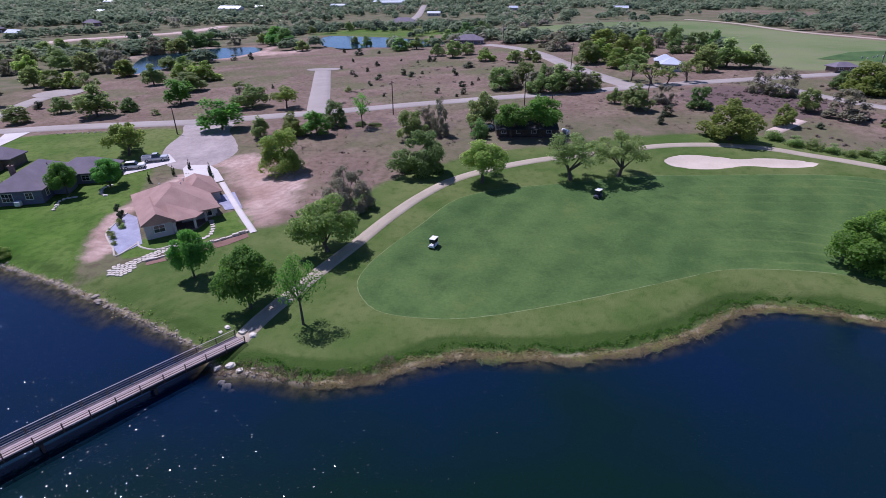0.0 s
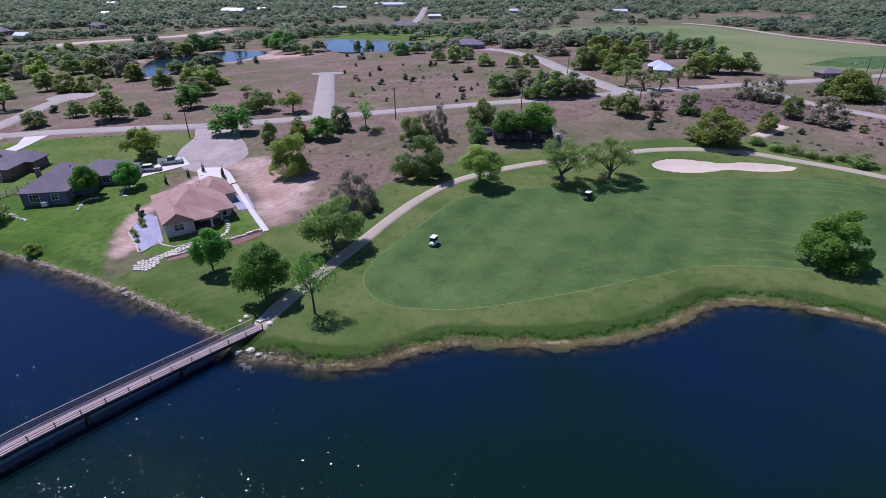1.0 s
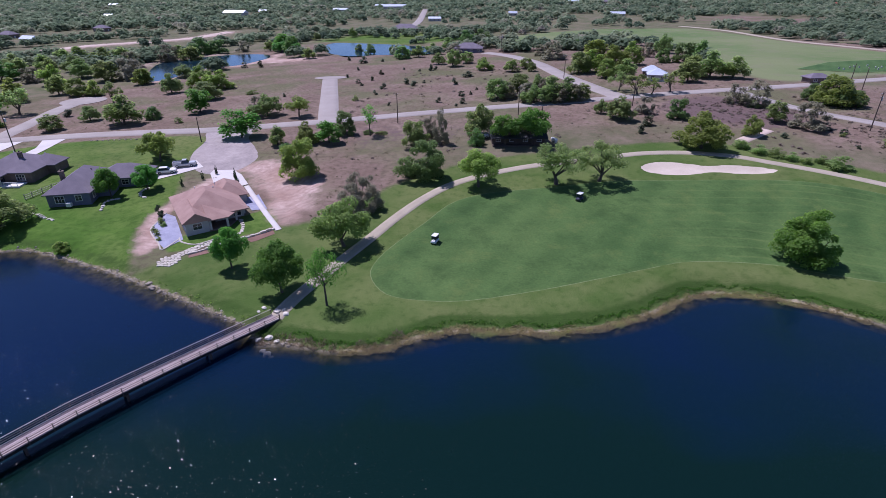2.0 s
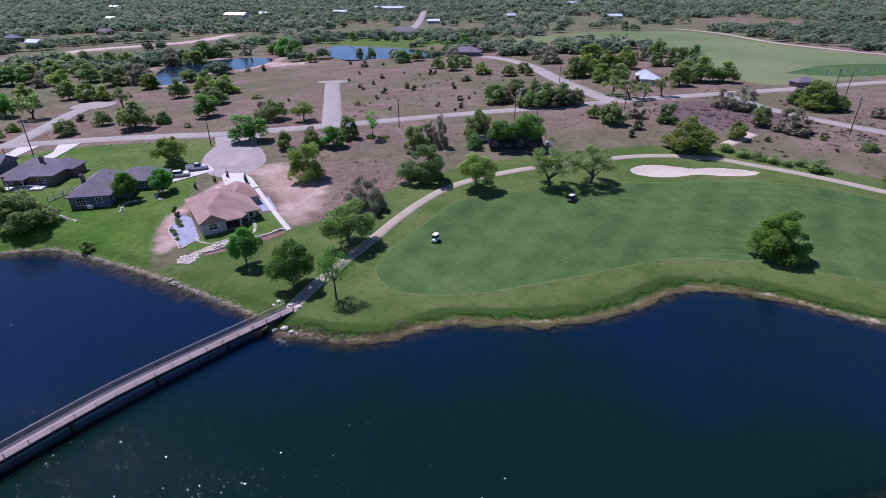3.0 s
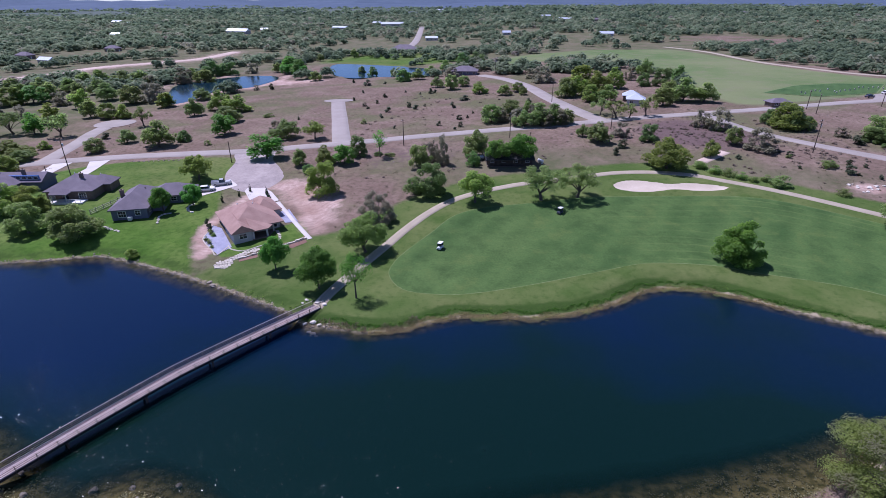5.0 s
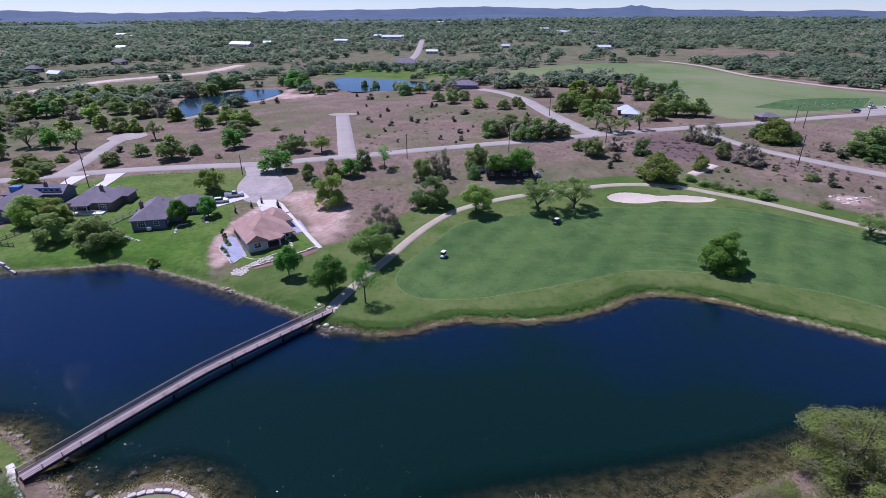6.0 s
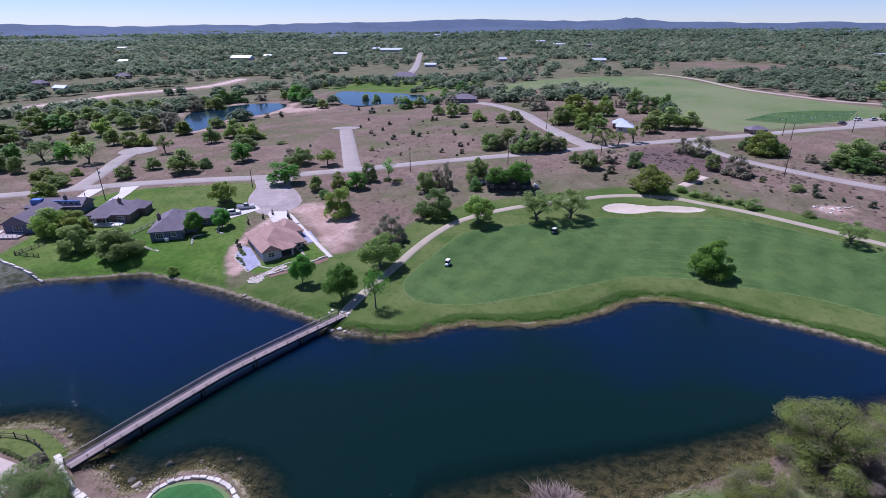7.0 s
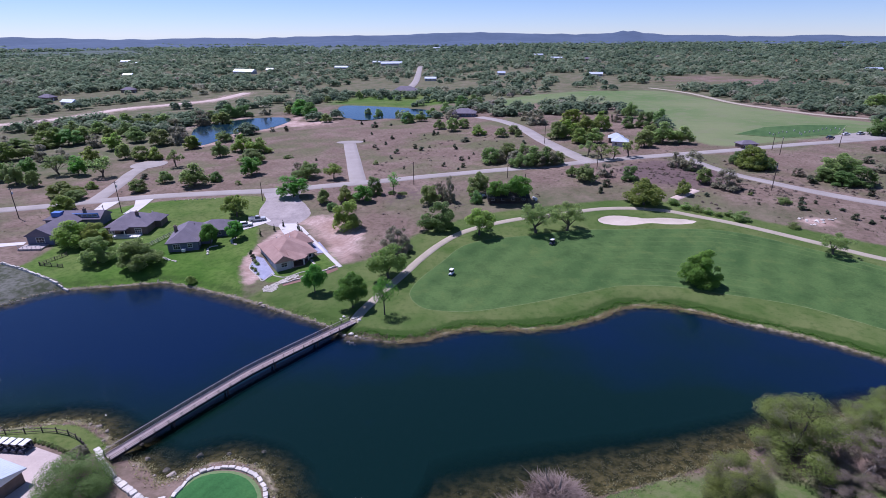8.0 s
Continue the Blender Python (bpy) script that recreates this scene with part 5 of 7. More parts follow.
# woods at the edges of the plan
for kind, x, y, h, w in (("dark", -206, 407, 11.5, 17), ("dark", -196, 414, 9.5, 15), ("grey", -217, 386, 9.2, 17), ("grey", -184, 427, 8, 10.5), ("bright", -156, 434, 12, 18), ("bright", -141, 410, 12, 15),
                         ("olive", -170.5, 286.8, 7.6, 10.3), ("grey", -187, 298.5, 11, 12)):
    tree(kind, x, y, h, w, int(x + y) % 3, True, group="trees on the pond banks")
grove(["olive", "oak", "dark", "oak", "grey"], -290, 245, 40, 34, 10, (7, 10), (10, 16), 11, "woodland oaks")
grove(["juniper", "bush", "juniper"], 100, 182, 40, 26, 10, (0.8, 1.8), (1.2, 2.6), 20)
grove(["oak", "dark", "bright"], 205, 214, 30, 26, 7, (8, 12), (12, 18), 22)
grove(["olive", "grey", "oak"], 78, 45, 14, 12, 8, (6, 9), (9, 13), 24)


def far_woods():
    """The wooded country behind, as one sheet of many tree crowns."""
    rng = np.random.RandomState(77)
    vs, fs, tones, base = [], [], [], 0
    bands = ((330, 620, 1900, 72, 9.5, 1.7), (620, 1100, 3800, 36, 11.0, 2.6), (1100, 2000, 5600, 18, 14.0, 4.4), (2000, 3600, 6400, 11, 22.0, 8.5))
    for y0, y1, count, n, wide, size in bands:
        y = rng.uniform(y0, y1, count * 3)
        x = rng.uniform(-1.0, 1.0, count * 3) * (y * 0.95 + 60)
        gap = 0.6 * waves(x, y, 260, 21) + 0.45 * waves(x, y * 0.6, 90, 22) + 0.4 * waves(x, y, 34, 23)
        thick = 0.10 + 0.17 * smoothstep(700, 1100, y) - 0.55 * np.exp(-((x + 120) / 150) ** 2 - ((y - 640) / 260) ** 2) - 0.35 * np.exp(-((x + 320) / 110) ** 2 - ((y - 560) / 120) ** 2)
        thick = thick + 0.24 * smoothstep(60, 260, np.abs(x - 40)) - 1.2 * np.exp(-((x - 290) / 90) ** 2 - ((y - 690) / 75) ** 2) - 0.5 * np.exp(-((x - 205) / 60) ** 2 - ((y - 620) / 40) ** 2)
        thick = thick - 0.45 * np.exp(-((x + 255) / 80) ** 2 - ((y - 372) / 55) ** 2)
        ok = gap * 0.75 + thick > 0.0
        if y0 < 1100:
            ok &= (inside_by(FIELD, x, y) < -4) & (inside_by(POND_WEST, x, y) < -5) & (inside_by(POND_EAST, x, y) < -4)
            for line, half in ((TRACK, 34), (TRACK_EAST, 9), (ROAD, 8), (FAR_ROAD, 9), (ROAD_NORTH, 8)):
                ok &= line_gap(line[::2], x, y) > half
            for hx, hy, r in HOUSE_ZONES:
                ok &= np.hypot(x - hx, y - hy) > r
            ok &= ~((np.abs(x + 25) < 130) & (y < 385))
        for hx, hy, hw, hd in FARMS:
            ok &= np.hypot((x - hx) / (hw * 0.55 + 6), (y - hy + 0.035 * hy) / (0.06 * hy + 10)) > 1
        x, y = x[ok][:count], y[ok][:count]
        z = height(x, y)
        w = wide * rng.uniform(0.6, 1.35, len(x))
        h = w * rng.uniform(0.6, 0.85, len(x))
        k = len(x)
        u = rng.normal(size=(k, n, 3))
        u /= np.linalg.norm(u, axis=2)[:, :, None]
        u[:, :, 2] = np.abs(u[:, :, 2]) * 1.0 - 0.22
        p = u * rng.uniform(0.55, 1.0, (k, n))[:, :, None] * np.stack([w * 0.5, w * 0.5, h * 0.62], 1)[:, None, :]
        p += np.stack([x, y, z + h * 0.36], 1)[:, None, :]
        nrm = u + rng.normal(size=u.shape) * 0.25 + np.array([-0.2, 0.12, 0.95])
        v, f = cards(p.reshape(-1, 3), nrm.reshape(-1, 3), rng.uniform(0.8, 1.4, k * n) * size * 1.12, rng, True)
        vs.append(v)
        # tone drops with distance: haze put into the trees' colour
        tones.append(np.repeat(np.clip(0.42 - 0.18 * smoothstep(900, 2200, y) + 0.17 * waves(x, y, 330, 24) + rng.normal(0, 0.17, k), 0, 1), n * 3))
        fs.append(f + base)
        base += len(v)
    me = bpy.data.meshes.new("far_woods")
    me.from_pydata(np.concatenate(vs).tolist(), [], np.concatenate(fs).tolist())
    me.materials.append(M["woods"])
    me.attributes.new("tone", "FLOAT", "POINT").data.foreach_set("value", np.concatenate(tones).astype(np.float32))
    me.update()
    tagged(new("far_woods", me), "wide rolling woodland of oaks and scrub", "woodland", "", "stuff")


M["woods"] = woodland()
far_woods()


# ---- bridge ----
def bridge():
    a, b = Vector((-59.05, 55.54, 0)), Vector((-30.85, 100.29, 0))
    span = (b - a).length
    e = thing("footbridge", "long weathered timber footbridge with rails across the lake", "bridge",
              Matrix.Translation(a) @ Matrix.Rotation(math.atan2(b.y - a.y, b.x - a.x), 4, "Z"))
    rise = lambda s: 0.12 + BRIDGE_RISE * (1 - abs(2 * s / span - 1) ** 1.35)
    half = 0.95
    bend = lambda s: BRIDGE_BEND * (1 - abs(2 * s / span - 1) ** 1.3)
    verts, faces = [], []
    rng = random.Random(4)
    n = int(span / 0.24)
    for i in range(n):
        s0, s1 = i * span / n + 0.004, (i + 1) * span / n - 0.004
        o, w = len(verts), half + rng.uniform(-0.03, 0.03)
        dz = rng.uniform(-0.008, 0.008)
        for s in (s0, s1):
            for y in (-w, w):
                verts += [(s, y + bend(s), rise(s) + dz), (s, y + bend(s), rise(s) - 0.06)]
        faces += [(o, o + 4, o + 6, o + 2), (o + 1, o + 3, o + 7, o + 5), (o, o + 1, o + 5, o + 4), (o + 2, o + 6, o + 7, o + 3), (o, o + 2, o + 3, o + 1), (o + 4, o + 5, o + 7, o + 6)]
    part_me("deck", mesh_of("deck", verts, faces, M["deck"]), e, label="pinkish grey weathered deck boards")
    def runner(name, y, dz, sy, sz, mat, label=""):
        bm = bmesh.new()
        k = 22
        rings = []
        for i in range(k + 1):
            s = i * span / k
            rings.append([bm.verts.new((s, y + bend(s) + p * sy / 2, rise(s) + dz + q * sz)) for p, q in ((-1, 0), (1, 0), (1, 1), (-1, 1))])
        for r, t in zip(rings, rings[1:]):
            for j in range(4):
                bm.faces.new((r[j], r[(j + 1) % 4], t[(j + 1) % 4], t[j]))
        bm.faces.new(rings[0])
        bm.faces.new(rings[-1][::-1])
        part(name, bm, mat, e, label)
    for side in (-1, 1):
        runner("kerb", side * (half - 0.06), 0.005, 0.09, 0.10, M["rail"], "pale timber kerb")
        runner("top_rail", side * (half + 0.06), 0.86, 0.09, 0.05, M["rail"], "pale capped top rail")
        runner("middle_rail", side * (half + 0.02), 0.58, 0.05, 0.06, M["timber"])
        runner("lower_rail", side * (half + 0.02), 0.30, 0.05, 0.06, M["timber"])
        # near-black colour stands in for the shade along the bridge's side
        runner("girder", side * (half - 0.35), -0.56, 0.30, 0.42, M["timber_dark"])
        runner("fascia", side * (half + 0.02), -0.40, 0.06, 0.34, M["timber_dark"])
        post = block(0.11, 0.11, 1.21, 0, 0, -0.35, 0.015)
        me = bpy.data.meshes.new("post")
        post.to_mesh(me)
        post.free()
        me.materials.append(M["timber"])
        for i in range(23):
            s = i * span / 22
            part_me("post", me, e, Matrix.Translation((s, side * (half + 0.1) + bend(s), rise(s))))
    me = bpy.data.meshes.new("pile")
    bm = tube([(0, 0, -6.0), (0, 0, 0)], [0.17, 0.15], 8)
    bm.to_mesh(me)
    bm.free()
    me.materials.append(M["timber"])
    for i in range(1, 5):
        s = i * span / 5
        for y in (-1.0, 1.0):
            part_me("pile", me, e, Matrix.Translation((s, y * 0.6 + bend(s), rise(s) - 0.62)))
        part("cap_beam", block(0.3, 1.8, 0.28, s, bend(s), rise(s) - 0.86, 0.02), M["timber"], e)


BRIDGE_RISE, BRIDGE_BEND = 0.45, 1.35
bridge()


# ---- stones ----
def boulder_mesh(name, seed, material, flat=0.7):
    rng = random.Random(seed)
    bm = bmesh.new()
    bmesh.ops.create_icosphere(bm, subdivisions=2, radius=0.5)
    for v in bm.verts:
        v.co *= 1 + 0.6 * noise.noise(v.co * 2.6 + Vector((seed * 3.1, 0, 0)))
        v.co.z *= flat
        v.co = Vector([max(-0.42, min(0.42, c)) for c in v.co])
    me = bpy.data.meshes.new(name)
    bm.to_mesh(me)
    bm.free()
    me.materials.append(material)
    return me


BOULDERS = [boulder_mesh("boulder", i, M["stone"]) for i in range(5)]
ROCKS = [boulder_mesh("rock", 10 + i, M["rock"]) for i in range(5)]


def boulder(x, y, size, seed, label, group="", meshes=None, long=1.0, turn=None, sink=0.25, name="boulder"):
    rng = random.Random(seed)
    sx, sy, sz = size * long, size * rng.uniform(0.6, 1.0), size * rng.uniform(0.4, 0.65)
    m = Matrix.LocRotScale((x, y, max(at(x, y), WATER - 0.5) + sz * (0.42 * 0.7 - sink * 0.4)), Euler((0, 0, rng.uniform(0, 6.28) if turn is None else turn)), (sx, sy, sz))
    ob = new(name, (meshes or BOULDERS)[seed % 5])
    ob.matrix_basis = m
    return tagged(ob, label, "rock", group)


for k, (x, y, s) in enumerate(((-31.2, 101.8, 1.2), (-30.3, 102.2, 0.9), (-29.6, 101.2, 1.0), (-33.6, 102.6, 1.0), (-34.2, 101.9, 0.8), (-29.6, 93.4, 1.5), (-30.6, 94.2, 1.0), (-28.9, 93.0, 0.9),
                               (-31.9, 96.1, 1.1), (-30.4, 96.4, 1.4), (-29.2, 96.0, 1.0), (-55.6, 108.4, 1.5), (-57.0, 109.6, 1.3), (-53.8, 107.4, 1.0), (-48.0, 54.2, 1.6), (-49.6, 55.4, 1.2), (-54.0, 57.4, 1.1), (-57.0, 60.5, 0.9),
                               (-64.5, 62.6, 1.0), (-66.5, 63.4, 1.2), (-68.5, 64.0, 0.8), (-46.0, 58.8, 1.3), (-41.5, 59.6, 0.9), (-36.0, 60.5, 0.8))):
    boulder(x, y, s, k, "rough grey-brown rock at the water's edge", "rocks along the shore", BOULDERS if k < 11 else ROCKS)
for k, p in enumerate(spline([(-83.7, 135.3), (-84.6, 137.3), (-85.6, 139.3), (-84.9, 140.8), (-83.8, 141.4)], 0.9)):
    boulder(p[0], p[1], 0.85, k, "white limestone rock ringing a lawn tree", "white rocks round lawn trees", long=1.1)
for k, p in enumerate(spline([(-78.2, 142.6), (-79.4, 143.2), (-80.6, 144.6), (-81.2, 146.6), (-80.6, 147.8)], 0.9)):
    boulder(p[0], p[1], 0.85, k + 2, "white limestone rock ringing a lawn tree", "white rocks round lawn trees", long=1.1)
for k, p in enumerate(spline([(-101.3, 134.5), (-98.5, 132.6), (-95.7, 132.0), (-93, 130.6), (-90.6, 129.8)], 1.0)):
    boulder(p[0], p[1], 0.9, k + 1, "white limestone rock in a low garden border", "white rocks in the border", long=1.2)
for k in range(10):
    boulder(-122 + k * 1.7, 184.6 + 0.2 * k, 0.8, k, "dark rock in a row along the roadside lawn", "rocks along the road", ROCKS)
for k in range(14):
    rng = random.Random(k)
    boulder(106 + rng.uniform(-7, 7), 166 + rng.uniform(-3, 3), rng.uniform(0.6, 1.6), k, "pinkish rubble stone on bare ground", "heap of rubble", BOULDERS)


def strewn(name, label, category, material, seed, count, line, spread, size, reeds=False, afloat=False):
    """Uncounted small stones or plants along the shore."""
    rng = np.random.RandomState(seed)
    i = rng.randint(0, len(line) - 1, count)
    p = line[i] + (line[i + 1] - line[i]) * rng.rand(count, 1)
    p = p + rng.normal(size=(count, 2)) * spread
    z = height(p[:, 0], p[:, 1])
    keep = (z > WATER - 0.25) & (z < WATER + (0.5 if reeds else 0.7))
    if afloat:
        keep = (z < WATER - 0.25) & (z > WATER - 1.25)
        z = np.maximum(z + 0.1, WATER - 0.45)
    p, z = p[keep], z[keep]
    if reeds:
        n = 7
        k = len(p)
        q = np.repeat(np.stack([p[:, 0], p[:, 1], z], 1), n, 0) + rng.normal(size=(k * n, 3)) * np.array([0.3, 0.3, 0.02 if afloat else 0.12]) + np.array([0, 0, 0.08 if afloat else 0.22])
        v, f = cards(q, rng.normal(size=q.shape) * np.array([1, 1, 0.6]) * (0.1 if afloat else 1) + np.array([0, 0, 1.0 if afloat else 0.4]), rng.uniform(0.5, 1.5, len(q)) * size, rng)
        faces = f.tolist()
    else:
        cube = np.array([(-1, -1, -0.5), (1, -1, -0.6), (1.1, 1, -0.5), (-1, 0.9, -0.6), (-0.6, -0.5, 0.6), (0.7, -0.6, 0.5), (0.5, 0.7, 0.7), (-0.7, 0.5, 0.5)]) * 0.5
        a = rng.uniform(0, 6.28, len(p))
        s = rng.uniform(0.4, 1.6, len(p)) ** 1.5 * size
        c, d = np.cos(a)[:, None], np.sin(a)[:, None]
        x, y = cube[None, :, 0], cube[None, :, 1]
        v = np.stack([(x * c - y * d) * s[:, None] + p[:, :1], (x * d + y * c) * s[:, None] + p[:, 1:], cube[None, :, 2] * s[:, None] * 0.8 + z[:, None] + 0.1 * s[:, None]], 2).reshape(-1, 3)
        o = (np.arange(len(p)) * 8)[:, None, None]
        f = np.array([(0, 3, 2, 1), (4, 5, 6, 7), (0, 1, 5, 4), (1, 2, 6, 5), (2, 3, 7, 6), (3, 0, 4, 7)])[None]
        faces = (f + o).reshape(-1, 4).tolist()
    me = bpy.data.meshes.new(name)
    me.from_pydata(v.tolist(), [], faces)
    me.materials.append(material)
    me.update()
    tagged(new(name, me), label, category, "", "stuff")


M["pebble"] = leaves("pebble_tones", (0.12, 0.10, 0.08), (0.46, 0.40, 0.33), (0.34, 0.30, 0.25), False)
M["reed"] = leaves("reed_leaves", (0.08, 0.13, 0.03), (0.17, 0.23, 0.06))
M["weed"] = leaves("dry_weeds", (0.12, 0.11, 0.055), (0.36, 0.31, 0.19))
FAR_LINE, NEAR_LINE = spline(FAR_SHORE, 1.5), spline(NEAR_SHORE, 1.5)
strewn("shore_stones", "small grey and tan stones along the water's edge", "stones", M["pebble"], 31, 1000, FAR_LINE[10:95], 0.32, 0.22)
strewn("near_shore_stones", "small grey and tan stones along the near shore", "stones", M["pebble"], 32, 330, NEAR_LINE[108:], 1.1, 0.28)
strewn("shore_weeds", "dry tan weeds along the shore", "weeds", M["weed"], 33, 320, FAR_LINE[20:], 0.35, 0.2, True)
strewn("shore_reeds", "green reeds and grass along the bank", "reeds", M["reed"], 34, 420, FAR_LINE[72:] + np.array([0, 1.8]), 0.5, 0.22, True)
M["pondweed"] = leaves("pondweed", (0.085, 0.075, 0.030), (0.175, 0.145, 0.065), None, False)
strewn("pondweed", "brown pondweed matted in the near shallows", "weeds", M["pondweed"], 36, 2600, NEAR_LINE[12:] + np.array([0, 4.5]), 3.2, 0.19, True, True)
strewn("near_shore_weeds", "dry brown weeds in the near shallows", "weeds", M["weed"], 35, 2200, NEAR_LINE, 1.2, 0.22, True)


def blades(name, label, material, seed, count, line, inner, outer, tall, broad, lean=0.5, patch=0.0):
    """Uncounted upright blades of grass or reed in a ragged band beside a line; inner and outer are the distances to its land side."""
    rng = np.random.RandomState(seed)
    i = rng.randint(0, len(line) - 1, count)
    d = line[i + 1] - line[i]
    side = np.stack([-d[:, 1], d[:, 0]], 1) / np.linalg.norm(d, axis=1)[:, None]
    p = line[i] + d * rng.rand(count, 1)
    ragged = 0.9 * waves(p[:, 0], p[:, 1], 9, seed) + 0.5 * waves(p[:, 0], p[:, 1], 3, seed + 1)
    p = p + side * (inner + ragged * 0.6 + (outer - inner) * rng.rand(count))[:, None]
    keep = waves(p[:, 0], p[:, 1], 16, seed + 2) + 0.5 * waves(p[:, 0], p[:, 1], 4, seed + 3) > patch
    p = p[keep]
    n = len(p)
    root = np.stack([p[:, 0], p[:, 1], np.maximum(height(p[:, 0], p[:, 1]), WATER - 0.05) - 0.03], 1)
    a = rng.uniform(0, 6.28, n)
    across = np.stack([np.cos(a), np.sin(a), 0 * a], 1) * (broad * rng.uniform(0.6, 1.4, n))[:, None]
    h = tall * rng.uniform(0.5, 1.3, n)
    tip = root + np.stack([rng.normal(size=n) * lean * h, rng.normal(size=n) * lean * h, h], 1)
    v = np.stack([root - across, root + across, tip], 1).reshape(-1, 3)
    me = mesh_of(name, v, np.arange(3 * n).reshape(n, 3).tolist(), material)
    tagged(new(name, me), label, "grass", "", "stuff")


M["tan_reed"] = leaves("tan_reeds", (0.28, 0.235, 0.13), (0.56, 0.48, 0.29), (0.46, 0.44, 0.22))
M["sage_reed"] = leaves("yellow_green_reeds", (0.25, 0.26, 0.10), (0.48, 0.46, 0.20), (0.38, 0.42, 0.16))
M["brown_reed"] = leaves("brown_grass", (0.12, 0.085, 0.065), (0.32, 0.245, 0.19), (0.24, 0.20, 0.16))
M["bank_grass"] = leaves("bank_grass", (0.040, 0.105, 0.018), (0.125, 0.215, 0.046), (0.09, 0.18, 0.034))
blades("brown_bank_grass", "dry brown grass hanging over the rocky bank", M["brown_reed"], 71, 2200, FAR_LINE[90:105], 0.0, 1.3, 0.35, 0.05, 0.8, -0.3)
blades("tan_reeds", "pale tan dead reeds matted along the water's edge", M["tan_reed"], 72, 15000, FAR_LINE[98:150], -0.9, 0.7, 0.16, 0.07, 2.0, -0.9)
blades("yellow_green_reeds", "yellowish green reed mat at the water's edge", M["sage_reed"], 73, 9000, FAR_LINE[104:146], -1.1, 0.3, 0.15, 0.07, 2.0, 0.1)
blades("bank_grass", "lush dark green grass along the top of the bank", M["bank_grass"], 74, 8000, FAR_LINE[92:], 0.95, 1.5, 0.30, 0.05, 0.7, -1.2)


def low_brush():
    """Low purplish brush in patches over the scrub."""
    rng = np.random.RandomState(95)
    x, y = rng.uniform(-75, 175, 9000), rng.uniform(160, 330, 9000)
    heavy = np.maximum(np.exp(-((x - 76) / 22) ** 2 - ((y - 218) / 16) ** 2), np.exp(-((x - 128) / 34) ** 2 - ((y - 197) / 14) ** 2))
    ok = rng.rand(len(x)) < 0.9 * heavy + 0.10 * (waves(x, y, 60, 53) > 0.2)
    ok &= (inside_by(ROUGH[::2], x, y) < -2) & (inside_by(DIRT[::2], x, y) < -1) & (inside_by(FIELD[::2], x, y) < -2) & (inside_by(LAWN[::2], x, y) < -1) & (inside_by(CLOSE_AREA[::2], x, y) < -1)
    for line, half in ((ROAD, 4.5), (ROAD_EAST, 4), (ROAD_NORTH, 5), (LANE, 5)):
        ok &= line_gap(line[::2], x, y) > half
    for hx, hy, r in HOUSE_ZONES:
        ok &= np.hypot(x - hx, y - hy) > min(r, 13)
    x, y = x[ok], y[ok]
    n = 14
    wide = rng.uniform(0.5, 1.3, len(x))
    u = rng.normal(size=(len(x), n, 3))
    u /= np.linalg.norm(u, axis=2)[:, :, None]
    u[:, :, 2] = np.abs(u[:, :, 2])
    q = np.stack([x, y, height(x, y)], 1)[:, None, :] + u * (wide[:, None] * rng.uniform(0.4, 1.0, (len(x), n)))[:, :, None] * np.array([0.8, 0.8, 0.6])
    v, f = cards(q.reshape(-1, 3), (u + np.array([-0.2, 0.1, 0.7])).reshape(-1, 3), np.repeat(wide, n) * 0.5, rng, True)
    me = mesh_of("low_brush", v, f.tolist(), M["low_brush"])
    tagged(new("low_brush", me), "low purplish brown brush over dry scrubland", "brush", "", "stuff")


M["low_brush"] = leaves("low_brush_twigs", (0.115, 0.082, 0.072), (0.215, 0.160, 0.140), (0.17, 0.15, 0.10), through=0.3)
low_brush()


def tufts():
    """Dry weeds and low brush strewn over the open scrub."""
    rng = np.random.RandomState(91)
    x, y = rng.uniform(-170, 190, 7000), rng.uniform(128, 330, 7000)
    ok = (waves(x, y, 40, 51) + 0.6 * waves(x, y, 11, 52) > -0.1) & (inside_by(ROUGH[::2], x, y) < -1) & (inside_by(LAWN[::2], x, y) < -1) & (inside_by(DIRT[::2], x, y) < -1)
    for line, half in ((ROAD, 4), (ROAD_EAST, 3.5), (ROAD_NORTH, 4.5), (LANE, 4), (LANE_WEST, 4)):
        ok &= line_gap(line[::2], x, y) > half
    for poly in (CLOSE_AREA, POND_WEST, FIELD, GARDEN):
        ok &= inside_by(poly[::2], x, y) < -0.5
    for hx, hy, r in HOUSE_ZONES + [(-84, 303, 12), (-172, 247, 10)]:
        ok &= np.hypot(x - hx, y - hy) > min(r, 13)
    x, y = x[ok], y[ok]
    z = height(x, y)
    n = 3
    q = np.repeat(np.stack([x, y, z], 1), n, 0) + rng.normal(size=(len(x) * n, 3)) * np.array([0.3, 0.3, 0.03]) + np.array([0, 0, 0.07])
    v, f = cards(q, rng.normal(size=q.shape) * 0.4 + np.array([0, 0, 1.5]), np.repeat(rng.uniform(0.15, 0.5, len(x)), n), rng)
    me = bpy.data.meshes.new("scrub_tufts")
    me.from_pydata(v.tolist(), [], f.tolist())
    me.materials.append(M["tuft"])
    me.update()
    tagged(new("scrub_tufts", me), "dry brown and green weeds over bare scrubland", "weeds", "", "stuff")


M["tuft"] = leaves("tuft_tones", (0.15, 0.13, 0.085), (0.25, 0.215, 0.155), (0.17, 0.18, 0.10))
tufts()

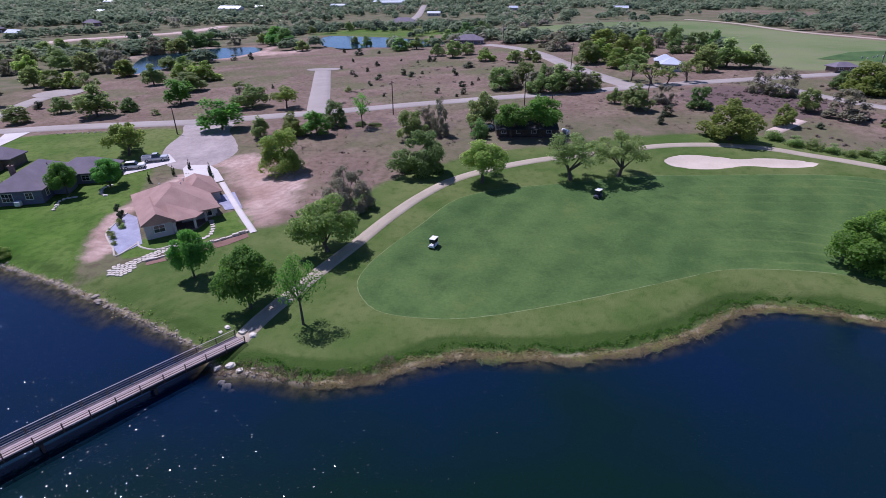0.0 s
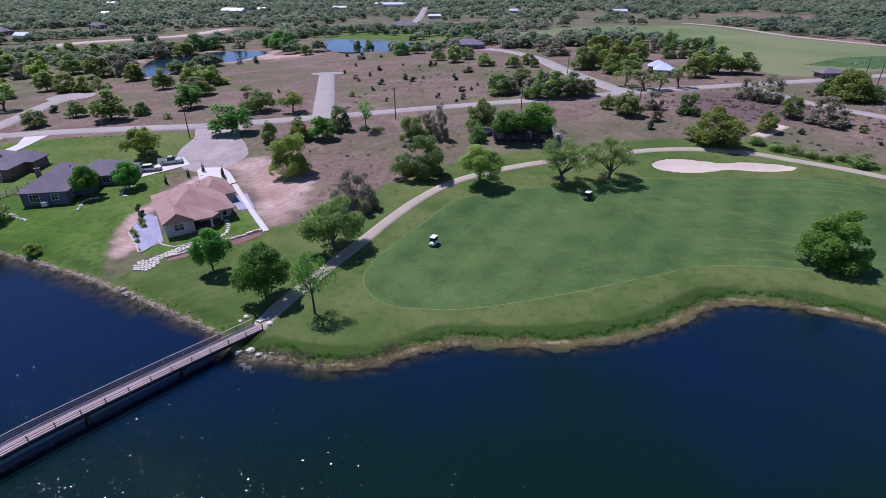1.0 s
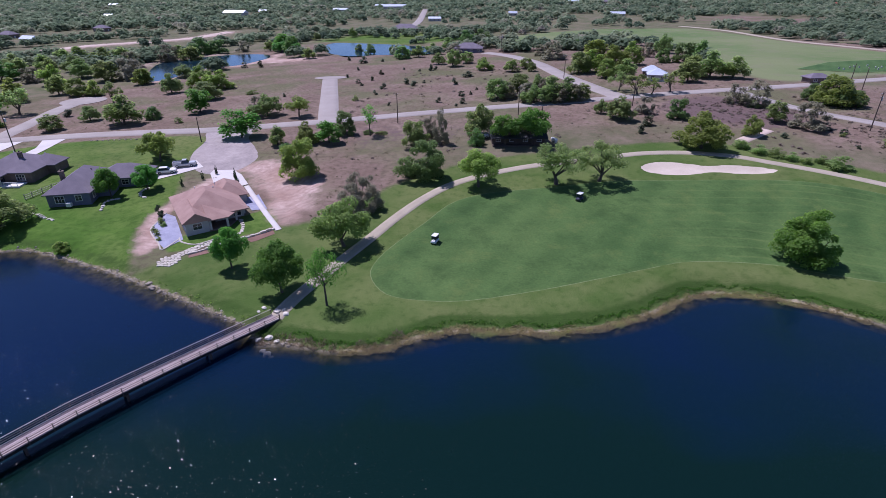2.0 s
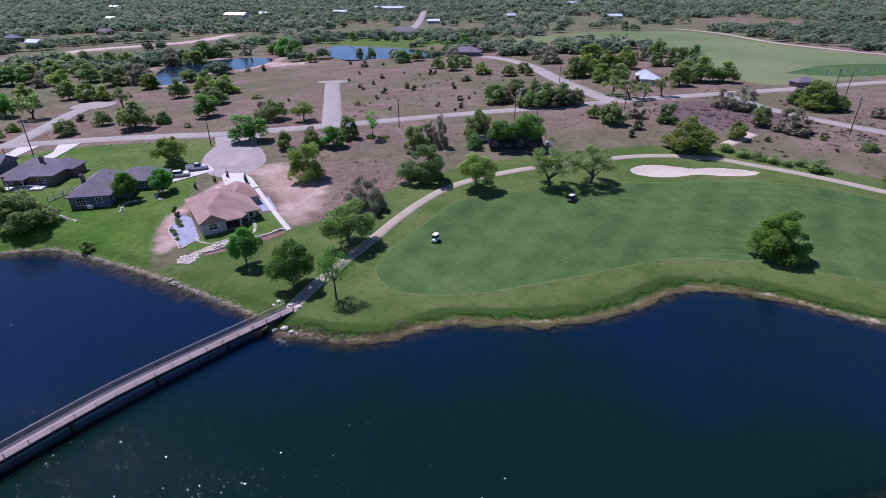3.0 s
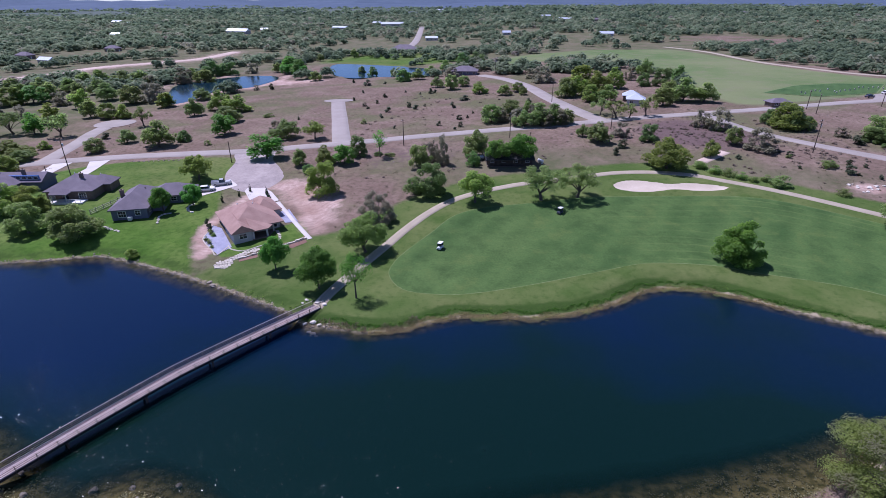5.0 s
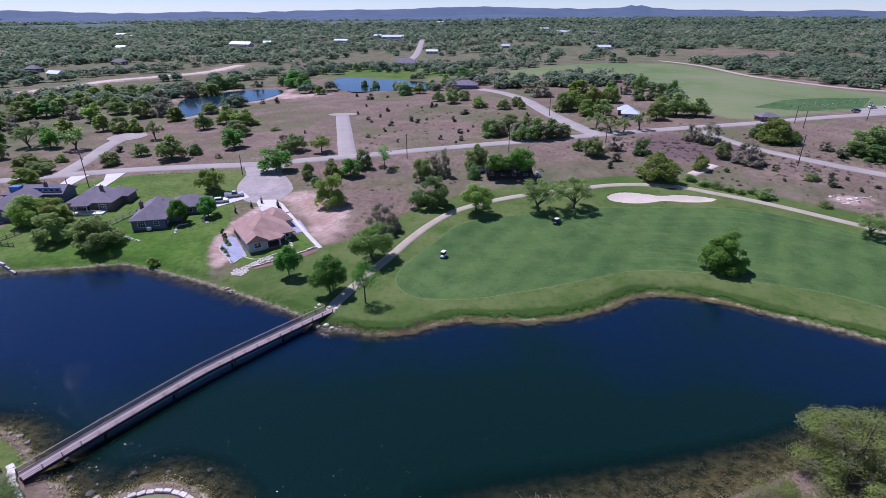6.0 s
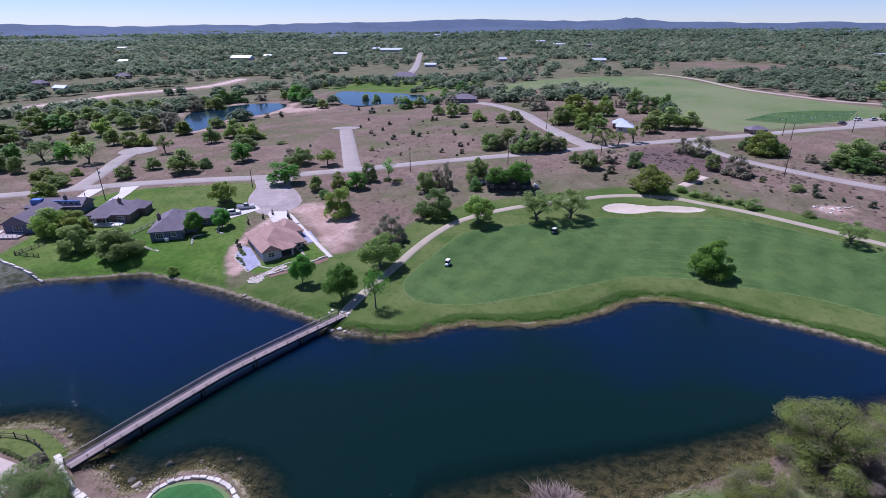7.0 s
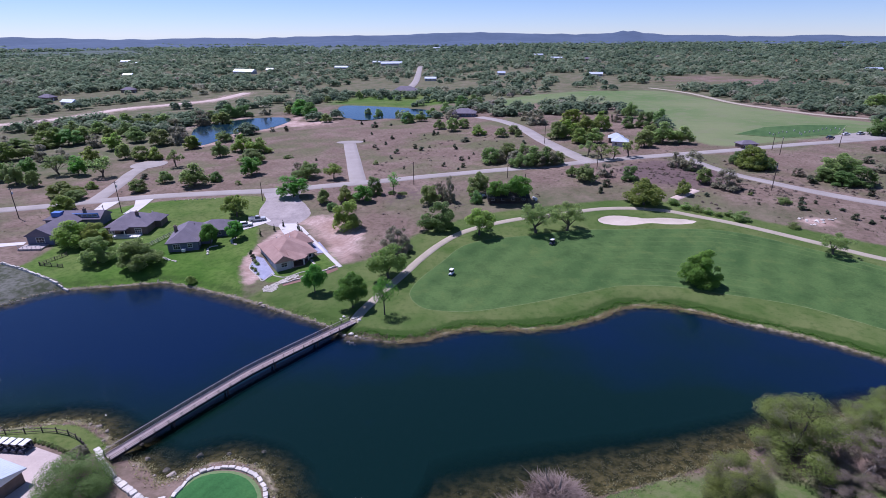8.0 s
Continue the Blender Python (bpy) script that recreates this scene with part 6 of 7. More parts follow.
# ---- buildings ----
def roof_solid(x0, x1, y0, y1, z, rise, over=0.5, gables=(False, False)):
    """A hipped roof, or gabled at either end of its ridge, with a thick eave."""
    x0, x1, y0, y1 = x0 - over, x1 + over, y0 - over, y1 + over
    bm = bmesh.new()
    long_x = (x1 - x0) >= (y1 - y0)
    half = min(x1 - x0, y1 - y0) / 2
    if long_x:
        r = [(x0 + (0 if gables[0] else half), (y0 + y1) / 2), (x1 - (0 if gables[1] else half), (y0 + y1) / 2)]
    else:
        r = [((x0 + x1) / 2, y0 + (0 if gables[0] else half)), ((x0 + x1) / 2, y1 - (0 if gables[1] else half))]
    if (Vector(r[0]) - Vector(r[1])).length < 0.2:
        r[1] = (r[0][0] + 0.2 * long_x, r[0][1] + 0.2 * (not long_x))
    c = [(x0, y0), (x1, y0), (x1, y1), (x0, y1)]
    lo = [bm.verts.new((*p, z - 0.2)) for p in c]
    up = [bm.verts.new((*p, z)) for p in c]
    rg = [bm.verts.new((*p, z + rise)) for p in r]
    bm.faces.new(lo[::-1])
    for i in range(4):
        bm.faces.new((lo[i], lo[(i + 1) % 4], up[(i + 1) % 4], up[i]))
    if long_x:
        bm.faces.new((up[0], up[1], rg[1], rg[0]))
        bm.faces.new((up[2], up[3], rg[0], rg[1]))
        bm.faces.new((up[3], up[0], rg[0]))
        bm.faces.new((up[1], up[2], rg[1]))
    else:
        bm.faces.new((up[3], up[0], rg[0], rg[1]))
        bm.faces.new((up[1], up[2], rg[1], rg[0]))
        bm.faces.new((up[0], up[1], rg[0]))
        bm.faces.new((up[2], up[3], rg[1]))
    return bm


def ridge_cap(parent, x0, x1, y, z, along_x, mat):
    bm = block(x1 - x0 if along_x else 0.3, 0.3 if along_x else x1 - x0, 0.08, (x0 + x1) / 2 if along_x else y, y if along_x else (x0 + x1) / 2, z, 0.02)
    part("ridge_cap", bm, mat, parent)


def window(parent, x, y, z, w, h, side, mullions=1):
    """side: which way the wall looks, as degrees about z; 0 looks to -y."""
    m = pose(x, y, z, 0, 0, side)
    f = block(w + 0.2, 0.10, 0.1, 0, -0.03, h, 0.01)
    block(w + 0.26, 0.16, 0.1, 0, -0.06, -0.1, 0.01, f)
    for sx in (-1, 1):
        block(0.1, 0.10, h, sx * (w / 2 + 0.05), -0.03, 0, 0, f)
    for k in range(mullions):
        block(0.05, 0.08, h, (k + 1) * w / (mullions + 1) - w / 2, -0.02, 0, 0, f)
    block(w, 0.06, 0.05, 0, -0.02, h * 0.5, 0, f)
    bm_p = block(w, 0.04, h, 0, 0.0, 0)
    wo = part("window", f, M["trim"], parent, "white-framed window")
    wo.matrix_basis = m
    part("pane", bm_p, M["pane"], wo, "dark glass pane")


def door(parent, x, y, z, w, h, side, mat="trim", label="panelled door", name="door"):
    bm = block(w, 0.08, h, 0, -0.02, 0, 0.01)
    for k in range(4 if w > 1.5 else 2):
        block(w * 0.86, 0.03, h * (0.18 if w > 1.5 else 0.36), 0, -0.07, h * (0.04 + k * (0.24 if w > 1.5 else 0.46)), 0.005, bm)
    ob = part(name, bm, M[mat], parent, label)
    ob.matrix_basis = pose(x, y, z, 0, 0, side)


def chimney(parent, x, y, z0, z1, mat="wall_brown"):
    bm = block(0.9, 0.7, z1 - z0, x, y, z0, 0.02)
    block(1.1, 0.9, 0.15, x, y, z1, 0.02, bm)
    ob = part("chimney", bm, M[mat], parent, "masonry chimney with a cap")
    part("flue", tube([(x, y, z1 + 0.1), (x, y, z1 + 0.5)], [0.16, 0.16], 8), M["timber"], ob)


def vents(parent, places, mat):
    for x, y, z in places:
        b = tube([(x, y, z - 0.3), (x, y, z + 0.35)], [0.09, 0.09], 7)
        tube([(x, y, z + 0.35), (x, y, z + 0.45)], [0.17, 0.12], 7, b)
        part("roof_vent", b, M[mat], parent)


def tan_house():
    z = at(-58, 132) + 0.05
    e = thing("house", "single-storey pale stucco house with a tan shingle hip roof", "house", pose(-58.35, 124.2, z, 0, 0, 38.5) @ Matrix.Translation((7.5, 10, 0)) @ Matrix.Scale(0.95, 4) @ Matrix.Translation((-7.5, -10, 0)))
    wall, roof = M["wall_white"], M["shingle_tan"]
    part("wall", block(12.2, 13.6, 2.9, 6.5, 10.6, -0.4, 0.02), wall, e, "pale grey stucco main walls")
    part("wall", block(4.6, 9.0, 2.9, 2.4, 4.5, -0.4, 0.02), wall, e, "pale stucco gable wing")
    part("wall", block(6.4, 9.5, 2.9, 12.0, 15.8, -0.4, 0.02), wall, e, "pale stucco garage wing")
    g = bmesh.new()
    vs = [g.verts.new(p) for p in ((0.1, 0.02, 2.5), (4.7, 0.02, 2.5), (2.4, 0.02, 4.15), (0.1, 0.25, 2.5), (4.7, 0.25, 2.5), (2.4, 0.25, 4.15))]
    for f in ((0, 1, 2), (5, 4, 3), (0, 3, 4, 1), (1, 4, 5, 2), (2, 5, 3, 0)):
        g.faces.new([vs[i] for i in f])
    part("gable", g, wall, e)
    part("roof", roof_solid(0.2, 12.8, 2.0, 17.4, 2.62, 3.4, 0.55), roof, e, "tan shingle hip roof")
    part("roof", roof_solid(0.1, 4.7, 0.0, 12.0, 2.60, 1.75, 0.5, (True, False)), roof, e, "tan shingle gable roof")
    part("roof", roof_solid(8.8, 15.2, 11.0, 20.5, 2.58, 2.5, 0.5), roof, e, "tan shingle garage roof")
    pr = bmesh.new()
    pv = [(4.5, -0.6, 2.35), (8.6, -0.6, 2.35), (13.6, 5.0, 2.35), (13.2, 7.5, 2.6), (10.5, 7.5, 3.7), (4.5, 4.5, 4.2)]
    top = [pr.verts.new(p) for p in pv]
    bot = [pr.verts.new((p[0], p[1], p[2] - 0.18)) for p in pv]
    pr.faces.new((top[0], top[1], top[5]))
    pr.faces.new((top[1], top[2], top[4], top[5]))
    pr.faces.new((top[2], top[3], top[4]))
    pr.faces.new((bot[5], bot[1], bot[0]))
    pr.faces.new((bot[5], bot[4], bot[2], bot[1]))
    pr.faces.new((bot[4], bot[3], bot[2]))
    for i in range(6):
        j = (i + 1) % 6
        pr.faces.new((top[i], bot[i], bot[j], top[j]))
    part("porch_roof", pr, roof, e, "tan shingle porch roof")
    sl = bmesh.new()
    sv = [(4.6, -0.3), (8.4, -0.3), (13.2, 5.0), (13.0, 8.0), (4.6, 4.0)]
    a = [sl.verts.new((*p, 0.12)) for p in sv]
    c = [sl.verts.new((*p, -0.4)) for p in sv]
    sl.faces.new(a)
    sl.faces.new(c[::-1])
    for i in range(5):
        sl.faces.new((a[i], c[i], c[(i + 1) % 5], a[(i + 1) % 5]))
    # floor colour darkened for the shade under the porch roof
    part("porch_floor", sl, M["wall_brown"], e)
    for x, y in ((4.9, -0.1), (8.3, -0.1), (10.6, 2.4), (12.9, 5.0)):
        part("porch_post", block(0.42, 0.42, 2.1, x, y, 0.12, 0.02), wall, e)
    window(e, 2.4, -0.02, 0.75, 1.7, 1.25, 0, 1)
    window(e, 0.08, 5.0, 0.9, 1.0, 1.1, -90, 1)
    window(e, 0.3, 11.5, 0.9, 1.3, 1.1, -90, 1)
    window(e, 8.0, 3.78, 0.5, 1.9, 1.7, 0, 2)
    window(e, 11.2, 3.78, 0.5, 1.5, 1.7, 0, 1)
    door(e, 6.0, 3.76, 0.1, 1.0, 2.05, 0, "timber", "dark front door")
    door(e, 12.0, 20.56, 0.0, 4.6, 2.2, 180, "trim", "wide pale garage door", "garage_door")
    vents(e, ((8.5, 12.0, 4.9), (5.0, 14.0, 4.8), (9.5, 15.5, 4.6)), "trim")


def grey_house():
    z = at(-92, 144) + 0.05
    e = thing("house", "low blue-grey house with a grey shingle hip roof", "house", pose(-96.2, 135.6, z, 0, 0, 17))
    wall, roof = M["wall_blue"], M["shingle_grey"]
    part("wall", block(8.6, 16.0, 2.9, 4.4, 8.2, -0.4, 0.02), wall, e, "blue-grey main walls")
    part("wall", block(10.0, 7.5, 2.9, 12.8, 13.4, -0.4, 0.02), wall, e, "blue-grey garage walls")
    part("wall", block(4.0, 4.0, 2.9, 9.6, 6.6, -0.4, 0.02), wall, e, "blue-grey bay walls")
    part("roof", roof_solid(0.1, 8.7, 0.2, 16.2, 2.62, 2.9, 0.55), roof, e, "grey shingle main roof")
    part("roof", roof_solid(7.0, 17.8, 9.6, 17.2, 2.58, 2.4, 0.5), roof, e, "grey shingle garage roof")
    part("roof", roof_solid(6.0, 11.6, 4.6, 8.6, 2.55, 1.3, 0.4), roof, e, "small grey bay roof")
    chimney(e, 1.4, 7.0, 2.5, 5.6)
    window(e, 2.6, 0.2, 0.5, 1.8, 1.5, 0, 2)
    window(e, 6.4, 0.2, 0.8, 1.2, 1.2, 0, 1)
    window(e, 13.0, 9.66, 0.9, 1.4, 1.1, 0, 1)
    window(e, 8.7, 2.4, 0.8, 1.0, 1.2, 90, 1)
    door(e, 17.82, 13.4, 0.0, 4.6, 2.2, 90, "trim", "wide pale garage door", "garage_door")
    part("air_conditioner", block(1.0, 1.0, 0.9, 4.6, -0.7, -0.1, 0.05), M["trim"], e)
    vents(e, ((6.0, 11.0, 4.4), (10.5, 14.5, 4.3), (3.0, 12.5, 4.3)), "timber")


def porch_house():
    z = at(-118, 154) + 0.05
    e = thing("house", "grey-roofed house with a white back porch on a lawn", "house", pose(-124.4, 146.5, z, 0, 0, 9))
    wall, roof = M["wall_brown"], M["shingle_grey"]
    part("wall", block(12.6, 12.0, 2.9, 6.8, 7.4, -0.4, 0.02), wall, e, "brown-grey walls")
    part("wall", block(6.0, 5.5, 2.9, 12.0, 10.5, -0.4, 0.02), wall, e)
    part("roof", roof_solid(0.5, 13.1, 1.4, 13.4, 2.62, 3.3, 0.55), roof, e, "grey shingle hip roof")
    part("roof", roof_solid(9.0, 15.0, 7.5, 13.2, 2.58, 2.2, 0.5), roof, e, "grey shingle side roof")
    part("porch_floor", block(11.0, 3.2, 0.5, 6.2, -0.4, -0.3, 0.02), M["trim"], e, "white porch deck")
    part("porch_roof", roof_solid(3.4, 7.6, -1.4, 2.6, 2.5, 1.2, 0.3, (True, False)), roof, e)
    for x in (3.6, 7.4):
        part("porch_post", block(0.2, 0.2, 2.3, x, -1.4, 0.2, 0.02), M["trim"], e)
    for k in range(8):
        part("baluster", block(0.08, 0.08, 0.9, 0.9 + k * 1.5, -1.9, 0.2), M["trim"], e)
    part("handrail", block(10.8, 0.1, 0.1, 6.2, -1.9, 1.05, 0.01), M["trim"], e)
    window(e, 2.0, 1.38, 0.5, 1.5, 1.4, 0, 1)
    window(e, 10.4, 1.38, 0.5, 1.9, 1.4, 0, 2)
    door(e, 5.6, 1.36, 0.2, 1.8, 2.0, 0, "pane", "dark glass patio door")
    chimney(e, 8.8, 6.0, 3.5, 6.2)
    vents(e, ((5.0, 9.5, 5.2), (11.5, 11.0, 4.4)), "trim")


def blue_house():
    z = at(-143, 150) + 0.05
    e = thing("house", "dark grey-roofed house with a blue wall and glazed upper band", "house", pose(-149.5, 148.0, z, 0, 0, 8))
    wall, roof = M["wall_blue"], M["shingle_grey"]
    part("wall", block(8.0, 16.0, 3.2, 8.2, -2.0, -0.4, 0.02), wall, e, "blue-grey long wing")
    part("wall", block(18.0, 7.0, 3.2, 9.0, 9.5, -0.4, 0.02), wall, e, "blue-grey back wing")
    part("roof", roof_solid(4.2, 12.2, -10.0, 9.0, 2.9, 2.5, 0.5, (True, False)), roof, e, "grey shingle gable roof")
    part("roof", roof_solid(0.0, 18.0, 6.0, 13.0, 2.88, 2.1, 0.5, (False, True)), roof, e, "grey shingle back roof")
    part("clerestory", block(8.6, 0.4, 1.5, 13.2, 6.7, 3.2, 0.02), M["paint_blue"], e, "bright blue upper wall")
    part("clerestory", block(3.0, 2.4, 1.8, 3.4, 8.0, 3.2, 0.02), M["paint_blue"], e, "bright blue upper wall")
    for k in range(5):
        window(e, 9.8 + k * 1.7, 6.48, 3.6, 1.2, 0.7, 0, 0)
    part("deck", block(7.0, 4.0, 0.5, 7.2, -12.4, -0.3, 0.02), M["rail"], e, "pale timber deck")
    for k in range(6):
        part("deck_post", block(0.1, 0.1, 1.0, 4.0 + k * 1.3, -14.2, 0.1), M["trim"], e)
    part("deck_rail", block(7.0, 0.1, 0.1, 7.2, -14.2, 1.1, 0.01), M["trim"], e)
    window(e, 8.2, -10.02, 0.6, 2.4, 1.6, 0, 2)
    chimney(e, 12.5, 8.0, 3.4, 6.0)


def lodge():
    """A long low cabin with a porch under its eaves."""
    long, deep = 14.3, 6.4
    z = at(7.1, 180.1) + 0.02
    e = thing("cabin", "long low dark timber cabin under leafy trees", "cabin", pose(-0.1, 178.1, z, 0, 0, 6))
    part("wall", block(long, deep, 2.5, long / 2, deep / 2 + 1.4, -0.3, 0.02), M["timber"], e)
    part("roof", roof_solid(0.0, long, 0.0, deep + 1.6, 2.2, 1.5, 0.5, (True, True)), M["shingle_dark"], e, "brown low-pitched roof")
    part("porch_floor", block(long, 1.4, 0.3, long / 2, 0.7, -0.15, 0.02), M["timber"], e)
    for k in range(6):
        part("porch_post", block(0.16, 0.16, 2.2, 0.3 + k * (long - 0.6) / 5, 0.15, 0.1), M["timber"], e)
    part("porch_rail", block(long * 0.8, 0.07, 0.09, long * 0.45, 0.15, 0.95), M["timber"], e)
    for k in range(4):
        window(e, 1.6 + k * (long - 3.2) / 3, 1.4, 0.9, 1.1, 1.0, 0)
    door(e, long * 0.38, 1.38, 0, 1.0, 2.0, 0, "timber", "dark plank door")


def small_house(x, y, w, d, turn, wall, roof, label, rise=2.4, h=2.9, gables=(False, False), name="house"):
    z = at(x, y)
    e = thing(name, label, "house" if name == "house" else "barn", pose(x, y, z, 0, 0, turn))
    part("wall", block(w, d, h + 0.4, 0, 0, -0.4, 0.02), M[wall], e)
    part("roof", roof_solid(-w / 2, w / 2, -d / 2, d / 2, h - 0.2, rise, 0.6, gables), M[roof], e)
    n = max(2, int(w / 4))
    for k in range(n):
        window(e, -w / 2 + (k + 0.5) * w / n, -d / 2 - 0.02, 0.9, 1.4, 1.2, 0, 1)
    door(e, w / 2 + 0.02, 0, 0, 1.1, 2.1, 90, "trim")
    return e


M["paint_blue"] = plain("bright_blue_paint", (0.05, 0.13, 0.38), (0.08, 0.18, 0.46), 1.0, 0.5)
M["shingle_dark"] = plain("dark_shingles", (0.022, 0.022, 0.026), (0.05, 0.05, 0.056), 0.4, 0.9, 8.0, bump=0.03)
tan_house()
grey_house()
porch_house()
blue_house()
lodge()
small_house(67, 276, 7.5, 7, -12, "wall_white", "metal_white", "house with a bright white metal hip roof among oaks", 2.2)
small_house(67, 286, 7, 6, -12, "wall_brown", "metal_white", "small outbuilding with a bright white metal roof", 2.2)
small_house(128, 272, 8.5, 5, 10, "wall_brown", "shingle_grey", "long low grey shelter beside the pasture", 1.5, 2.4)
small_house(-19, 396, 17, 11, 0, "wall_blue", "shingle_grey", "low dark blue-grey house behind the pond", 3.0)
small_house(-92, 590, 26, 15, 0, "wall_brown", "shingle_grey", "wide dark grey-roofed house on a far lawn", 4.2, 3.4)
small_house(-82, 756, 15, 9, 0, "wall_white", "metal_white", "far small white metal-roofed shed", 2.0, 3.4, (True, True), "shed")
for x, y, w, d in FARMS:
    small_house(x, y, w, d, (x * 7 + y) % 30 - 15, "wall_white", "metal_white", "far white metal-roofed farm building among trees", 3.6 if w > 34 else 2.4, 4.6 if w > 34 else 3.2, (True, True), "farm_building")
for x, y, w, d in ((-418, 601, 14, 9), (212, 1242, 22, 12), (754, 1875, 40, 16), (290, 1200, 16, 9), (-451, 519, 15, 9)):
    small_house(x, y, w, d, (x * 7 + y) % 30 - 15, "wall_brown", "shingle_grey", "far grey-roofed house among trees", 3.0, 3.6)
small_house(594, 1128, 24, 10, 5, "wall_brown", "roof_red", "far building with a red roof among trees", 3.0, 3.4)


def shed_near():
    e = thing("shed", "near shed with a pale blue ribbed metal roof", "shed", pose(-73.2, 47.2, at(-73, 47), 0, 0, -15))
    part("wall", block(9.0, 8.0, 2.9, 0, 0, -0.3, 0.02), M["wall_brown"], e)
    part("roof", roof_solid(-4.5, 4.5, -4.0, 4.0, 2.6, 1.3, 0.5, (True, True)), M["metal_white"], e, "pale blue ribbed metal roof")
    for k in range(19):
        x = -4.8 + k * 0.53
        for s in (-1, 1):
            b = block(0.06, 4.72, 0.05, x, s * 2.25, 3.22, 0, None, Matrix.Rotation(-s * math.atan2(1.3, 4.5), 4, "X"))
            part("roof_rib", b, M["metal_white"], e)
    window(e, 1.2, 4.02, 0.9, 1.2, 1.0, 180, 1)


shed_near()

# ---- paving round the houses ----
def flat_piece(name, poly, mat, lift, label, category, step=1.5):
    drape(name, np.array(poly, float), M[mat], step, lift, label, category)


flat_piece("pavement_yard", [(-92, 56.0), (-79, 57.2), (-72, 56.8), (-66.4, 55.3), (-64.6, 52.6), (-63, 46), (-64, 38), (-92, 36)], "pink_paving", 0.07, "pale pinkish concrete yard beside the lake", "pavement")
flat_piece("driveway_tan", [(-70.6, 160.2), (-65.4, 160.6), (-62.0, 157.6), (-57.6, 151.6), (-62.2, 146.8), (-66.5, 152), (-70.4, 158)], "concrete", 0.13, "bright concrete driveway to the tan house", "driveway")
flat_piece("driveway_grey", [(-84.6, 157.4), (-81.6, 153.6), (-77.0, 159.0), (-74.5, 162.5), (-79.2, 167.6), (-82.2, 163.2)], "concrete", 0.12, "bright concrete driveway with parked vehicles", "driveway")
flat_piece("driveway_west", [(-146.5, 170), (-142.0, 169), (-143.0, 176), (-144.0, 183.6), (-150.0, 182), (-148.2, 176)], "concrete", 0.10, "bright concrete driveway off the road", "driveway")
flat_piece("driveway_porch", [(-132.8, 168.5), (-128.5, 167.5), (-129.8, 176), (-132.0, 186.5), (-138.5, 184.8), (-134.0, 177)], "concrete", 0.10, "bright concrete driveway to a grey house", "driveway")
flat_piece("patio_west", [(-167, 128), (-152, 137), (-146, 139), (-147, 141.5), (-155, 139.5), (-168, 131)], "concrete", 0.07, "pale concrete drive beside a lawn", "driveway")
flat_piece("gravel_bed", [(-68.3, 134.7), (-67.9, 130.4), (-67.3, 127.5), (-65.7, 125.4), (-62.4, 121.9), (-60.0, 119.7), (-58.4, 123.6), (-62.2, 128.8), (-65.6, 133.4)], "gravel", 0.07, "blue-grey gravel bed with small plants beside a house", "gravel bed")
flat_piece("mulch_bed", [(-53.6, 116.8), (-48.9, 120.3), (-44.0, 124.3), (-41.6, 127.4), (-42.6, 128.9), (-47.8, 123.6), (-54.2, 117.9)], "mulch", 0.05, "reddish-brown bare planting strip below a wall", "planting bed")
flat_piece("patio", [(-56.2, 142.6), (-52.0, 139.2), (-50.6, 137.4), (-47.6, 138.4), (-52.6, 145.8)], "gravel", 0.09, "blue-grey gravel patio beside the tan house", "patio")
strip("pavement_walk", spline([(-57.6, 150.6), (-51, 141.6), (-46.5, 135.6), (-41.4, 129.0)], 2.0), 1.15, M["concrete"], 0.10, "straight bright concrete walk beside bare earth", "walk")
strip("trim_gravel_edge", spline([(-68.6, 135.0), (-67.9, 130.2), (-67.3, 127.3), (-65.7, 125.1), (-62.2, 121.6), (-60.1, 119.3), (-59.3, 123.6)], 0.8), 0.28, M["stone_flat"], 0.13, "pale stone edging of a gravel bed", "edging")
strip("trim_lawn_edge", spline([(-59.5, 124.2), (-58.6, 122.9), (-57.2, 122.2), (-55.1, 121.8), (-53.5, 123.0), (-51.6, 125.0), (-49.2, 126.4)], 0.8), 0.28, M["stone_flat"], 0.12, "curved pale stone lawn edging", "edging")


def low_wall(name, line, h, w, label):
    """A low wall of single stones laid along a line."""
    pts = spline(line, 0.9)
    e = thing(name, label, "wall", Matrix.Translation((pts[0][0], pts[0][1], at(*pts[0]))))
    for k, (p, q) in enumerate(zip(pts, pts[1:])):
        c = (p + q) / 2
        d = q - p
        rng = random.Random(k)
        part_me("stone", WALL_STONE[k % 3], e, Matrix.LocRotScale((c[0] - pts[0][0], c[1] - pts[0][1], at(*c) - at(*pts[0]) - 0.1), Euler((0, 0, math.atan2(d[1], d[0]) + rng.uniform(-0.16, 0.16))),
                                                                  (np.linalg.norm(d) * rng.uniform(0.8, 0.98), w * rng.uniform(0.75, 1.15), h * rng.uniform(0.75, 1.2))))


WALL_STONE = []
for k in range(3):
    b = block(1, 1, 1, 0, 0, 0, 0.08)
    for v in b.verts:
        v.co += Vector([noise.noise(v.co * 2 + Vector((k * 5, i * 3.3, 0))) * 0.12 for i in range(3)])
    me = bpy.data.meshes.new("stone")
    b.to_mesh(me)
    b.free()
    me.materials.append(M["stone"])
    WALL_STONE.append(me)
low_wall("garden_wall", [(-54.4, 117.9), (-50.4, 121.3), (-48.0, 123.8), (-45.2, 126.4), (-42.4, 129.4)], 0.5, 0.4, "low pale stone garden wall below a lawn")
low_wall("green_edging", [(-44.6, 49.0), (-43.9, 53.2), (-41.6, 55.2), (-38.4, 55.7), (-35.1, 54.7), (-32.5, 52.4), (-31.2, 49.0), (-31.6, 45)], 0.5, 0.62, "pale limestone blocks edging the putting green")
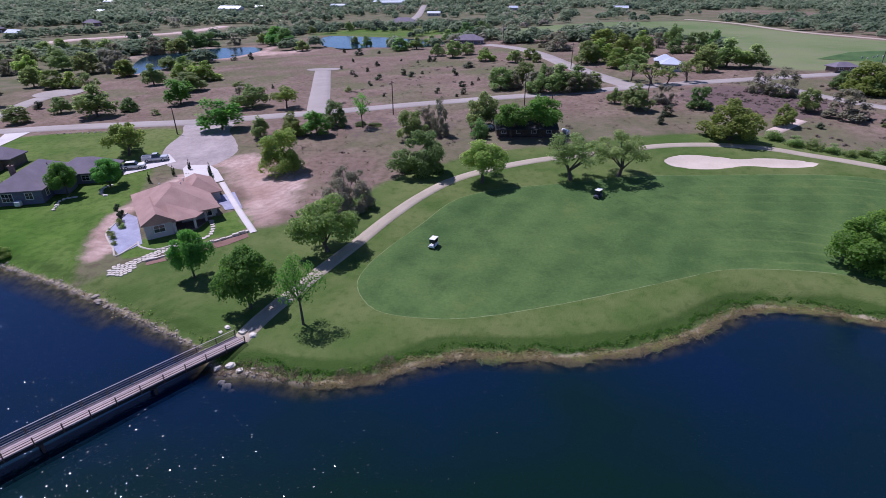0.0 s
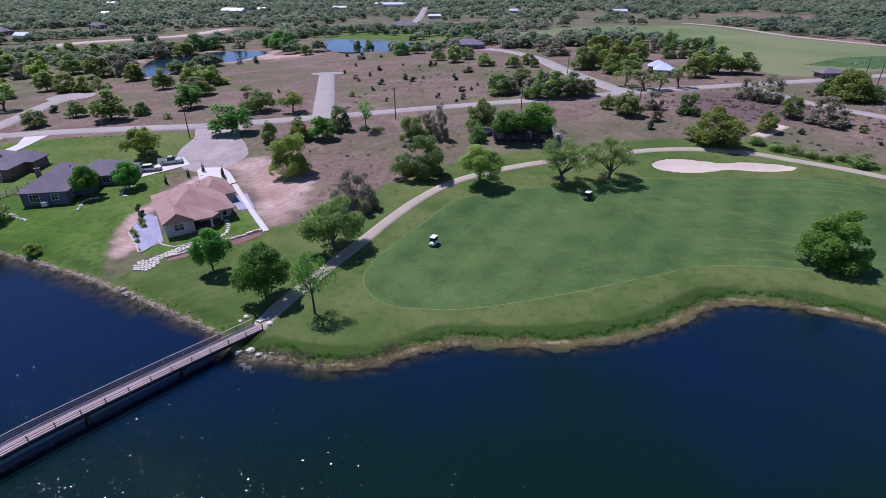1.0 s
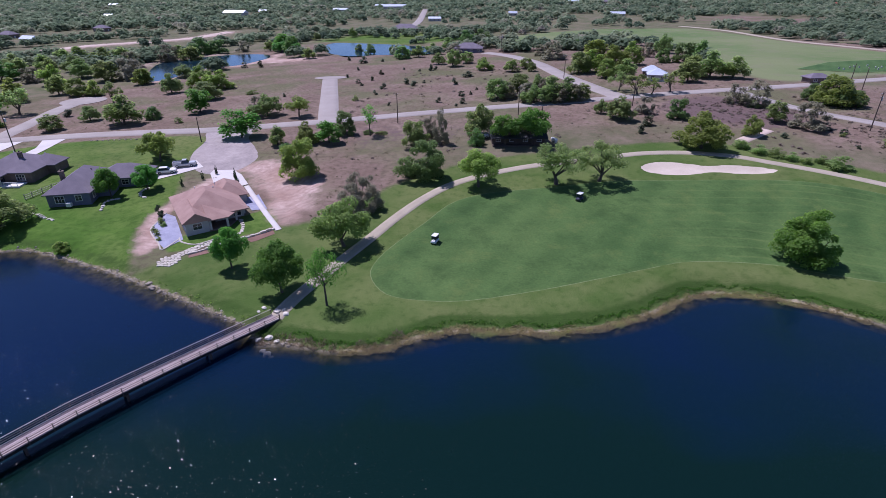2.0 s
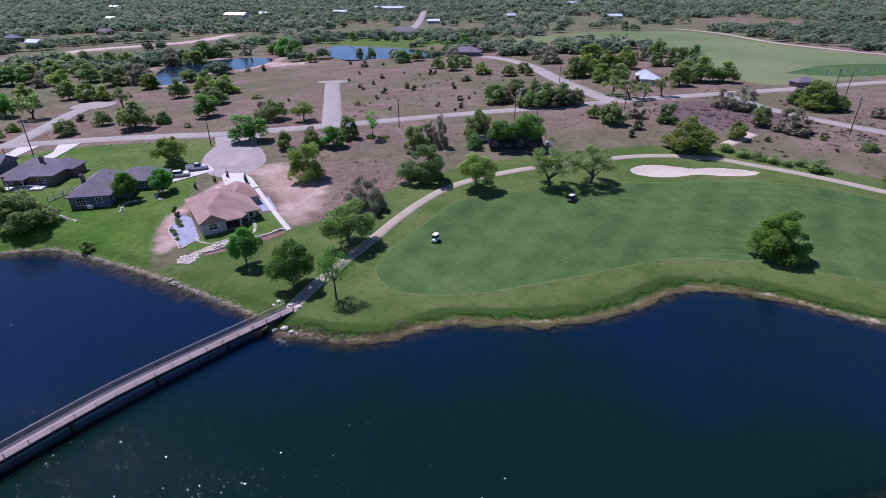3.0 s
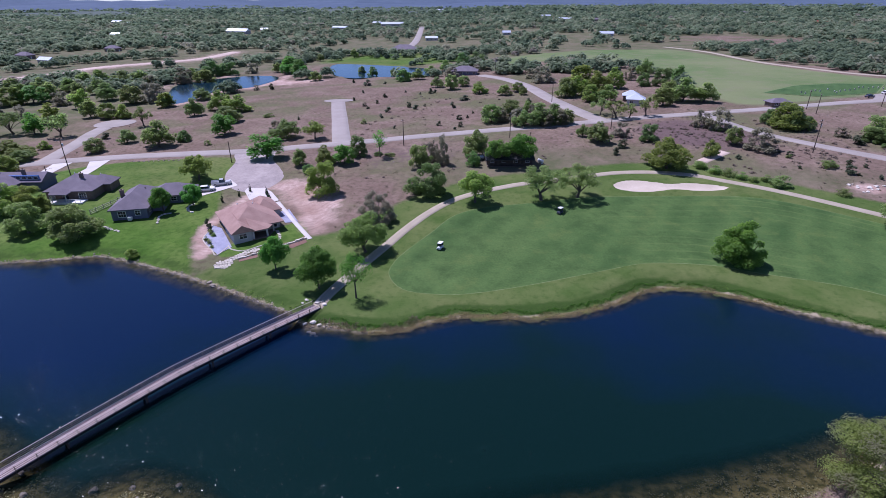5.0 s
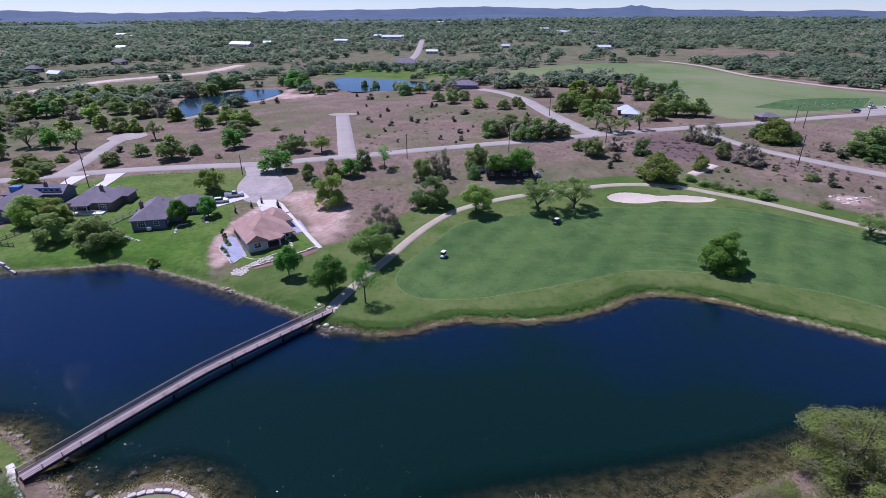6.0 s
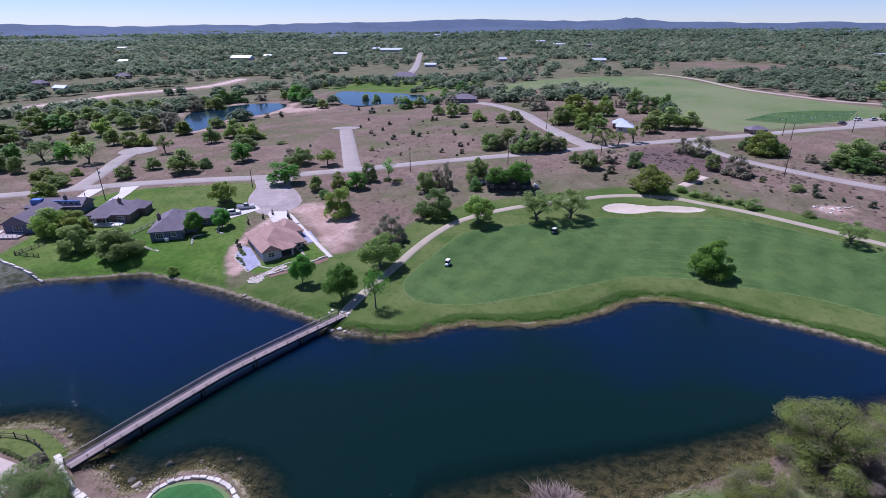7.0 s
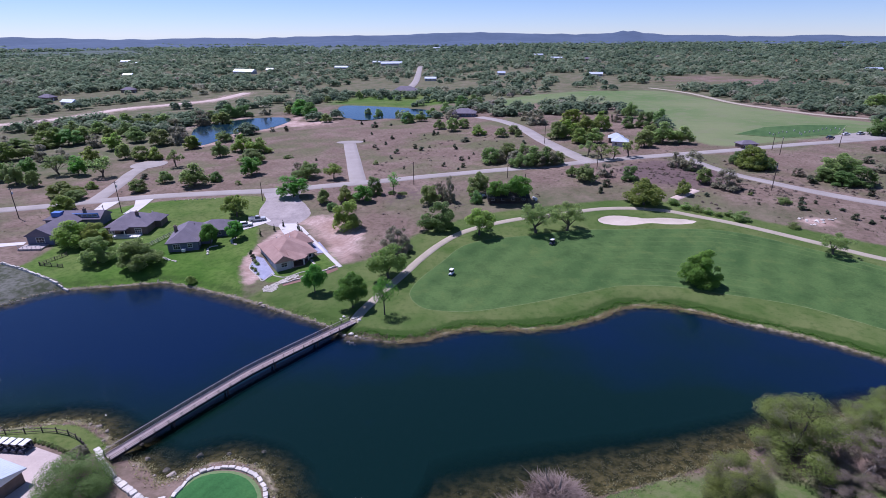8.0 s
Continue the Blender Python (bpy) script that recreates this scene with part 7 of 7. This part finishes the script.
low_wall("shore_edging", [(-62.4, 57.6), (-60.6, 56.0), (-59.3, 54.6), (-57.1, 53.0), (-54.9, 51.4), (-52.5, 50.2), (-50.1, 48.9), (-47.6, 47.8), (-45.2, 48.4)], 0.7, 0.95, "pale pinkish limestone blocks along the near shore")
low_wall("shore_wall", [(-110.6, 112.4), (-118, 115.6), (-130.2, 121), (-140.6, 125)], 0.8, 0.5, "low grey stone wall at the lake corner")


def flagstones(line, width, seed, label):
    pts = spline(line, 0.72)
    e = thing("stone_path", label, "path", Matrix.Translation((pts[0][0], pts[0][1], at(*pts[0]))))
    rng = random.Random(seed)
    for i, p in enumerate(pts):
        d = pts[min(i + 1, len(pts) - 1)] - pts[max(i - 1, 0)]
        d = d / np.linalg.norm(d)
        wide = width[0] + (width[1] - width[0]) * i / len(pts)
        n = max(1, round(wide / 0.75))
        for k in range(n):
            o = ((k + 0.5) / n - 0.5) * wide
            q = p + np.array([-d[1], d[0]]) * o + np.array([rng.uniform(-0.06, 0.06), rng.uniform(-0.06, 0.06)])
            part_me("flagstone", FLAG[rng.randrange(4)], e, Matrix.LocRotScale((q[0] - pts[0][0], q[1] - pts[0][1], at(*q) - at(*pts[0]) + 0.01), Euler((0, 0, rng.uniform(0, 6.28))),
                                                                             (rng.uniform(0.84, 1.0), rng.uniform(0.8, 0.95), 1)))


def paved(name, line, label):
    """Close-set irregular flagstones filling a closed line, on a bed of pale grit."""
    poly = spline(line, 0.5, True)
    cx, cy = poly.mean(0)
    e = thing(name, label, "path", Matrix.Translation((cx, cy, at(cx, cy))))
    rng = random.Random(8)
    x0, y0 = poly.min(0)
    x1, y1 = poly.max(0)
    for j in range(int((y1 - y0) / 0.56) + 1):
        for i in range(int((x1 - x0) / 0.66) + 1):
            x, y = x0 + (i + 0.5 * (j % 2)) * 0.66 + rng.uniform(-0.05, 0.05), y0 + j * 0.56 + rng.uniform(-0.05, 0.05)
            if inside_by(poly, np.array([x]), np.array([y]))[0] < 0.08:
                continue
            part_me("flagstone", FLAG[rng.randrange(4)], e, Matrix.LocRotScale((x - cx, y - cy, at(x, y) - at(cx, cy) + rng.uniform(0.0, 0.03)), Euler((0, 0, rng.uniform(0, 6.28))),
                                                                             (rng.uniform(0.62, 0.74), rng.uniform(0.6, 0.72), 1)))


FLAG = []
for k in range(4):
    rng = random.Random(k + 40)
    b = bmesh.new()
    a = [b.verts.new((0.5 * math.cos(j * 1.0472 + rng.uniform(-0.25, 0.25)) * rng.uniform(0.85, 1.1), 0.5 * math.sin(j * 1.0472 + rng.uniform(-0.2, 0.2)) * rng.uniform(0.85, 1.1), 0.09)) for j in range(6)]
    c = [b.verts.new((v.co.x * 1.05, v.co.y * 1.05, -0.1)) for v in a]
    b.faces.new(a)
    for j in range(6):
        b.faces.new((a[j], c[j], c[(j + 1) % 6], a[(j + 1) % 6]))
    me = bpy.data.meshes.new("flagstone")
    b.to_mesh(me)
    b.free()
    me.materials.append(M["stone_flat"])
    FLAG.append(me)
paved("stone_path", [(-58.2, 114.2), (-56.7, 113.2), (-55.0, 113.6), (-54.7, 115.4), (-54.9, 117.7), (-53.6, 120.0), (-52.3, 121.4), (-50.8, 122.5), (-51.6, 123.6), (-53.7, 122.6), (-55.0, 120.6), (-56.0, 119.0), (-57.2, 117.3), (-58.4, 116.0)], "pale flagstone path widening to a rounded patch by the lake")
flagstones([(-49.0, 126.3), (-48.6, 127.9), (-49.6, 130.6), (-51.1, 132.9)], (1.1, 1.0), 3, "curving pale flagstone path across the lawn")


# ---- fences and poles ----
def rail_fence(line, spacing, h, rails, label, mat="timber"):
    pts = spline(line, spacing)
    x0, y0 = pts[0]
    z0 = at(x0, y0)
    e = thing("rail_fence", label, "fence", Matrix.Translation((x0, y0, z0)))
    for p in pts:
        part("post", block(0.14, 0.14, h + 0.5, p[0] - x0, p[1] - y0, at(*p) - z0 - 0.4, 0.02), M[mat], e)
    for p, q in zip(pts, pts[1:]):
        for r in range(rails):
            z = h * (r + 0.7) / rails - 0.1
            part("rail", tube([(p[0] - x0, p[1] - y0, at(*p) - z0 + z), (q[0] - x0, q[1] - y0, at(*q) - z0 + z)], [0.065, 0.065], 5), M[mat], e)


rail_fence([(-86, 58.6), (-80, 59.6), (-74, 60.4), (-69, 60.0), (-65.5, 58.4), (-63.6, 57.0)], 2.4, 1.1, 2, "dark split-rail fence along the near lawn")
rail_fence([(-128.5, 124.6), (-124.5, 124.2), (-120.8, 123.9)], 2.0, 1.1, 3, "short dark rail fence on a lawn")
rail_fence([(-128.5, 124.8), (-127.0, 128.6), (-125.8, 132)], 2.0, 1.1, 3, "short dark rail fence on a lawn")
rail_fence([(-105.0, 139.5), (-103.6, 146), (-102.2, 153), (-101.4, 158)], 2.2, 1.3, 3, "weathered garden fence between two houses", "rail")


def utility_pole(x, y, h, turn, lean=0.0, arms=1):
    e = thing("utility_pole", "tall dark timber utility pole beside the road", "pole", pose(x, y, at(x, y), lean, 0, turn), "utility poles")
    part("shaft", tube([(0, 0, -0.6), (0, 0, h * 0.6), (0, 0, h)], [0.17, 0.14, 0.11], 8), M["pole"], e)
    for k in range(arms):
        z = h - 0.6 - k * 0.9
        arm = part("crossarm", block(2.2, 0.12, 0.12, 0, 0.1, z, 0.01), M["pole"], e)
        for s in (-0.95, -0.35, 0.35, 0.95):
            part("insulator", tube([(s, 0.1, z + 0.1), (s, 0.1, z + 0.32)], [0.05, 0.035], 6), M["trim"], arm)
    if arms > 1 or h > 10:
        part("transformer", tube([(0.32, 0, h - 2.4), (0.32, 0, h - 1.5)], [0.24, 0.24], 8), M["trim"], e)


for x, y, h, t, n in ((-30.4, 202.4, 9.4, 70, 1), (-134.6, 170.5, 11.8, 60, 1), (-133.4, 160.4, 6.2, 60, 0), (-168.7, 163, 11.4, 60, 1), (104, 194.3, 10.6, 40, 2), (7.5, 210.5, 9.2, 70, 1), (12.9, 184.3, 9.2, 20, 0),
                      (29.3, 283, 10.0, 20, 1), (173, 273.5, 8.6, 70, 1), (1.6, 385, 11.0, 0, 1), (135.7, 254.5, 8.4, 70, 1), (137.4, 265.5, 8.1, 70, 0), (46, 223.7, 7.9, 70, 0), (-86.5, 184.2, 7.2, 80, 0)):
    utility_pole(x, y, h, t, 0, n)


# ---- vehicles ----
def wheel_set(e, places, r, w, axis_y=True):
    for x, y in places:
        t = part("wheel", tube([(x, y - w / 2, r), (x, y + w / 2, r)], [r, r], 14), M["rubber"], e)
        part("hub", tube([(x, y - w / 2 - 0.01, r), (x, y + w / 2 + 0.01, r)], [r * 0.55, r * 0.55], 10), M["paint_silver"], t)


def golf_cart(x, y, turn, label, group="golf carts", paint="paint_white"):
    e = thing("golf_cart", label, "golf cart", pose(x, y, at(x, y) + 0.05, 0, 0, turn) @ Matrix.Scale(0.86, 4), group)
    b = block(2.3, 1.15, 0.28, 0, 0, 0.28, 0.06)
    block(0.5, 1.0, 0.3, 0.88, 0, 0.5, 0.1, b)
    block(0.75, 1.05, 0.3, -0.55, 0, 0.5, 0.06, b)
    part("body", b, M[paint], e, "moulded body")
    s = block(0.55, 1.05, 0.16, -0.3, 0, 0.88, 0.05)
    block(0.14, 1.05, 0.5, -0.6, 0, 0.98, 0.04, s)
    part("seat", s, M["seat"], e, "dark vinyl bench seat")
    part("canopy", block(1.75, 1.2, 0.1, -0.1, 0, 1.78, 0.045), M["paint_white"], e, "white roof canopy")
    for px in (-0.85, 0.62):
        for py in (-0.52, 0.52):
            part("canopy_post", tube([(px + (0.12 if px > 0 else 0), py, 0.6), (px, py, 1.8)], [0.025, 0.025], 5), M["rubber"], e)
    part("windscreen", block(0.02, 1.0, 0.7, 0.68, 0, 1.02, 0), M["pane"], e)
    part("steering_wheel", tube([(0.35, 0.28, 1.05), (0.40, 0.28, 1.09)], [0.18, 0.18], 10), M["rubber"], e)
    bag = tube([(-1.0, -0.25, 0.55), (-1.1, -0.25, 1.4)], [0.14, 0.15], 8)
    part("golf_bag", bag, M["paint_dark"], e, "dark golf bag strapped behind")
    part("golf_bag", tube([(-1.0, 0.25, 0.55), (-1.1, 0.25, 1.4)], [0.14, 0.15], 8), M["seat"], e, "dark golf bag strapped behind")
    wheel_set(e, ((0.8, -0.5), (0.8, 0.5), (-0.75, -0.5), (-0.75, 0.5)), 0.23, 0.2)


golf_cart(-9.9, 126.2, 252, "white golf cart with dark seat parked on the fairway")
golf_cart(19.2, 146.6, 236, "dark golf cart with a white roof parked by trees", paint="paint_dark")
for k in range(6):
    golf_cart(-79.6 + k * 1.32, 56.2 - 0.02 * k, 262, "dark golf cart with a white roof in a row", "parked row of golf carts", "paint_dark")


def car(x, y, turn, paint, label, pickup=False, name="car", lift=0.14):
    L = 5.6 if pickup else 4.6
    e = thing(name, label, name.replace("_", " "), pose(x, y, at(x, y) + lift, 0, 0, turn), "parked vehicles")
    b = block(L, 1.85, 0.62, 0, 0, 0.38, 0.12)
    if pickup:
        for s in (-1, 1):
            block(2.0, 0.12, 0.42, -L / 2 + 1.1, s * 0.84, 0.95, 0.03, b)
        block(0.1, 1.7, 0.42, -L / 2 + 0.1, 0, 0.95, 0.03, b)
        block(1.5, 1.8, 0.2, L / 2 - 0.85, 0, 0.95, 0.08, b)
    part("body", b, M[paint], e)
    c = bmesh.new()
    x0, x1 = (-0.65, 1.2) if pickup else (-1.75, 0.95)
    lo = [(x0, -0.86), (x1, -0.86), (x1, 0.86), (x0, 0.86)]
    hi = [(x0 + 0.25, -0.7), (x1 - 0.55, -0.7), (x1 - 0.55, 0.7), (x0 + 0.25, 0.7)]
    a, d = [c.verts.new((*p, 0.98)) for p in lo], [c.verts.new((*p, 1.55 if not pickup else 1.78)) for p in hi]
    for i in range(4):
        c.faces.new((a[i], a[(i + 1) % 4], d[(i + 1) % 4], d[i]))
    c.faces.new(d)
    c.faces.new(a[::-1])
    part("cabin_glass", c, M["pane"], e, "dark tinted windows")
    top = 1.55 if not pickup else 1.78
    part("cabin_roof", block(hi[1][0] - hi[0][0], 1.42, 0.06, (hi[0][0] + hi[1][0]) / 2, 0, top - 0.01, 0.02), M[paint], e)
    for s in (-1, 1):
        part("headlight", block(0.06, 0.36, 0.16, L / 2 - 0.01, s * 0.66, 0.72, 0.02), M["trim"], e)
        part("tail_light", block(0.06, 0.2, 0.28, -L / 2 + 0.01, s * 0.78, 0.68, 0.02), M["roof_red"], e)
    part("bumper", block(0.16, 1.8, 0.2, L / 2, 0, 0.36, 0.04), M["rubber"], e)
    wheel_set(e, ((L * 0.31, -0.82), (L * 0.31, 0.82), (-L * 0.31, -0.82), (-L * 0.31, 0.82)), 0.37, 0.24)


car(-79.6, 162.6, 22, "paint_silver", "silver pickup truck parked on a concrete driveway", True, "pickup_truck")
car(-81.7, 157.6, 22, "paint_white", "white car parked on a concrete driveway")
car(182, 297, 20, "paint_dark", "dark car parked beside the far road", lift=0.2)
car(197, 309, 20, "paint_white", "white car parked beside the far road", lift=0.2)
car(206, 311, 20, "paint_silver", "silver car parked beside the far road", lift=0.2)
tank = thing("storage_tank", "small white storage tank on legs beside the barn", "tank", pose(16.6, 182.4, at(16.6, 182.4), 0, 0, 120))
part("vessel", tube([(-1.3, 0, 0.75), (-1.1, 0, 0.75), (1.1, 0, 0.75), (1.3, 0, 0.75)], [0.2, 0.45, 0.45, 0.2], 12), M["paint_white"], tank)
for lx in (-0.8, 0.8):
    part("leg", block(0.12, 0.7, 0.45, lx, 0, -0.05, 0.01), M["trim"], tank)
car(-3.6, 185.4, 20, "paint_white", "white car parked under trees", lift=0.05)


def marker_stones():
    """Small upright slabs with rounded heads in a mown plot."""
    bm = block(0.75, 0.22, 0.75, 0, 0, -0.1, 0.03)
    ring = [bm.verts.new((0.36 * math.cos(k * math.pi / 8), y, 0.64 + 0.26 * math.sin(k * math.pi / 8))) for y in (-0.1, 0.1) for k in range(9)]
    bm.faces.new(ring[:9][::-1])
    bm.faces.new(ring[9:])
    for k in range(8):
        bm.faces.new((ring[k], ring[k + 1], ring[k + 10], ring[k + 9]))
    me = bpy.data.meshes.new("marker_stone")
    bm.to_mesh(me)
    bm.free()
    me.materials.append(M["stone"])
    for x, y in ((157.2, 310.2), (157.3, 306.5), (163.0, 312.2), (167.1, 316.3), (168.4, 314.5), (175.5, 320.6), (174.7, 313.0), (173.7, 309.3), (178.6, 315.1), (182.1, 317.2), (185.7, 319.4), (189.4, 321.5), (195.0, 327.8), (198.5, 330.1), (197.6, 324.0), (203.8, 330.4), (205.2, 328.5), (206.6, 326.6)):
        ob = new("marker_stone", me)
        ob.matrix_basis = pose(x, y, at(x, y) + 0.15, 0, 0, 12 + (x * 7) % 9)
        tagged(ob, "small pale upright stone in a mown green plot", "stone", "stones in the mown plot")


marker_stones()
drape("pavement_pullout", np.array([(190.0, 307.0), (210.0, 319.0), (232.0, 330.0), (221.0, 304.0), (199.0, 295.0), (179.0, 289.0)], float), M["asphalt"], 6.0, 0.16, "pale paved pull-out beside the far road", "road")
